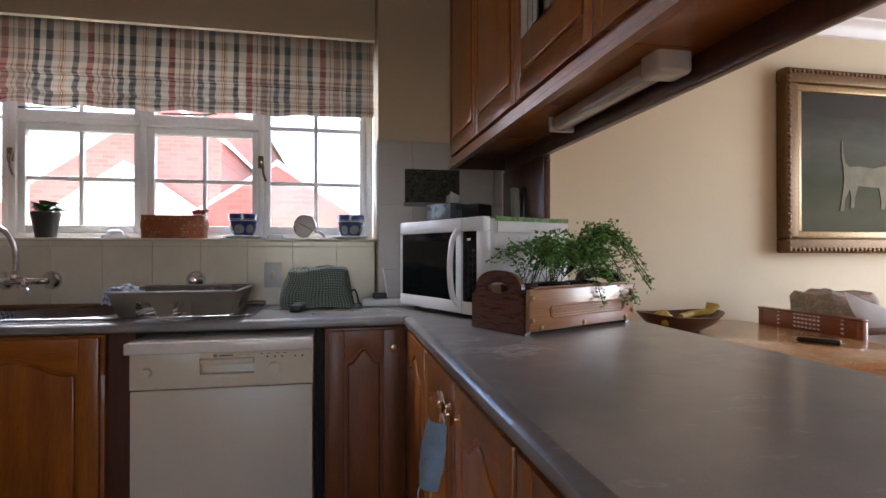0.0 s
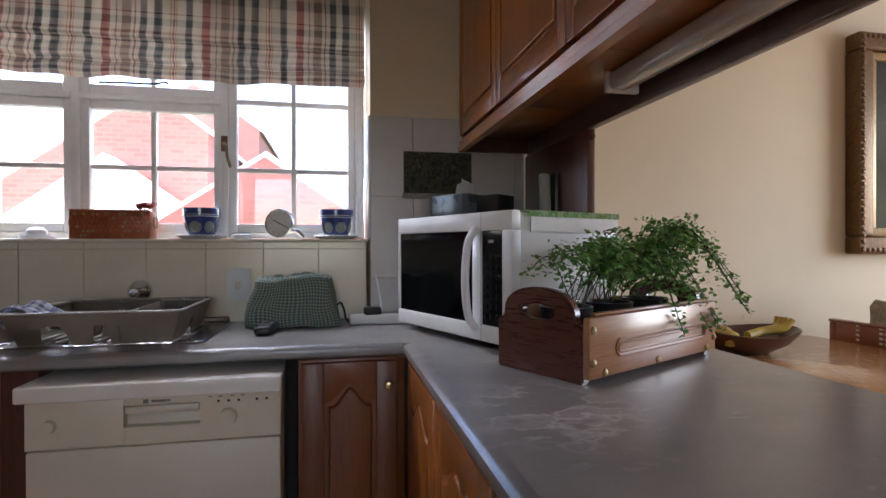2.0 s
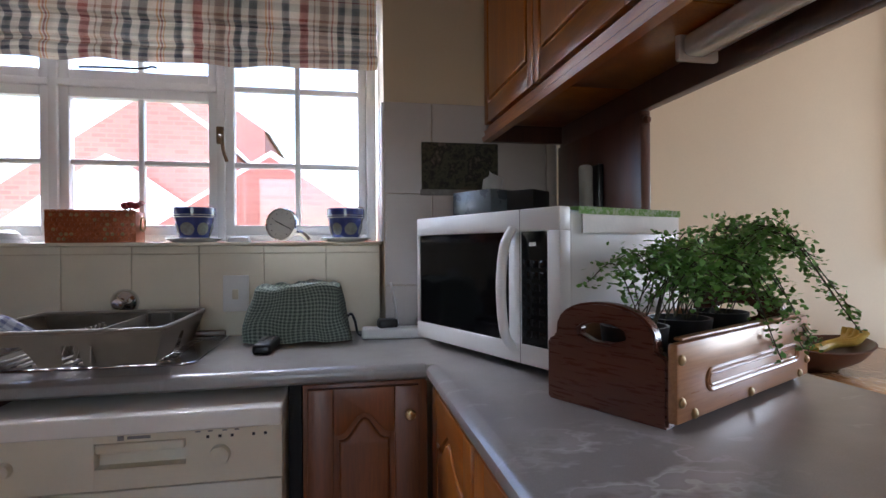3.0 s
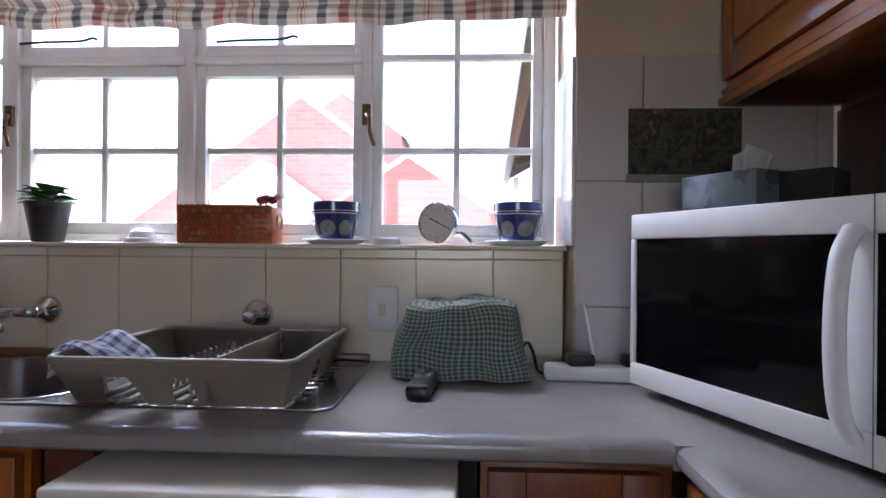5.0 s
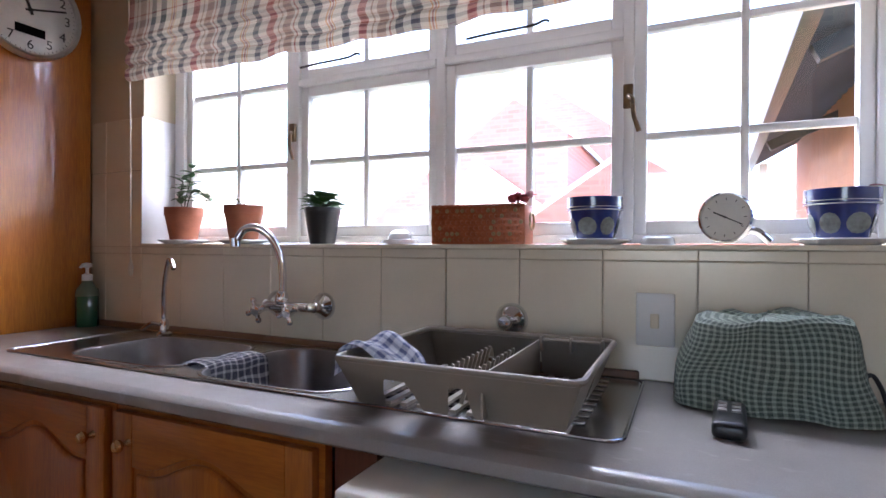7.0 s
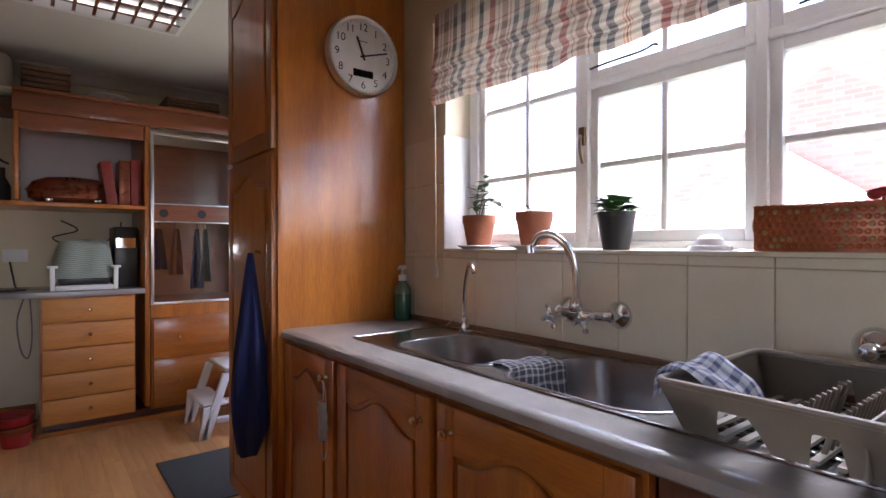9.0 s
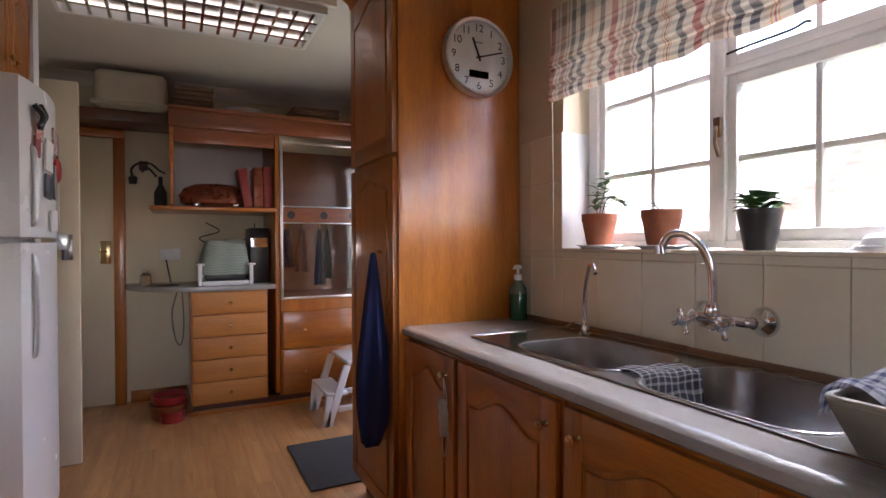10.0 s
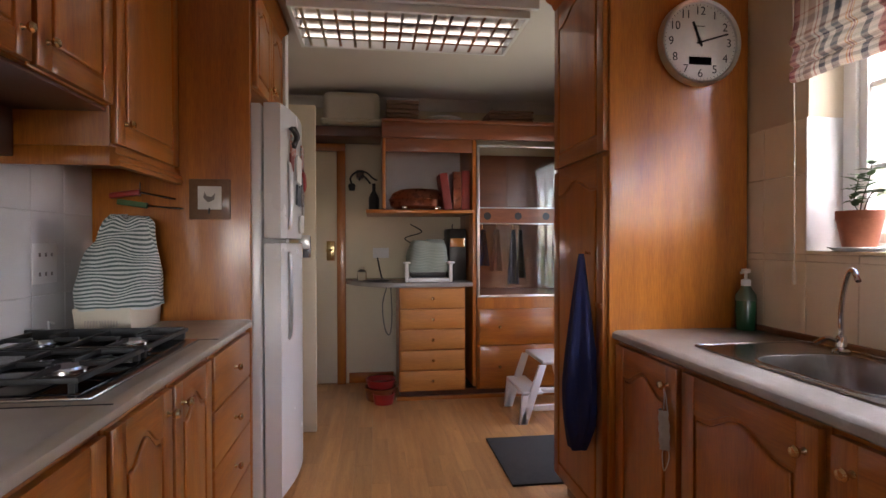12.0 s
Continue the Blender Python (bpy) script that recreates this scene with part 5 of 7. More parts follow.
def trough():
    t = thing("orange_trough", (-0.24, 3.15, SILL), "burnt-orange embossed metal trough with a small flower", "planter", world=False)
    w, d, h = 0.13, 0.04, 0.1
    for q in ((-w, -d, w, -d + 0.003), (-w, d - 0.003, w, d), (-w, -d, -w + 0.003, d), (w - 0.003, -d, w, d)):
        part("side", box(q[0], q[1], 0.0, q[2], q[3], h, 0.001), COPPER, t)
    part("base", box(-w + 0.003, -d + 0.003, 0, w - 0.003, d - 0.003, 0.004), COPPER, t)
    rnd = random.Random(2)
    for r in range(6):
        for k in range(17):
            x, z = -w + 0.01 + k * 0.0146 + (0.007 if r % 2 else 0), 0.012 + r * 0.0152
            if x > w - 0.008:
                continue
            bright = rnd.random() < 0.28
            m = lathe([(0, 0.0035), (0.004, 0.003), (0.0062, 0.0)], 7, (x, -d, z), pose(0, 0, 0, 90))
            part("stud", m, GILT_LIGHT if bright else COPPER, t, "worn bright stud" if bright else "")
    part("rim_scallops", tube([(-w + 0.26 * k / 60, -d, h + 0.003 * abs(math.sin(k * 0.8))) for k in range(61)], 0.003, 6), COPPER, t)
    for s in (-1, 1):
        part("ring_handle", tube([(s * (w + 0.008), 0.02 * math.cos(a), 0.06 + 0.022 * math.sin(a)) for a in [k * math.tau / 14 for k in range(16)]], 0.003, 6, True), GILT_LIGHT, t)
    part("soil", box(-w + 0.004, -d + 0.004, 0.06, w - 0.004, d - 0.004, 0.08), SOIL, t)
    fl = bmesh.new()
    for q in range(3):
        c = Vector((0.085 + 0.018 * q, -0.005 * q, h + 0.02 + 0.004 * (q % 2)))
        join(fl, lathe([(0, -0.013), (0.01, -0.009), (0.014, 0), (0.011, 0.008), (0.004, 0.012), (0, 0.011)], 10, tuple(c)))
        for k in range(9):
            a = k * 2.4
            join(fl, leaf_blade(c, (math.cos(a), math.sin(a), 0.6), (0, 0, 1), 0.022, 0.018, 0.4))
    part("flower", fl, RED_PETAL, t, "dusky red flower")
    pk = bmesh.new()
    for k in range(9):
        a = k * 2.4
        join(pk, leaf_blade((0.135, -0.01, h + 0.025), (math.cos(a), math.sin(a), 0.5), (0, 0, 1), 0.02, 0.017, 0.4))
    join(pk, lathe([(0, -0.01), (0.008, -0.007), (0.011, 0), (0.008, 0.007), (0, 0.009)], 10, (0.135, -0.01, h + 0.028)))
    part("bloom", pk, PINK_PETAL, t, "pale pink bloom")
    part("flower_stem", tube([(0.1, 0, 0.07), (0.1, 0, h + 0.02)], 0.003, 6), STEM, t)


trough()
single("white_dome_dish", lathe([(0, 0), (0.055, 0.0), (0.05, 0.012), (0.034, 0.014), (0.03, 0.03), (0.018, 0.04), (0, 0.042)], 24, (-0.485, 3.14, SILL)), CHINA, "small white domed dish on the sill", "dish")
single("white_dish", lathe([(0, 0), (0.038, 0.0), (0.034, 0.015), (0.025, 0.02), (0.02, 0.014), (0, 0.012)], 20, (0.2, 3.13, SILL)), CHINA, "small white dish on the sill", "dish")


def dial(name, at, r, depth, rim, label, cat, turn, digits, hour, minute, window=False, tilt=0):
    c = thing(name, at, label, cat, rz=turn, world=False)
    R = pose(0, 0, 0, 90 + tilt, 0, 0)
    part("case", turned(lathe([(0, 0), (r * 0.94, 0.0), (r, depth * 0.3), (r, depth * 0.8), (r * 0.97, depth), (r * 0.91, depth * 0.9), (r * 0.9, depth * 0.62), (0, depth * 0.6)], 48), R), rim, c, "rounded metal rim")
    face = part("face", turned(lathe([(r * 0.9, depth * 0.6), (r * 0.9, depth * 0.66), (0, depth * 0.66)], 40), R), PAPER, c, "white dial face")
    zf = depth * 0.68

    def flat(b):
        return turned(b, R @ pose(0, 0, zf))

    for k in range(12):
        a = radians(90 - 30 * (k + 1))
        if digits:
            cu = bpy.data.curves.new("numeral", "FONT")
            cu.body, cu.size, cu.align_x, cu.align_y, cu.extrude = str(k + 1), r * 0.27, "CENTER", "CENTER", 0.0004
            tmp = bpy.data.objects.new("numeral", cu)
            me = bpy.data.meshes.new_from_object(tmp)
            bpy.data.objects.remove(tmp)
            b = bmesh.new()
            b.from_mesh(me)
            bpy.data.meshes.remove(me)
            part("numeral", flat(turned(b, pose(r * 0.72 * math.cos(a), r * 0.72 * math.sin(a), 0.0006))), BLACK, face, smooth=False)
        else:
            part("tick", flat(turned(box(-r * 0.05, -r * 0.012, 0, r * 0.05, r * 0.012, 0.0008), pose(r * 0.72 * math.cos(a), r * 0.72 * math.sin(a), 0, 0, 0, math.degrees(a)))), BLACK, face)
    for k in range(60 if digits else 0):
        a = radians(6 * k)
        part("minute_mark", flat(turned(box(-r * 0.018, -r * 0.004, 0, r * 0.018, r * 0.004, 0.0006), pose(r * 0.86 * math.cos(a), r * 0.86 * math.sin(a), 0, 0, 0, math.degrees(a)))), BLACK, face)
    for ang, l, w in ((hour, 0.5, 0.028), (minute, 0.72, 0.02)):
        part("pointer", flat(turned(box(-r * 0.1, -r * w, 0.001, r * l, r * w, 0.0025), pose(0, 0, 0.002 * (l > 0.6), 0, 0, 90 - ang))), BLACK, c)
    part("hub", flat(lathe([(0.0, 0.006), (r * 0.045, 0.005), (r * 0.045, 0.0)], 12)), BLACK, c)
    if window:
        part("lcd", flat(box(-r * 0.28, -r * 0.52, 0, r * 0.28, -r * 0.34, 0.001)), BLACK_GLASS, face, "dark digital window")
        part("name_bar", flat(box(-r * 0.12, r * 0.36, 0, r * 0.12, r * 0.385, 0.0006)), PAPER_GREY, face)
    return c


dial("sill_dial", (0.345, 3.14, SILL + 0.058), 0.056, 0.03, CHROME, "round chrome dial thermometer standing on the sill", "thermometer", -24, False, 295, 115, tilt=-6)
part("stand", tube(curve([(0.37, 3.16, SILL + 0.03), (0.4, 3.16, SILL + 0.03), (0.425, 3.155, SILL + 0.006)], 6), 0.008, 8), CHROME, thing("dial_stand", (0.4, 3.16, SILL), "chrome prop behind the dial", "stand"))
dial("wall_clock", (-1.797, 2.862, 1.995), 0.164, 0.045, ALU, "round white wall clock with a silver rim", "clock", 90, True, -21, 73, window=True)

# ---- peninsula and dining side ----
def planter():
    a = math.degrees(math.atan2(2.225 - 1.99, 1.49 - 1.02))
    t = thing("planter_box", (1.02, 1.99, 0.9), "wooden planter trough with brass studs and dark end boards", "planter", rz=a, world=False)
    L, D = 0.525, 0.24

    def end(x):
        n = 14
        out = [(0, 0), (D, 0), (D, 0.11)] + [(D / 2 + D * 0.42 * math.cos(math.pi * k / n), 0.12 + 0.068 * math.sin(math.pi * k / n) ** 0.7) for k in range(n + 1)] + [(0, 0.11)]
        b = bmesh.new()
        o = [b.verts.new((0, y, z)) for y, z in out]
        m = len(o)
        hole = []
        for k in range(m):
            y, z = out[k]
            g = math.atan2((z - 0.135) * 2.2, y - D / 2)
            hole.append(b.verts.new((0, D / 2 + 0.048 * math.cos(g), 0.135 + 0.017 * math.sin(g))))
        fs = [b.faces.new((o[k], o[(k + 1) % m], hole[(k + 1) % m], hole[k])) for k in range(m)]
        r = bmesh.ops.extrude_face_region(b, geom=fs)
        bmesh.ops.translate(b, verts=[v for v in r["geom"] if isinstance(v, bmesh.types.BMVert)], vec=(0.024, 0, 0))
        bmesh.ops.recalc_face_normals(b, faces=b.faces)
        bmesh.ops.bevel(b, geom=[e for e in b.edges if e.calc_face_angle(0) > 0.9], offset=0.004, segments=2, affect="EDGES")
        return turned(b, pose(x, 0, 0))

    part("end_board", end(0.0), WOOD_MAHOG, t, "dark mahogany end board with a hand hole")
    part("end_board", end(L - 0.024), WOOD_MAHOG, t, "dark mahogany end board with a hand hole")
    front = part("side_board", box(0.0, -0.016, 0.012, L, 0.0, 0.135, 0.004), WOOD_BOX, t)
    part("side_board", box(0.024, D - 0.016, 0.012, L - 0.024, D - 0.002, 0.135, 0.004), WOOD_BOX, t)
    part("base", box(0.024, 0.0, 0.012, L - 0.024, D - 0.016, 0.026), WOOD_BOX, t)
    part("top_bead", box(0.024, -0.012, 0.136, L - 0.024, 0.004, 0.142, 0.003), WOOD_BOX, t)
    for g, r in ((0, 0.0035), (0.008, 0.002)):
        pts = rounded(0.09 + g, 0.05 + g, L - 0.06 - g, 0.084 - g, 0.017 - g)
        part("carved_bead", tube([(x, -0.017, z) for x, z in pts + pts[:2]], r, 6, True), WOOD_BOX, front)
    for x, z in ((0.012, 0.11), (0.012, 0.045), (0.05, 0.022), (0.25, 0.022), (L - 0.05, 0.022), (L - 0.012, 0.045), (L - 0.012, 0.11)):
        part("stud", lathe([(0.0085, 0), (0.008, 0.003), (0.004, 0.006), (0, 0.0065)], 12, (x, -0.016, z), pose(0, 0, 0, 90)), GILT_LIGHT, front, "brass stud")
    for x in (0.092, 0.25, 0.41):
        pt = thing("fern_pot", (0, 0, 0), "black plastic pot inside the planter", "plant pot", "fern pots", world=False)
        pt.matrix_basis = t.matrix_basis @ pose(x, 0.115, 0.027)
        part("pot", lathe([(0, 0), (0.045, 0), (0.06, 0.115), (0.055, 0.115), (0.052, 0.1), (0, 0.1)], 20), BLACK, pt)
        part("soil", lathe([(0.053, 0.1), (0.03, 0.105), (0, 0.106)], 14), SOIL, pt)
    # fern
    rnd = random.Random(11)
    f = thing("maidenhair_fern", (0, 0, 0), "lacy green maidenhair fern with arching fronds", "fern", world=False)
    f.matrix_basis = t.matrix_basis @ pose(0.265, 0.115, 0.14)
    st, verts, faces = bmesh.new(), [], []

    def leaflet(c, s):
        d = Vector((rnd.gauss(0, 1), rnd.gauss(0, 1), rnd.gauss(0, 0.7))).normalized()
        e = d.cross(Vector((rnd.gauss(0, 0.5), rnd.gauss(0, 0.5), 1))).normalized()
        k = len(verts)
        verts.extend([c, c + s * (0.5 * d + 0.42 * e), c + s * (0.95 * d + 0.3 * e), c + s * (0.95 * d - 0.3 * e), c + s * (0.5 * d - 0.42 * e)])
        faces.append((k, k + 1, k + 2, k + 3, k + 4))

    def frond(p0, tip, lift, n, spread, size):
        mid = (p0 + tip) / 2 + Vector((0, 0, lift))
        line = curve([p0, mid, tip], 10)
        join(st, tube(line, 0.0012, 5))
        for i in range(5, len(line)):
            u = i / len(line)
            for _ in range(n):
                o = Vector((rnd.uniform(-1, 1), rnd.uniform(-1, 1), rnd.uniform(-1, 0.7))) * spread * (0.35 + math.sin(math.pi * u) * 0.9)
                leaflet(line[i] + o, size * rnd.uniform(0.6, 1.2))

    for k in range(44):
        x0 = rnd.choice((-0.13, 0.0, 0.13)) + rnd.uniform(-0.03, 0.03)
        a = rnd.uniform(0, math.tau)
        reach = rnd.uniform(0.05, 0.2)
        p0 = Vector((x0, rnd.uniform(-0.03, 0.03), 0.0))
        frond(p0, p0 + Vector((reach * math.cos(a) * 1.1 + 0.05, reach * 0.75 * math.sin(a), rnd.uniform(0.05, 0.17))), rnd.uniform(0.04, 0.09), 4, 0.03, 0.0115)
    for tip, lift in (((0.21, -0.22, 0.0), 0.17), ((0.23, -0.2, 0.04), 0.16), ((0.2, -0.15, 0.14), 0.1), ((0.3, -0.12, 0.1), 0.12), ((0.06, -0.15, -0.06), 0.14), ((0.24, -0.15, -0.07), 0.15), ((0.42, 0.0, 0.06), 0.15), ((0.36, -0.05, 0.1), 0.12), ((0.32, 0.03, 0.14), 0.1), ((0.27, -0.13, -0.04), 0.12), ((0.2, -0.14, -0.06), 0.12), ((0.12, -0.13, 0.01), 0.1), ((-0.2, -0.06, 0.13), 0.05), ((-0.23, 0.0, 0.11), 0.06), ((-0.14, -0.1, 0.06), 0.07)):
        for _ in range(2):
            frond(Vector((0.05, 0, 0.02)), Vector(tip) + Vector((rnd.uniform(-0.02, 0.02),) * 3), lift, 6, 0.022, 0.0125)
    part("stem_mass", st, STEM, f)
    me = bpy.data.meshes.new("leaflets")
    me.from_pydata(verts, [], faces)
    me.materials.append(FERN)
    lf = new("foliage", me)
    lf.parent = f
    tagged(lf, "tiny fan-shaped green leaflets", kind="stuff")


planter()


def cupboard_lamp():
    l = thing("cupboard_lamp", (1.22, 1.92, 1.6), "white fluorescent lamp under the wall cupboards", "lamp")
    part("casing", box(1.19, 1.62, 1.56, 1.26, 2.18, 1.603, 0.01, 3), PLASTIC_W, l)
    part("diffuser", box(1.176, 1.652, 1.544, 1.228, 2.176, 1.59, 0.016, 4), MILK_GLASS, l, "milky plastic diffuser")
    part("end_cap", box(1.174, 1.575, 1.542, 1.262, 1.65, 1.603, 0.012, 3), PLASTIC_W, l)
    part("end_cap", box(1.174, 2.177, 1.542, 1.262, 2.192, 1.603, 0.005, 2), PLASTIC_W, l)


cupboard_lamp()
pic = thing("woodland_print", (0.93, 2.985, 1.36), "dark unframed woodland print on the tiles", "picture")
part("print", box(0.795, 2.9825, 1.375, 1.055, 2.9865, 1.53), PICTURE, pic)
part("margin", box(0.79, 2.984, 1.355, 1.06, 2.9875, 1.375), PAPER_GREY, pic)


PALE_OIL = surface("pale_oil_paint", (0.19, 0.18, 0.13), 0.7, vary=0.3, scale=12, Specular_IOR_Level=0.12)


def painting():
    p = thing("oil_painting", (3.75, 3.13, 1.135), "large dog painting in a carved gilt frame", "painting")
    x0, x1, z0, z1 = 2.955, 4.5, 1.135, 2.185
    for q in ((x0, z0, x1, z0 + 0.085), (x0, z1 - 0.085, x1, z1), (x0, z0 + 0.085, x0 + 0.085, z1 - 0.085), (x1 - 0.085, z0 + 0.085, x1, z1 - 0.085)):
        m = part("frame_rail", box(q[0], 3.065, q[1], q[2], 3.143, q[3], 0.012, 3), GILT, p)
    beads = bmesh.new()
    for z in (z0 + 0.02, z1 - 0.02):
        for k in range(52):
            join(beads, turned(lathe([(0, 0.011), (0.009, 0.008), (0.014, 0)], 6), pose(x0 + 0.02 + k * 0.03, 3.066, z, 90)))
    for x in (x0 + 0.02, x1 - 0.02):
        for k in range(34):
            join(beads, turned(lathe([(0, 0.011), (0.009, 0.008), (0.014, 0)], 6), pose(x, 3.066, z0 + 0.03 + k * 0.03, 90)))
    part("carving", beads, GILT, p, "carved gilt beading")
    for q in ((x0 + 0.085, z0 + 0.085, x1 - 0.085, z0 + 0.125), (x0 + 0.085, z1 - 0.125, x1 - 0.085, z1 - 0.085), (x0 + 0.085, z0 + 0.125, x0 + 0.122, z1 - 0.125), (x1 - 0.122, z0 + 0.125, x1 - 0.085, z1 - 0.125)):
        part("slip", box(q[0], 3.085, q[1], q[2], 3.142, q[3], 0.006), GILT_LIGHT, p, "light gilt inner slip")
    canvas = part("canvas", box(x0 + 0.122, 3.11, z0 + 0.125, x1 - 0.122, 3.14, z1 - 0.125), OIL, p, "dim oil landscape")
    # a plain pale four-legged shape with a raised tail
    body = [(3.36, 1.38), (3.39, 1.38), (3.395, 1.45), (3.43, 1.51), (3.44, 1.45), (3.43, 1.4), (3.46, 1.4), (3.465, 1.46), (3.49, 1.53), (3.56, 1.525), (3.64, 1.52), (3.655, 1.44), (3.65, 1.395), (3.68, 1.395), (3.69, 1.46), (3.7, 1.37), (3.735, 1.37), (3.735, 1.5), (3.78, 1.58), (3.82, 1.68), (3.9, 1.7), (3.915, 1.735), (3.85, 1.79), (3.78, 1.8), (3.74, 1.72), (3.69, 1.655), (3.6, 1.635), (3.5, 1.645), (3.425, 1.64), (3.4, 1.66), (3.385, 1.72), (3.38, 1.79), (3.372, 1.79), (3.372, 1.7), (3.385, 1.63), (3.39, 1.56), (3.38, 1.48)]
    part("pale_shape", turned(prism(body, 0.002), pose(0, 3.1065, 0)), PALE_OIL, canvas)


painting()


def table():
    t = thing("dining_table", (2.12, 2.55, 0), "honey-coloured wooden dining table with rounded corners", "table")
    out = rounded(1.62, 2.02, 2.66, 3.1, 0.12)
    b = turned(prism(out, 0.03, 0.006), Matrix(((1, 0, 0, 0), (0, 0, 1, 0), (0, 1, 0, 0.74), (0, 0, 0, 1))))
    bmesh.ops.recalc_face_normals(b, faces=b.faces)
    part("tabletop", b, WOOD_TABLE, t)
    part("apron", box(1.72, 2.12, 0.65, 2.56, 3.0, 0.738, 0.004), WOOD_TABLE, t)
    for x in (1.75, 2.53):
        for y in (2.15, 2.97):
            part("leg", lathe([(0.022, 0), (0.026, 0.2), (0.034, 0.55), (0.036, 0.65)], 14, (x, y, 0)), WOOD_TABLE, t)


table()


def fruit_bowl():
    b = thing("fruit_bowl", (2.13, 2.76, 0.77), "shallow dark wooden bowl holding bananas", "bowl", world=False)
    b.matrix_basis = pose(2.08, 2.78, 0.77)
    m = lathe([(0, 0), (0.09, 0.0), (0.17, 0.035), (0.21, 0.075), (0.202, 0.078), (0.16, 0.045), (0.08, 0.016), (0, 0.014)], 28)
    bmesh.ops.scale(m, verts=m.verts, vec=(1, 0.75, 1))
    for v in m.verts:
        v.co.z += 0.02 * (abs(v.co.x) / 0.21) ** 2 * (v.co.z > 0.03)
    part("bowl", m, WOOD_DARK, b)
    fr = thing("banana_bunch", (2.15, 2.76, 0.8), "few ripening bananas in the bowl", "fruit", world=False)
    for k in range(4):
        a = -0.5 + 0.33 * k
        pts = [(0.0 + 0.04 * k - 0.05, 0.02 * k - 0.03, 0.06), (0.03 + 0.03 * k, 0.04 * a, 0.075), (0.09 + 0.02 * k, 0.09 * a, 0.085), (0.13 + 0.01 * k, 0.1 * a, 0.115)]
        part("banana", tube(curve([(x - 0.05, y, z - 0.02) for x, y, z in pts], 6), 0.017, 10, taper=0.012), BANANA, fr)
    for k, (x, y) in enumerate(((1.97, 2.77), (2.02, 2.82), (1.96, 2.71))):
        single("fruit", lathe([(0, -0.03), (0.02, -0.024), (0.034, 0), (0.028, 0.02), (0.01, 0.03), (0, 0.026)], 16, (x, y, 0.835)), BANANA, "yellow-brown fruit in the bowl", "fruit", "fruit in the bowl")


fruit_bowl()
single("table_remote", turned(box(-0.02, -0.075, 0, 0.02, 0.075, 0.02, 0.008, 3), pose(2.42, 2.36, 0.771, 0, 0, 35)), BLACK, "small black remote lying on the table", "remote")


def chair():
    c = thing("cane_chair", (2.9, 2.7, 0), "reddish wooden chair with a cane back panel", "chair")
    part("back_panel", box(2.7, 2.42, 0.73, 2.725, 2.99, 0.84, 0.006), WOOD_RED, c)
    part("top_rail", box(2.695, 2.41, 0.84, 2.73, 2.99, 0.853, 0.005), WOOD_RED, c)
    for y in (2.42, 2.965):
        part("back_post", box(2.698, y - 0.01, 0.0, 2.727, y + 0.02, 0.84, 0.004), WOOD_RED, c)
    part("seat", box(2.728, 2.42, 0.43, 3.2, 2.98, 0.47, 0.01), WOOD_RED, c)
    for y in (2.44, 2.96):
        part("leg", box(3.15, y - 0.016, 0, 3.18, y + 0.016, 0.43, 0.004), WOOD_RED, c)
        part("arm", box(2.728, y - 0.016, 0.78, 3.18, y + 0.016, 0.81, 0.008), WOOD_DARK, c)
    for r in range(4):
        for k in range(7):
            y, z = 2.62 + k * 0.022, 0.775 + r * 0.02
            part("cane_hole", box(2.697, y, z, 2.703, y + 0.012, z + 0.009), LINEN, c)
    for y in (2.5, 2.85):
        for r in range(4):
            part("cane_hole", box(2.697, y, 0.775 + r * 0.02, 2.703, y + 0.012, 0.784 + r * 0.02), LINEN, c)
    cu = cover("floral_cushion", (2.93, 2.76, 0.471), 5, 0.32, 0.36, 0.47, FLORAL, "faded floral cushion propped on the chair", 0.8, 5.0, 0.02)
    cu["category"] = "cushion"
    wc = thing("white_cloth", (2.9, 2.5, 0.47), "white cloth hung over the chair", "cloth")
    part("cloth", sheet(lambda u, v: wavy((2.76 + 0.2 * u + 0.1 * v, 2.55 - 0.24 * v * (0.3 + u), 0.95 - 0.3 * v - 0.06 * u), 9, 0.02), 14, 14, 0.3, 0.4, 0.004), LINEN, wc)


chair()

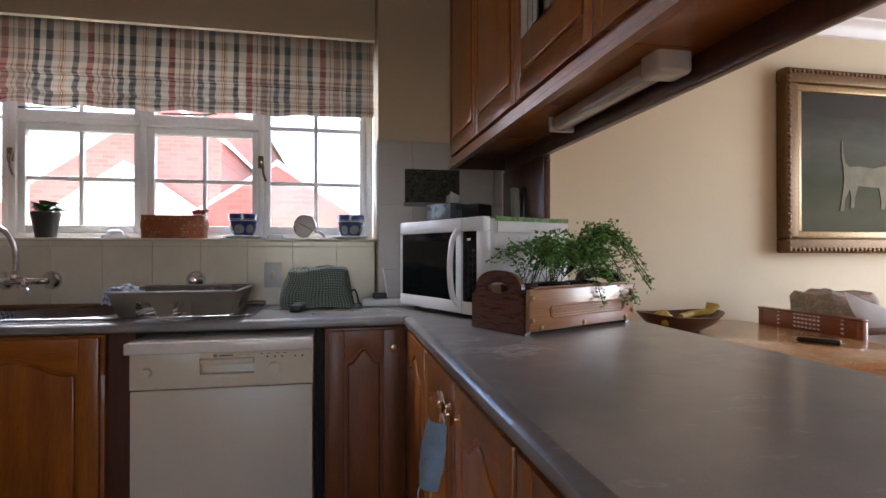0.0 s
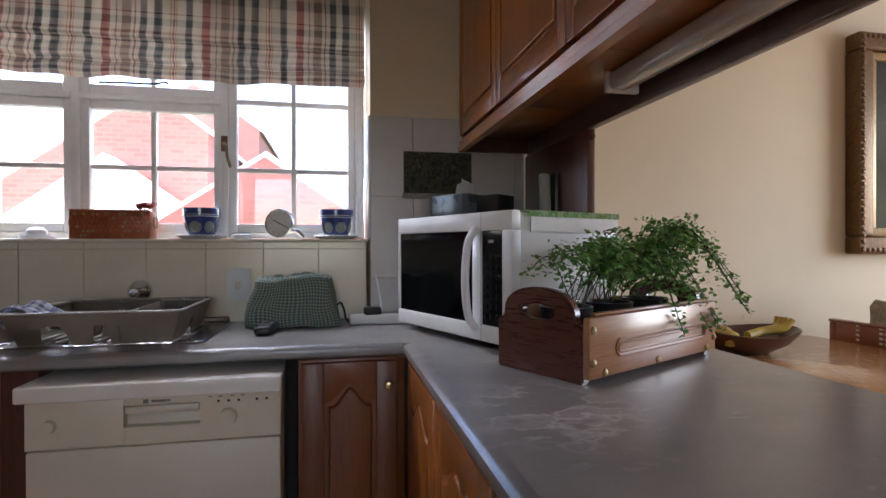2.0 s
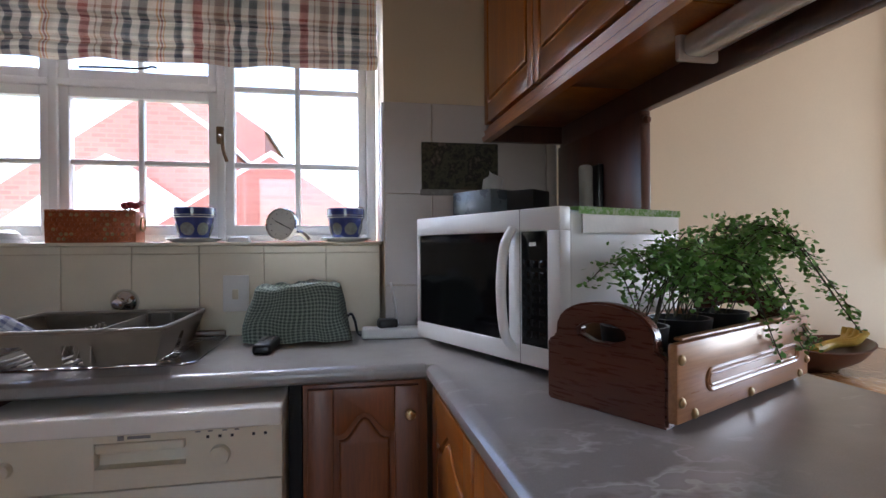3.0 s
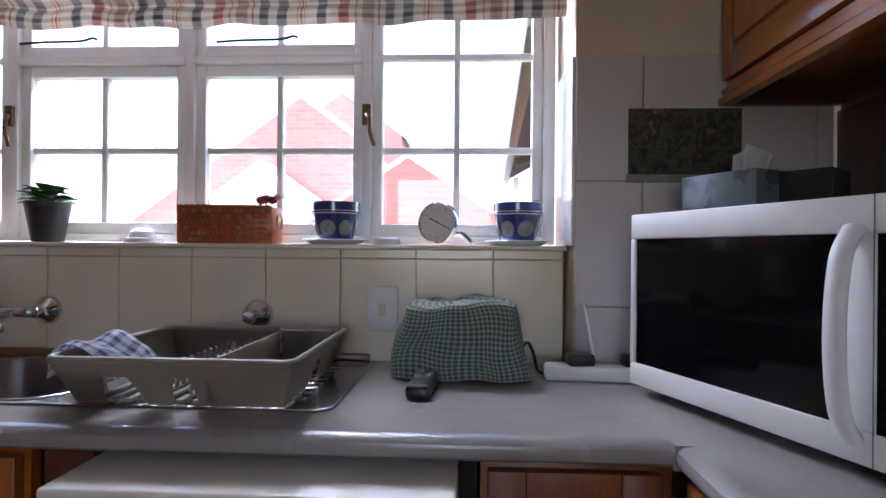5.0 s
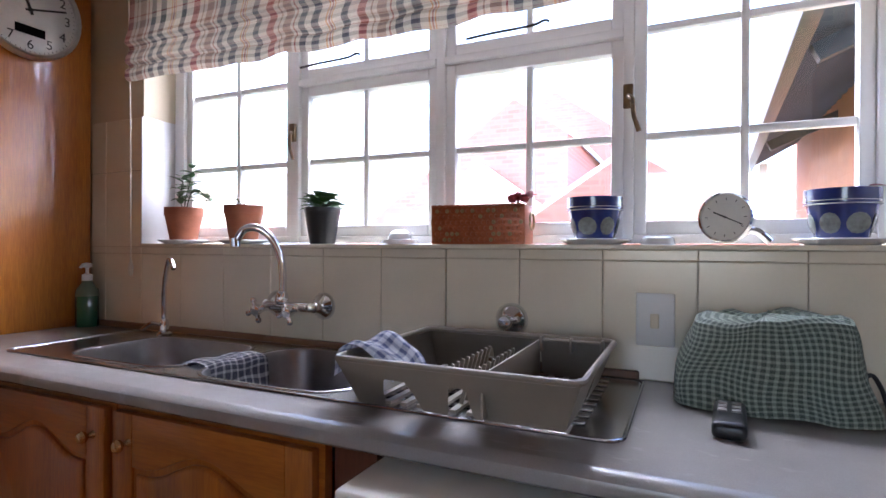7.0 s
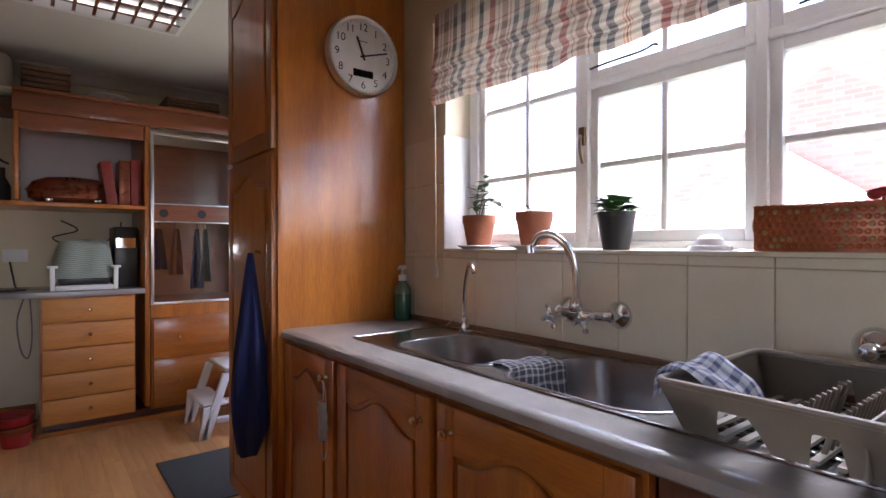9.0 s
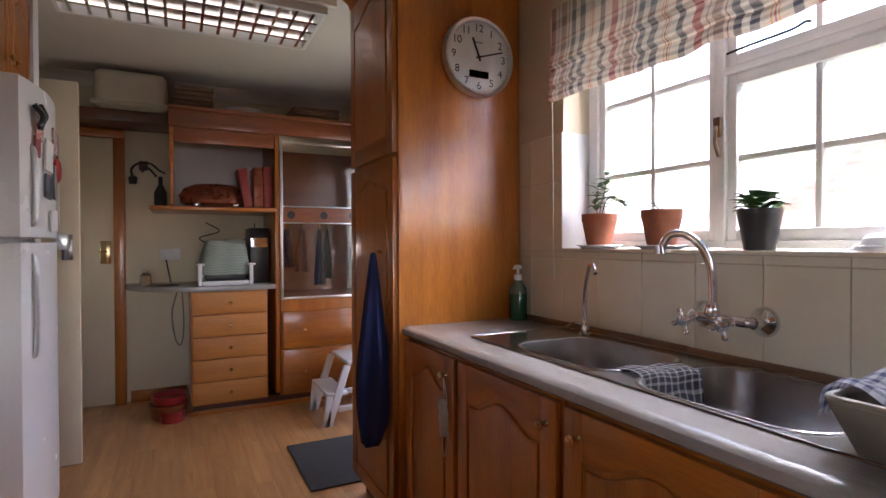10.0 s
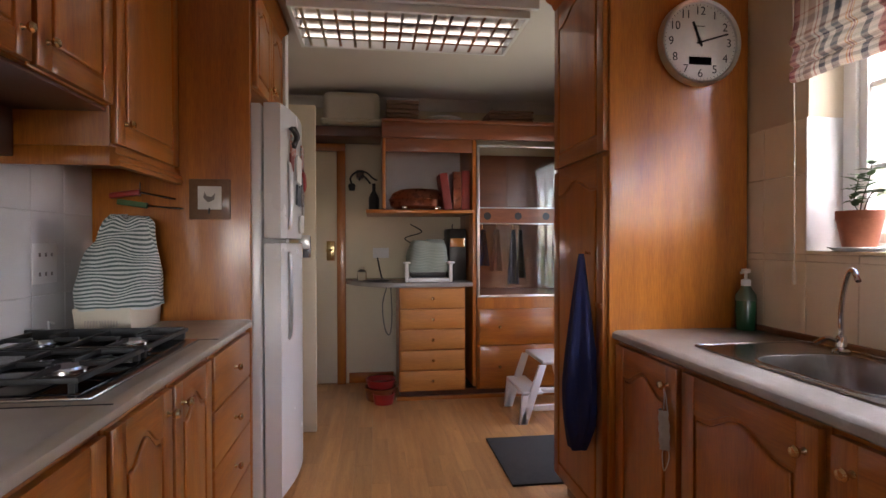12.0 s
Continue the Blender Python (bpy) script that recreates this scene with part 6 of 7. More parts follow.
# ---- hob side ----
def hob():
    h = thing("gas_hob", (-1.45, 0.75, 0.9), "four-burner gas hob with black iron grates", "hob")
    x0, x1, y0, y1 = -1.79, -1.09, 0.5, 1.035
    part("plate", box(x0, y0, 0.9, x1, y1, 0.909, 0.004), STEEL, h, "stainless steel hob plate")
    part("glass_top", box(x0 + 0.04, y0 + 0.02, 0.909, x1 - 0.02, y1 - 0.03, 0.913, 0.002), BLACK_GLASS, h)
    for x in (-1.62, -1.27):
        for y, r in ((0.64, 0.035), (0.89, 0.048)):
            bn = part("burner", lathe([(0, 0), (r * 1.25, 0), (r * 1.3, 0.006), (r, 0.012), (r, 0.02), (0, 0.02)], 24, (x, y, 0.913)), STEEL, h)
            part("burner_cap", lathe([(0, 0.008), (r * 0.9, 0.008), (r * 0.86, 0.014), (0, 0.016)], 20, (x, y, 0.925)), ALU, bn)
    for x in (-1.62, -1.27):
        b = bmesh.new()
        for y in (0.53, 0.765, 0.995):
            box(x - 0.165, y - 0.006, 0.935, x + 0.165, y + 0.006, 0.948, 0.002, bm=b)
        for xx in (x - 0.16, x + 0.16):
            box(xx - 0.006, 0.53, 0.935, xx + 0.006, 0.995, 0.948, 0.002, bm=b)
        for y in (0.64, 0.89):
            for dx, dy in ((1, 0), (-1, 0)):
                box(min(x + dx * 0.03, x + dx * 0.16), y - 0.005, 0.937, max(x + dx * 0.03, x + dx * 0.16), y + 0.005, 0.95, 0.002, bm=b)
            box(x - 0.005, y - 0.11, 0.937, x + 0.005, y - 0.03, 0.95, 0.002, bm=b)
            box(x - 0.005, y + 0.03, 0.937, x + 0.005, y + 0.1, 0.95, 0.002, bm=b)
        for dx in (-0.155, 0.155):
            for y in (0.54, 0.985):
                box(x + dx - 0.007, y - 0.007, 0.913, x + dx + 0.007, y + 0.007, 0.94, bm=b)
        part("pan_support", b, BLACK_IRON, h, "black iron pan support")
    for k in range(4):
        part("control_knob", lathe([(0, 0), (0.016, 0), (0.014, 0.022), (0, 0.024)], 14, (-1.765, 0.58 + 0.095 * k, 0.91)), BLACK, h)
    part("flame_guard", box(-1.755, 0.51, 0.913, -1.747, 1.0, 0.955, 0.002), BLACK_IRON, h)


hob()
mx = thing("food_mixer", (-2.12, 0.635, 0.9), "cream food mixer base under a cloth", "mixer", rz=0, world=False)
mb = turned(prism([(-0.13, 0), (0.13, 0), (0.15, 0.095), (-0.15, 0.095)], 0.2, 0.006), pose(0, -0.1, 0.0))
part("base", mb, PLASTIC_C, mx)
for k in range(12):
    part("vent", box(0.1405 + 0.0, -0.06 + k * 0.01, 0.02, 0.1435, -0.055 + k * 0.01, 0.05), GROUT, mx)
cover("mixer_cover", (-2.12, 0.635, 0.985), 8, 0.29, 0.27, 0.35, STRIPED, "green and white striped cover over a food mixer", 0.45, 9.0, 0.02, lean=(0.0, 0.04))
single("mains_lead", tube(curve([(-1.98, 0.6, 0.905), (-1.9, 0.52, 0.91), (-1.95, 0.47, 0.95), (-2.0, 0.46, 0.94)], 8), 0.004, 8), PLASTIC_W, "white mains lead on the worktop", "lead")
so = thing("double_socket", (-1.97, 0.45, 1.1), "white double wall socket", "socket")
part("plate", box(-2.045, 0.4405, 1.09, -1.9, 0.449, 1.235, 0.003), PLASTIC_W, so)
for z in (1.125, 1.195):
    for x in (-2.01, -1.975, -1.94):
        part("pin_hole", box(x - 0.005, 0.4485, z - 0.008, x + 0.005, 0.4505, z + 0.006), PAPER_GREY, so)
pq = thing("rooster_plaque", (-2.3, 0.925, 1.34), "small framed tile picture on the wooden panel", "picture")
part("frame", box(-2.304, 0.84, 1.338, -2.29, 1.01, 1.512, 0.003), WOOD_STRIP, pq)
part("tile", box(-2.29, 0.877, 1.38, -2.286, 0.975, 1.48, 0.001), PAPER, pq)
part("motif", turned(prism([(0, 0.02), (0.02, 0.0), (0.045, 0.012), (0.05, 0.04), (0.035, 0.024), (0.015, 0.028), (0.006, 0.045)], 0.0015), pose(-2.284, 0.9, 1.41, 0, 0, 90)), PAPER_GREY, pq)
part("hook", tube([(-2.286, 0.925, 1.385), (-2.28, 0.925, 1.36)], 0.004, 6), BLACK, pq)
for y, z, a, m in ((0.6, 1.44, 8, RED_WARE), (0.63, 1.4, -8, LEAF_PALE)):
    u = thing("hanging_utensil", (-2.25, y, z), "plastic-handled utensil hanging under the cupboard", "utensil", "hanging utensils", world=True)
    part("handle", turned(box(-0.01, -0.06, -0.012, 0.01, 0.06, 0.012, 0.005), pose(-2.25, y, z, a, 0, 0)), m, u)
    part("blade", tube([(-2.25, y + 0.06, z + (0.008 if a > 0 else -0.008)), (-2.25, y + 0.2, z - 0.02)], 0.004, 6), STEEL, u)
part("hanger", tube([(-2.25, 0.66, 1.43), (-2.25, 0.66, 1.49)], 0.003, 6), STEEL, u)


def towel():
    def place(u, v):
        w = 0.02 + 0.1 * min(1, v * 1.5) ** 0.8 if v < 0.78 else 0.12 * (1 - ((v - 0.78) / 0.22) ** 1.5 * (0.15 + 0.75 * abs(u - 0.5) * 2))
        a = math.tau * u
        fold = 1 + 0.25 * math.sin(5 * a + v * 2) * min(1, v * 2)
        return (-1.9 + 0.6 * w * math.cos(a) * fold, 2.445 + 0.5 * w * math.sin(a) * fold - 0.008 * v, 1.19 - 0.78 * v)
    t = thing("hand_towel", (-1.925, 2.46, 0.4), "navy blue towel hung from the larder door", "towel")
    part("cloth", sheet(place, 48, 40, 0.6, 0.78, 0), NAVY, t)
    part("hook", tube([(-1.925, 2.494, 1.19), (-1.925, 2.47, 1.195)], 0.006, 8), BRASS, t)


towel()


def mask(at, rz, mat, label, w=0.09, h=0.16, tilt=10):
    m = thing("face_mask", at, label, "mask", "hanging masks", rz=rz, world=False)
    part("cloth", turned(sheet(lambda u, v: (w * (u - 0.5) * (0.75 + 0.25 * math.sin(v * 3)), -0.01 - 0.02 * math.sin(math.pi * u) + 0.0015 * math.sin(v * 22), -0.07 - h * v), 10, 14, w, h, 0.003), pose(0, 0, 0, 0, tilt, 0)), mat, m)
    part("ear_loop", tube(curve([(-0.01, -0.004, -0.075), (-0.004, -0.006, -0.03), (0.0, -0.012, 0.0), (0.005, -0.006, -0.03), (0.012, -0.004, -0.075)], 6), 0.0018, 6), MASK_WHITE, m)
    part("ear_loop", turned(tube(curve([(-0.02, -0.004, -0.065 - h), (-0.03, -0.006, -0.1 - h), (-0.012, -0.012, -0.14 - h), (0.008, -0.006, -0.1 - h), (0.004, -0.004, -0.065 - h)], 6), 0.0018, 6), pose(0, 0, 0, 0, tilt, 0)), MASK_WHITE, m)


mask((0.735, 1.77, 0.815), -50, MASK_BLUE, "pale blue face mask hung on a cupboard knob", 0.075, 0.17)
mask((-1.428, 2.533, 0.785), 0, MASK_WHITE, "white face mask hung on a cupboard knob", 0.05, 0.12, -4)


# ---- ceiling light ----
def ceiling_lamp():
    l = thing("louvre_light", (-2.9, 1.83, 2.415), "square fluorescent ceiling light with a mirror louvre", "ceiling light")
    x0, x1, y0, y1, z = -3.18, -2.61, 1.2, 2.45, 2.415
    for q in ((x0, y0, x1, y0 + 0.02), (x0, y1 - 0.02, x1, y1), (x0, y0 + 0.02, x0 + 0.02, y1 - 0.02), (x1 - 0.02, y0 + 0.02, x1, y1 - 0.02)):
        part("side", box(q[0], q[1], z, q[2], q[3], CEIL), PAINT_WHITE, l)
    part("reflector", box(x0 + 0.02, y0 + 0.02, CEIL - 0.02, x1 - 0.02, y1 - 0.02, CEIL - 0.01), ALU, l)
    for k in range(3):
        x = x0 + 0.02 + (x1 - x0 - 0.04) * (k + 1) / 4
        part("louvre_rail", turned(prism([(-0.012, 0), (0.012, 0), (0.003, 0.05), (-0.003, 0.05)], y1 - y0 - 0.04), pose(x, y0 + 0.02, z + 0.002) @ pose(0, 0, 0)), MIRROR, l)
    for k in range(14):
        y = y0 + 0.02 + (y1 - y0 - 0.04) * (k + 0.5) / 14
        part("louvre_blade", turned(prism([(-0.008, 0), (0.008, 0), (0.002, 0.045), (-0.002, 0.045)], x1 - x0 - 0.042), pose(x0 + 0.021, y, z + 0.004, 0, 0, -90)), MIRROR, l)
    for k in range(4):
        x = x0 + 0.02 + (x1 - x0 - 0.04) * (k + 0.5) / 4
        part("tube", tube([(x, y0 + 0.03, z + 0.058), (x, y1 - 0.03, z + 0.058)], 0.006, 10), TUBE_GLOW, l, "unlit fluorescent tube given a faint glow")
    part("canopy", box(x1, y0 - 0.02, CEIL - 0.045, x1 + 0.03, y1 + 0.04, CEIL), PAINT_WHITE, l)


# the light is off: this glow replaces window light mirrored in the louvre
TUBE_GLOW = surface("faintly_glowing_unlit_tube", (0.8, 0.8, 0.78), 0.3, vary=0.03, bump=0)
TUBE_GLOW.node_tree.nodes["Principled BSDF"].inputs["Emission Color"].default_value = (1, 0.93, 0.82, 1)
TUBE_GLOW.node_tree.nodes["Principled BSDF"].inputs["Emission Strength"].default_value = 0.1
ceiling_lamp()


# ---- back kitchen ----
def back_unit():
    X = -4.0
    u = thing("dresser_unit", (-4.3, 2.4, 0), "wooden dresser wall with open shelf and fascia", "dresser")
    part("fascia", box(X - 0.02, 1.69, 2.045, X + 0.01, 3.28, 2.165, 0.004), WOOD_RED, u)
    part("top_board", box(-4.6, 1.69, 2.165, X + 0.03, 3.28, 2.19, 0.003), WOOD_RED, u)
    part("high_shelf", box(-4.61, 0.5, 2.1, -4.25, 1.688, 2.18, 0.004), WOOD_DARK, u)
    part("shelf_cheek", box(-4.6, 1.695, 1.5, X, 1.72, 2.044, 0.003), WOOD_Y, u)
    part("shelf_valance", box(X - 0.016, 1.721, 1.94, X - 0.004, 2.395, 2.044, 0.002), WOOD_RED, u)
    part("shelf_board", box(-4.6, 1.57, 1.465, X + 0.005, 2.41, 1.492, 0.003), WOOD_Y, u)
    part("shelf_back", box(-4.615, 1.721, 1.493, -4.6, 2.395, 2.044), PAINT_WHITE, u)
    part("divider", box(-4.6, 2.4, 0.1, X, 2.43, 2.044, 0.003), WOOD, u)
    part("plinth", box(-4.55, 1.83, 0.0, X - 0.04, 3.28, 0.075), WOOD_DARK, u)
    part("plinth_edge", box(X - 0.04, 1.8, 0.0, X - 0.01, 3.28, 0.03, 0.003), WOOD_Y, u)
    ds = thing("drawer_unit", (X, 1.82, 0), "chest of five varnished wooden drawers", "drawers", rz=90, world=False)
    part("body", box(0, 0, 0.075, 0.52, 0.56, 0.885), WOOD, ds)
    for k in range(5):
        drawer(ds, 0.01, 0.085 + k * 0.16, 0.5, 0.152, LIGHT_WOOD)
    lo = thing("wide_drawers", (X, 2.435, 0), "two wide wooden drawers under the glazed cabinet", "drawers", rz=90, world=False)
    part("body", box(0, 0, 0.075, 0.84, 0.56, 0.8), WOOD, lo)
    drawer(lo, 0.012, 0.09, 0.81, 0.33, WOOD_X, 2)
    drawer(lo, 0.012, 0.43, 0.81, 0.28, WOOD_X, 2)
    # curved grey desk top
    out = [(-4.61, 1.38)] + [(-4.61 + 0.63 * math.sin(math.pi / 2 * k / 12), 1.38 + 0.45 * (1 - math.cos(math.pi / 2 * k / 12))) for k in range(1, 13)] + [(X + 0.02, 2.398), (-4.61, 2.398)]
    b = turned(prism(out, 0.035, 0.004), Matrix(((1, 0, 0, 0), (0, 0, 1, 0), (0, 1, 0, 0.888), (0, 0, 0, 1))))
    bmesh.ops.recalc_face_normals(b, faces=b.faces)
    single("curved_desk", b, COUNTER, "grey laminate desk top with a curved end", "desk")
    # glazed cabinet
    g = thing("glazed_cabinet", (X, 2.44, 0.8), "metal-framed cabinet with sliding glass doors", "cabinet")
    part("back", box(-4.6, 2.445, 0.81, -4.585, 3.27, 2.02), WOOD_RED, g)
    part("cabinet_floor", box(-4.585, 2.445, 0.805, X - 0.02, 3.27, 0.82), WOOD_RED, g)
    for q in ((2.435, 0.802, 2.455, 2.005), (3.26, 0.802, 3.28, 2.005), (2.455, 0.802, 3.26, 0.82), (2.455, 1.987, 3.26, 2.005), (2.455, 1.38, 3.26, 1.388), (2.455, 1.505, 3.26, 1.513)):
        part("metal_frame", box(X - 0.01, q[0], q[1], X + 0.012, q[2], q[3], 0.002), ALU, g)
    part("middle_band", box(X - 0.02, 2.456, 1.389, X - 0.008, 3.259, 1.504), WOOD_RED, g)
    for y in (2.52, 2.77, 3.0):
        part("finger_hole", lathe([(0.028, 0), (0.03, 0.004), (0.02, 0.004), (0.0, 0.003)], 16, (X - 0.008, y, 1.445), pose(0, 0, 0, 0, 90, 0)), BLACK, g)
    for z0, z1 in ((0.821, 1.379), (1.514, 1.986)):
        pane = part("glass_door", box(X - 0.005, 2.456, z0, X - 0.001, 3.259, z1), GLASS, g)
        pane.visible_shadow = False
    part("shelf", box(-4.58, 2.46, 1.435, X - 0.03, 3.26, 1.45), WOOD_RED, g)
    for y, m, l in ((2.52, NAVY, 0.3), (2.64, CLOTH_PINK, 0.34), (2.78, NAVY, 0.45), (2.84, BLACK, 0.4)):
        it = thing("hanging_cloth", (-4.2, y, 0.9), "dark cloth hanging on a hook in the cabinet", "cloth", "cabinet cloths")
        part("cloth", sheet(lambda a, v: (-4.2 + 0.03 * math.sin(a * 9 + y * 7), y + (0.03 + 0.09 * v) * (a - 0.5) * (1.1 - 0.2 * v), 1.34 - l * v), 16, 12, 0.1, l, 0.006), m, it)
        part("hook", tube([(-4.2, y, 1.34), (-4.2, y, 1.385)], 0.005, 6), BRASS, it)


LIGHT_WOOD = wood("drawer_front_wood", (0.36, 0.125, 0.02), (0.52, 0.21, 0.04), 0, 0.5, coat=0.1, gloss=0.3)
CLOTH_PINK = surface("faded_red_cloth", (0.22, 0.07, 0.05), 0.9, vary=0.4, scale=15, bump=0.3)
back_unit()


def ham_pot(x, y, z):
    t = thing("copper_roaster", (x, y, z), "oval copper-brown casserole with a domed lid", "casserole")
    b = lathe([(0, 0.01), (0.12, 0.01), (0.145, 0.03), (0.15, 0.07), (0.155, 0.075), (0.15, 0.08), (0.13, 0.12), (0.09, 0.145), (0, 0.155)], 30)
    bmesh.ops.scale(b, verts=b.verts, vec=(0.9, 1.65, 1.2))
    part("body", turned(b, pose(x, y, z)), COPPERPOT, t)
    for dy in (-0.13, 0.13):
        part("catch", box(x + 0.122, y + dy - 0.02, z + 0.01, x + 0.14, y + dy + 0.02, z + 0.028, 0.003), CHROME, t)


ham_pot(-4.2, 2.0, 1.493)
for k, (h, a) in enumerate(((0.29, 8), (0.3, 4), (0.31, -3))):
    single("red_binder", turned(box(-0.11, -0.032, 0, 0.11, 0.032, h, 0.003), pose(-4.15, 2.215 + 0.07 * k, 1.497, a if k == 0 else 0, 0, 0)), RED_BINDER if k != 1 else COPPERPOT, "dark red ring binder on the shelf", "binder", "red binders")
# things on top
cs = thing("enamel_trunk", (-4.4, 1.43, 2.181), "large off-white plastic tub with rounded corners", "tub")
part("tub", box(-4.58, 1.225, 2.181, -4.22, 1.685, 2.46, 0.06, 5), OFFWHITE, cs)
part("rim", box(-4.59, 1.21, 2.2, -4.205, 1.7, 2.235, 0.016, 4), OFFWHITE, cs)
def basket(y0, y1, z0, z1, x0=-4.5, x1=-4.1):
    t = thing("wicker_basket", ((x0 + x1) / 2, (y0 + y1) / 2, z0), "brown wicker basket on top of the dresser", "basket", "wicker baskets")
    n = 5
    for k in range(n):
        a, b = z0 + (z1 - z0) * k / n, z0 + (z1 - z0) * (k + 0.86) / n
        g = 0.004 * (k % 2)
        part("wicker_band", box(x0 + g, y0 + g, a, x1 - g, y1 - g, b, 0.008), WICKER, t)
basket(1.73, 1.99, 2.191, 2.37)
basket(2.56, 2.93, 2.191, 2.31)
single("white_platter", lathe([(0, 0.0), (0.09, 0.0), (0.15, 0.05), (0.145, 0.055), (0.08, 0.012), (0, 0.012)], 28, (-4.2, 2.2, 2.191)), CHINA, "white china bowl on top of the dresser", "bowl")
# on the desk
cover("mixer_hood", (-4.22, 2.06, 1.0), 90, 0.34, 0.3, 0.25, STRIPED_PALE, "pale green striped cover over an appliance", 0.72, 4.0, 0.012)
st = thing("white_stand", (-4.2, 2.06, 0.923), "white plastic appliance stand with upright arms", "stand")
part("tray", box(-4.34, 1.9, 0.923, -4.05, 2.22, 0.955, 0.006), PLASTIC_W, st)
for y in (1.885, 2.235):
    part("arm", box(-4.1, y - 0.013, 0.923, -4.05, y + 0.013, 1.08, 0.005), PLASTIC_W, st)
    part("arm_tip", box(-4.1, y - 0.03, 1.068, -4.05, y + 0.03, 1.084, 0.004), PLASTIC_W, st)
part("base_machine", box(-4.33, 1.92, 0.956, -4.08, 2.2, 1.02, 0.01), BLACK, st)
cm = thing("coffee_machine", (-4.35, 2.31, 0.923), "black coffee machine with a chrome panel", "coffee machine")
part("body", box(-4.5, 2.24, 0.923, -4.2, 2.385, 1.35, 0.01), BLACK, cm)
part("panel", box(-4.2, 2.25, 1.2, -4.195, 2.37, 1.27), CHROME, cm)
gl = thing("glass_jar", (-4.35, 1.52, 0.923), "small clear glass jar on the desk", "jar")
part("jar", lathe([(0, 0), (0.035, 0), (0.04, 0.01), (0.04, 0.07), (0.02, 0.09), (0.02, 0.11), (0, 0.11)], 18, (-4.35, 1.53, 0.923)), GLASS, gl)
single("desk_cables", tube(curve([(-4.2, 1.55, 0.93), (-4.1, 1.65, 0.932), (-4.2, 1.75, 0.931), (-4.35, 1.7, 0.932), (-4.5, 1.68, 1.0), (-4.61, 1.66, 1.1)], 8), 0.006, 8), BLACK, "black cables coiled on the desk", "cable")
single("wall_cable", tube(curve([(-4.605, 1.95, 1.4), (-4.6, 2.05, 1.33), (-4.6, 1.9, 1.27), (-4.6, 2.1, 1.2), (-4.6, 2.3, 1.3), (-4.605, 2.33, 1.4)], 8), 0.005, 8), BLACK, "loose black cable on the back wall", "cable")
sk = thing("wall_socket", (-4.61, 1.68, 1.12), "white wall socket above the desk", "socket")
part("plate", box(-4.619, 1.62, 1.1, -4.61, 1.76, 1.19, 0.002), PLASTIC_W, sk)
part("plug", box(-4.61, 1.64, 1.12, -4.575, 1.68, 1.16, 0.006), PLASTIC_W, sk)
wl = thing("wall_hook", (-4.6, 1.5, 1.75), "dark ironwork bracket on the cream wall", "bracket")
part("scroll", tube(curve([(-4.58, 1.44, 1.74), (-4.57, 1.43, 1.8), (-4.57, 1.48, 1.85), (-4.57, 1.56, 1.85), (-4.57, 1.62, 1.8), (-4.57, 1.66, 1.78)], 8), 0.009, 8, taper=0.007), BLACK_IRON, wl)
part("scroll", tube(curve([(-4.57, 1.5, 1.78), (-4.57, 1.53, 1.82), (-4.57, 1.57, 1.79), (-4.57, 1.6, 1.75)], 8), 0.008, 8), BLACK_IRON, wl)
part("cup", lathe([(0, 0), (0.025, 0.0), (0.032, 0.045), (0.02, 0.06), (0, 0.06)], 14, (-4.57, 1.44, 1.69)), BLACK_IRON, wl)
part("plate", box(-4.619, 1.48, 1.8, -4.575, 1.54, 1.87, 0.005), WOOD_DARK, wl)
part("dark_bottle", lathe([(0, 0), (0.045, 0), (0.045, 0.12), (0.015, 0.18), (0.015, 0.24), (0, 0.24)], 14, (-4.4, 1.63, 1.493)), BLACK, thing("dark_bottle", (-4.4, 1.63, 1.493), "dark glass bottle on the shelf end", "bottle"))
# door in the end wall
d2 = thing("door_2", (-4.61, 0.95, 0), "cream flush door in a varnished wooden frame", "door", kind="structure")
part("leaf", box(-4.6185, 0.55, 0.005, -4.6, 1.31, 2.03, 0.003), PAINT_CREAM, d2)
part("jamb", box(-4.6185, 1.31, 0, -4.565, 1.385, 2.03, 0.004), WOOD, d2)
part("head", box(-4.6185, 0.5, 2.03, -4.565, 1.385, 2.095, 0.004), WOOD_Y, d2)
part("lock_plate", box(-4.6, 1.22, 1.08, -4.592, 1.29, 1.25, 0.003), BRASS, d2, "brass lock plate")
part("door_handle", tube(curve([(-4.592, 1.26, 1.17), (-4.555, 1.26, 1.17), (-4.55, 1.22, 1.17)], 6), 0.009, 8), BRASS, d2)
# glazed door beyond the larder
gd = thing("door_3", (-3.05, 3.34, 0), "white glazed back door", "door", kind="structure")
for q in ((-3.49, 0.0, -3.4, 2.04), (-2.7, 0.0, -2.61, 2.04), (-3.4, 0.0, -2.7, 0.4), (-3.4, 1.95, -2.7, 2.04)):
    part("rail", box(q[0], 3.335, q[1], q[2], 3.375, q[3], 0.003), PAINT_WHITE, gd)
for z in (0.78, 1.17, 1.56):
    part("glazing_bar", box(-3.4, 3.343, z - 0.011, -2.7, 3.367, z + 0.011), PAINT_WHITE, gd)
for x in (-3.17, -2.93):
    part("glazing_bar", box(x - 0.012, 3.34, 0.4, x + 0.012, 3.37, 1.95), PAINT_WHITE, gd)


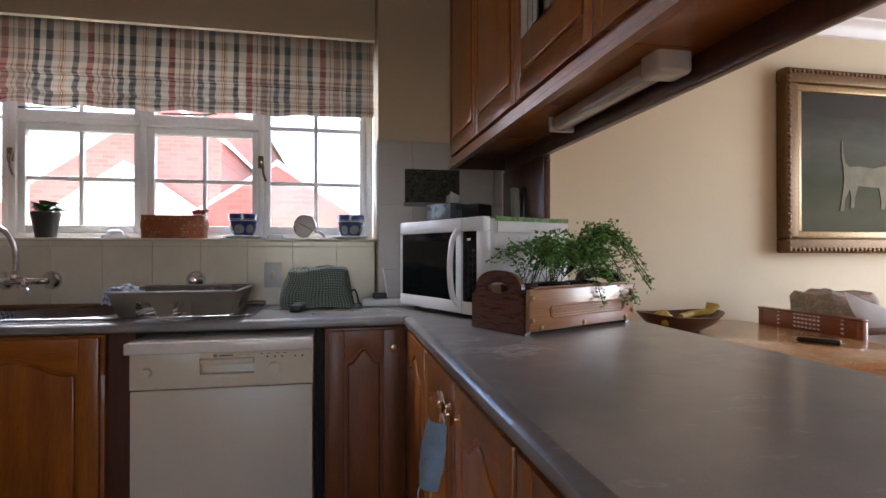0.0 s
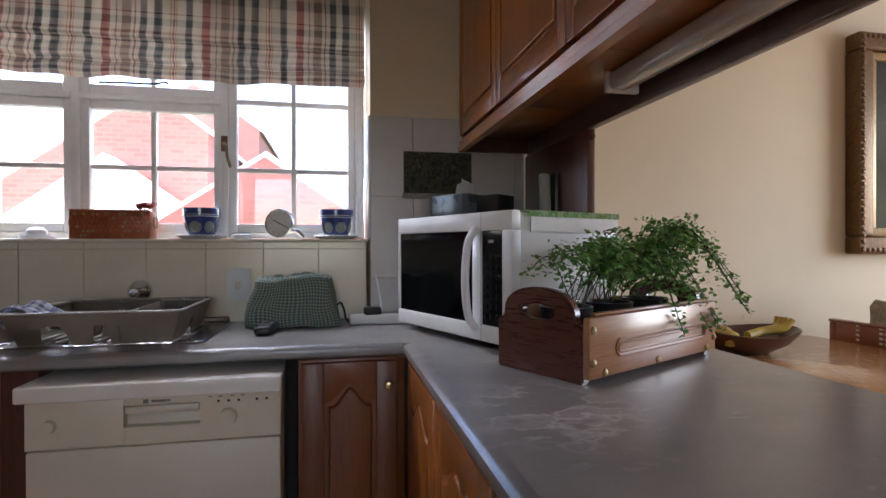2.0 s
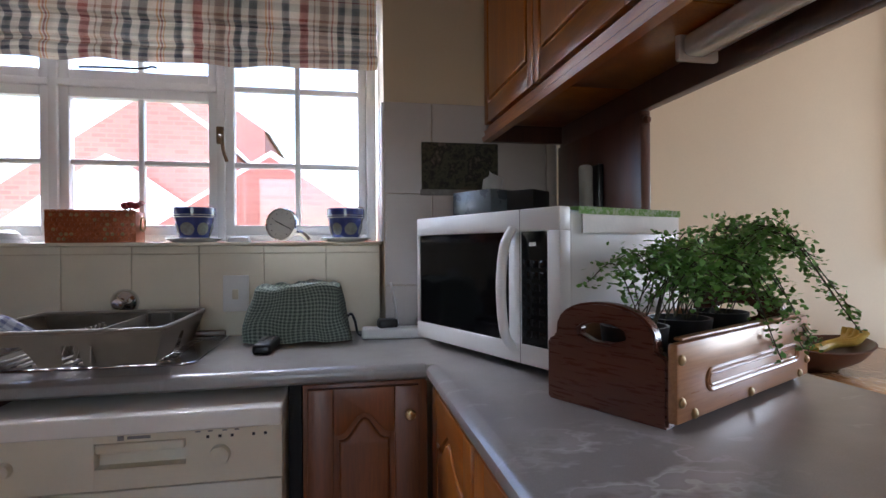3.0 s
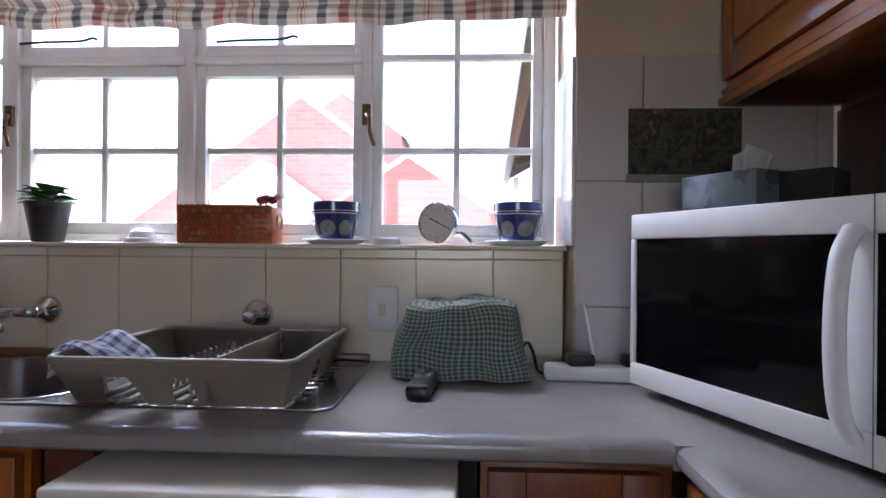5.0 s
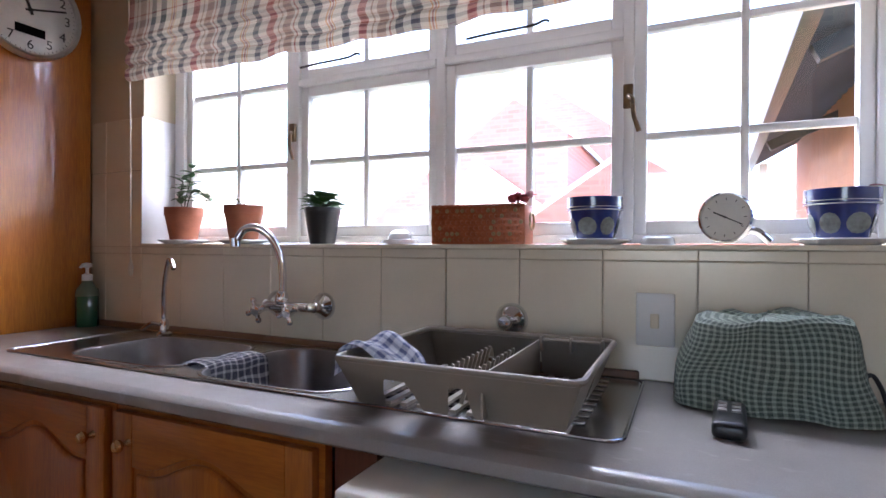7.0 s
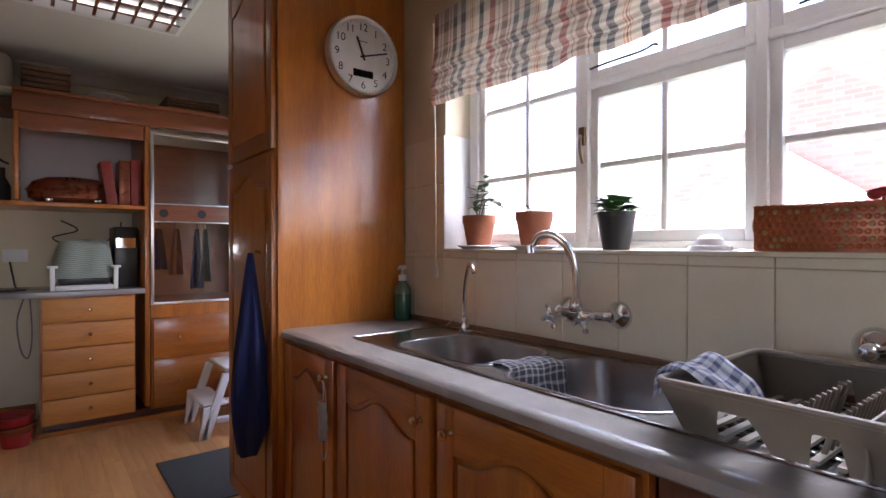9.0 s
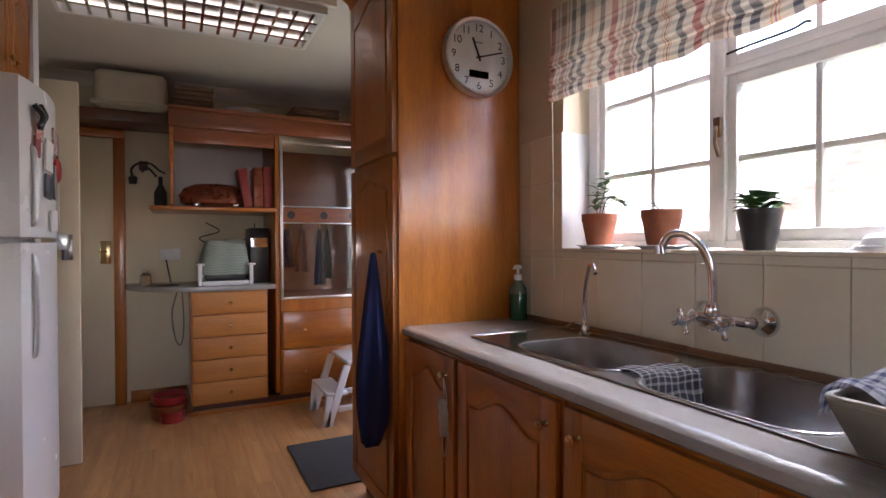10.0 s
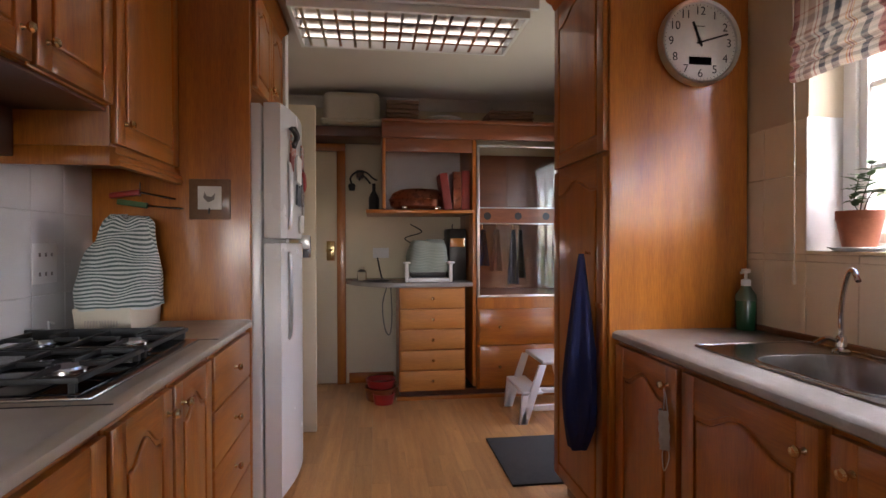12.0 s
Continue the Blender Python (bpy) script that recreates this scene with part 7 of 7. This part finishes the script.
def stool():
    s = thing("step_stool", (-3.5, 2.85, 0), "white plastic two-step stool", "stool")
    part("top_step", box(-3.78, 2.76, 0.4, -3.36, 3.0, 0.43, 0.012, 3), PLASTIC_W, s)
    part("lower_step", box(-3.8, 2.62, 0.2, -3.36, 2.77, 0.225, 0.01, 3), PLASTIC_W, s)
    for x in (-3.795, -3.385):
        for out in ([(2.6, 0.0), (2.66, 0.0), (2.79, 0.4), (2.74, 0.4)], [(3.05, 0.0), (3.11, 0.0), (3.0, 0.4), (2.95, 0.4)], [(2.6, 0.0), (2.645, 0.0), (2.665, 0.2), (2.62, 0.2)]):
            b = prism(out, 0.03, 0.005)
            part("leg", turned(b, pose(x, 0, 0) @ Matrix(((0, 1, 0, 0), (1, 0, 0, 0), (0, 0, 1, 0), (0, 0, 0, 1)))), PLASTIC_W, s)
        part("side_rail", box(x, 2.7, 0.09, x + 0.03, 3.04, 0.13, 0.006), PLASTIC_W, s)


stool()
single("floor_mat", box(-3.13, 2.32, 0.0, -2.48, 2.95, 0.012, 0.004), MAT_BROWN, "charcoal rubber-backed floor mat", "mat")
for at, r, h, m, lb in (((-4.1, 1.68, 0.0), 0.13, 0.1, WOOD_RED, "low brown tub standing on the floor"), ((-3.98, 1.7, 0.0), 0.085, 0.08, RED_WARE, "red plastic bowl on the floor"), ((-4.1, 1.68, 0.101), 0.12, 0.06, RED_WARE, "red plastic bowl on a tub")):
    single("floor_bowl", lathe([(0, 0), (r * 0.85, 0), (r, h), (r * 0.93, h), (r * 0.8, 0.02), (0, 0.02)], 24, at), m, lb, "bowl", "floor bowls")
single("hanging_lead", tube(curve([(-4.45, 1.74, 0.87), (-4.44, 1.7, 0.7), (-4.45, 1.72, 0.5), (-4.44, 1.76, 0.45), (-4.45, 1.78, 0.6), (-4.45, 1.77, 0.86)], 8), 0.005, 8), PAPER_GREY, "dark bundle of cords under the desk", "cords")

# ---- outside ----
def house(name, x, y, z, half, slope, depth, label, left=None, right=None, face=None):
    """A gabled house: brick end wall towards the window, pale roof behind its verge."""
    h = thing(name, (x, y, -0.5), label, "house", "neighbouring houses")
    xl, xr = x - (left or half), x + (right or half)
    out = [(xl, -0.5), (xr, -0.5), (xr, z - slope * (xr - x)), (x, z), (xl, z - slope * (x - xl))]
    part("wall", turned(prism(out, depth), pose(0, y, 0)), face or BRICK, h, smooth=False)
    for s, q in ((-1, xl), (1, xr)):
        l = abs(q - x) + 0.1
        b = prism([(0, 0), (s * l, -slope * l), (s * l, -slope * l + 0.1), (0, 0.1)], depth - 0.15)
        part("roof", turned(b, pose(x, y + 0.15, z + 0.005)), ROOF_PALE, h, smooth=False)
    return h


house("gabled_house", -2.55, 10.9, 3.85, 5.5, 0.72, 6, "red brick gabled house with a pale roof", right=0.95)
house("white_gable", -3.0, 10.1, 2.55, 3.0, 0.72, 0.7, "pale rendered gable in front of the brick house", face=ROOF_PALE)
house("gabled_house", -0.38, 8.6, 2.4, 2.6, 0.66, 5, "red brick gabled house close to the window")
house("gabled_house", -3.3, 17.0, 5.75, 3.0, 0.7, 6, "red brick gabled house farther off", right=1.75)
house("gabled_house", -9.5, 15.0, 4.6, 4.5, 0.6, 6, "pale distant gabled house", face=ROOF_PALE)


def veranda():
    v = thing("veranda_roof", (1.6, 6.5, -0.5), "corrugated veranda roof on posts beside a brick wall", "veranda")
    part("wall", box(1.45, 5.2, -0.5, 1.75, 9.6, 2.7), BRICK_ORANGE, v)
    b = bmesh.new()
    rows = []
    n = 90
    for k in range(n + 1):
        y = 4.0 + 5.4 * k / n
        dz = 0.03 * math.sin(k * math.tau / 3)
        rows.append([b.verts.new((x, y, z + dz)) for x, z in ((0.72 + 0.045 * (y - 4), 2.22), (1.9, 2.75))])
    for p, q in zip(rows, rows[1:]):
        b.faces.new((p[0], q[0], q[1], p[1]))
    bmesh.ops.solidify(b, geom=b.faces[:], thickness=0.01)
    part("roof_sheet", b, EAVE, v)
    for k in range(2):
        y = 4.9 + 2.6 * k
        x = 0.74 + 0.045 * (y - 4)
        part("rafter", turned(box(0, -0.03, -0.13, 1.15, 0.03, -0.04), pose(x, y, 2.22, 0, -24, 0)), EAVE, v)
    part("gutter", turned(box(-0.06, 0, -0.07, 0.02, 5.4, 0.02, 0.01), pose(0.72, 4.0, 2.22, 0, 0, -2.6)), EAVE, v)
    part("post", box(1.02, 9.0, -0.5, 1.1, 9.08, 2.2), PAINT_WHITE, v)


veranda()

# ---- wall tiles and floor planks ----
def piece(me, name, m, parent):
    ob = new(name, me)
    ob.parent = parent
    ob.matrix_basis = m
    return ob


MESHES = {}


def tile_mesh(w, h, mat):
    key = (round(w, 3), round(h, 3), mat.name)
    if key not in MESHES:
        b = box(-w / 2, 0, 0, w / 2, 0.008, h, 0.0015, 1)
        me = bpy.data.meshes.new("tile")
        b.to_mesh(me)
        b.free()
        me.materials.append(mat)
        MESHES[key] = me
    return MESHES[key]


def tiles(parent, x0, x1, y, rows, joint, mat, step=0.2):
    base = parent.location
    g = 0.002
    xs = [x0]
    k = math.ceil((x0 + 0.02 - joint) / step)
    while joint + k * step < x1 - 0.02:
        xs.append(joint + k * step)
        k += 1
    xs.append(x1)
    for z0, z1 in rows:
        for a, b in zip(xs, xs[1:]):
            me = tile_mesh(b - a - g, z1 - z0 - g, mat)
            piece(me, "tile", pose((a + b) / 2 - base.x, y - base.y + 0.0006 * random.uniform(-1, 1), z0 + g / 2 - base.z), parent)


tiles(wall_north, -1.8, WX1 - 0.003, TILE_Y, ((0.9, 1.168), (1.168, 1.193)), 0.083, TILE)
tiles(wall_north, -1.8, WX0 - 0.01, TILE_Y, ((1.193, 1.468), (1.468, 1.66)), -1.717, TILE)
tiles(wall_pier, WX1 + 0.008, 1.27, PIER_Y, ((0.9, 1.06), (1.06, 1.36), (1.36, 1.66)), 0.83, TILE_SHADED, 0.2)
hobwall = bpy.data.objects["wall_hob"]
for z0, z1 in ((0.9, 1.05), (1.05, 1.35), (1.35, 1.66)):
    for k in range(10):
        a = -2.3 + 0.2 * k
        piece(tile_mesh(0.1975, z1 - z0 - 0.0025, TILE_WHITE), "tile", pose(a + 0.1 - hobwall.location.x, 0.4405 - hobwall.location.y, z0 - hobwall.location.z, 0, 0, 0) @ pose(0, -0.0035, 0), hobwall)

floor = bpy.data.objects["floor"]
PW, PL = 0.095, 0.62
plank = box(-PL / 2 + 0.0002, -PW / 2 + 0.0002, -0.007, PL / 2 - 0.0002, PW / 2 - 0.0002, 0.0, 0.0005, 1)
pm = bpy.data.meshes.new("plank")
plank.to_mesh(pm)
plank.free()
pm.materials.append(LAMINATE)
far = bmesh.new()
for r in range(-22, 36):
    y = r * PW + PW / 2
    off = (r * 0.37) % 1 * PL
    for k in range(-9, 10):
        x = k * PL + off
        if not -4.9 < x < 5.5 or y < -2.0 or y > 3.3:
            continue
        if -4.6 < x < -1.6 and 0.95 < y < 3.28:
            piece(pm, "plank", pose(x - floor.location.x, y - floor.location.y, -floor.location.z), floor)
        else:
            far.from_mesh(pm)
            far.verts.ensure_lookup_table()
            for v in far.verts[-len(pm.vertices):]:
                v.co += Vector((x, y, 0))
rest = part("planks", far, LAMINATE, floor, smooth=False)
rest["kind"] = "stuff"
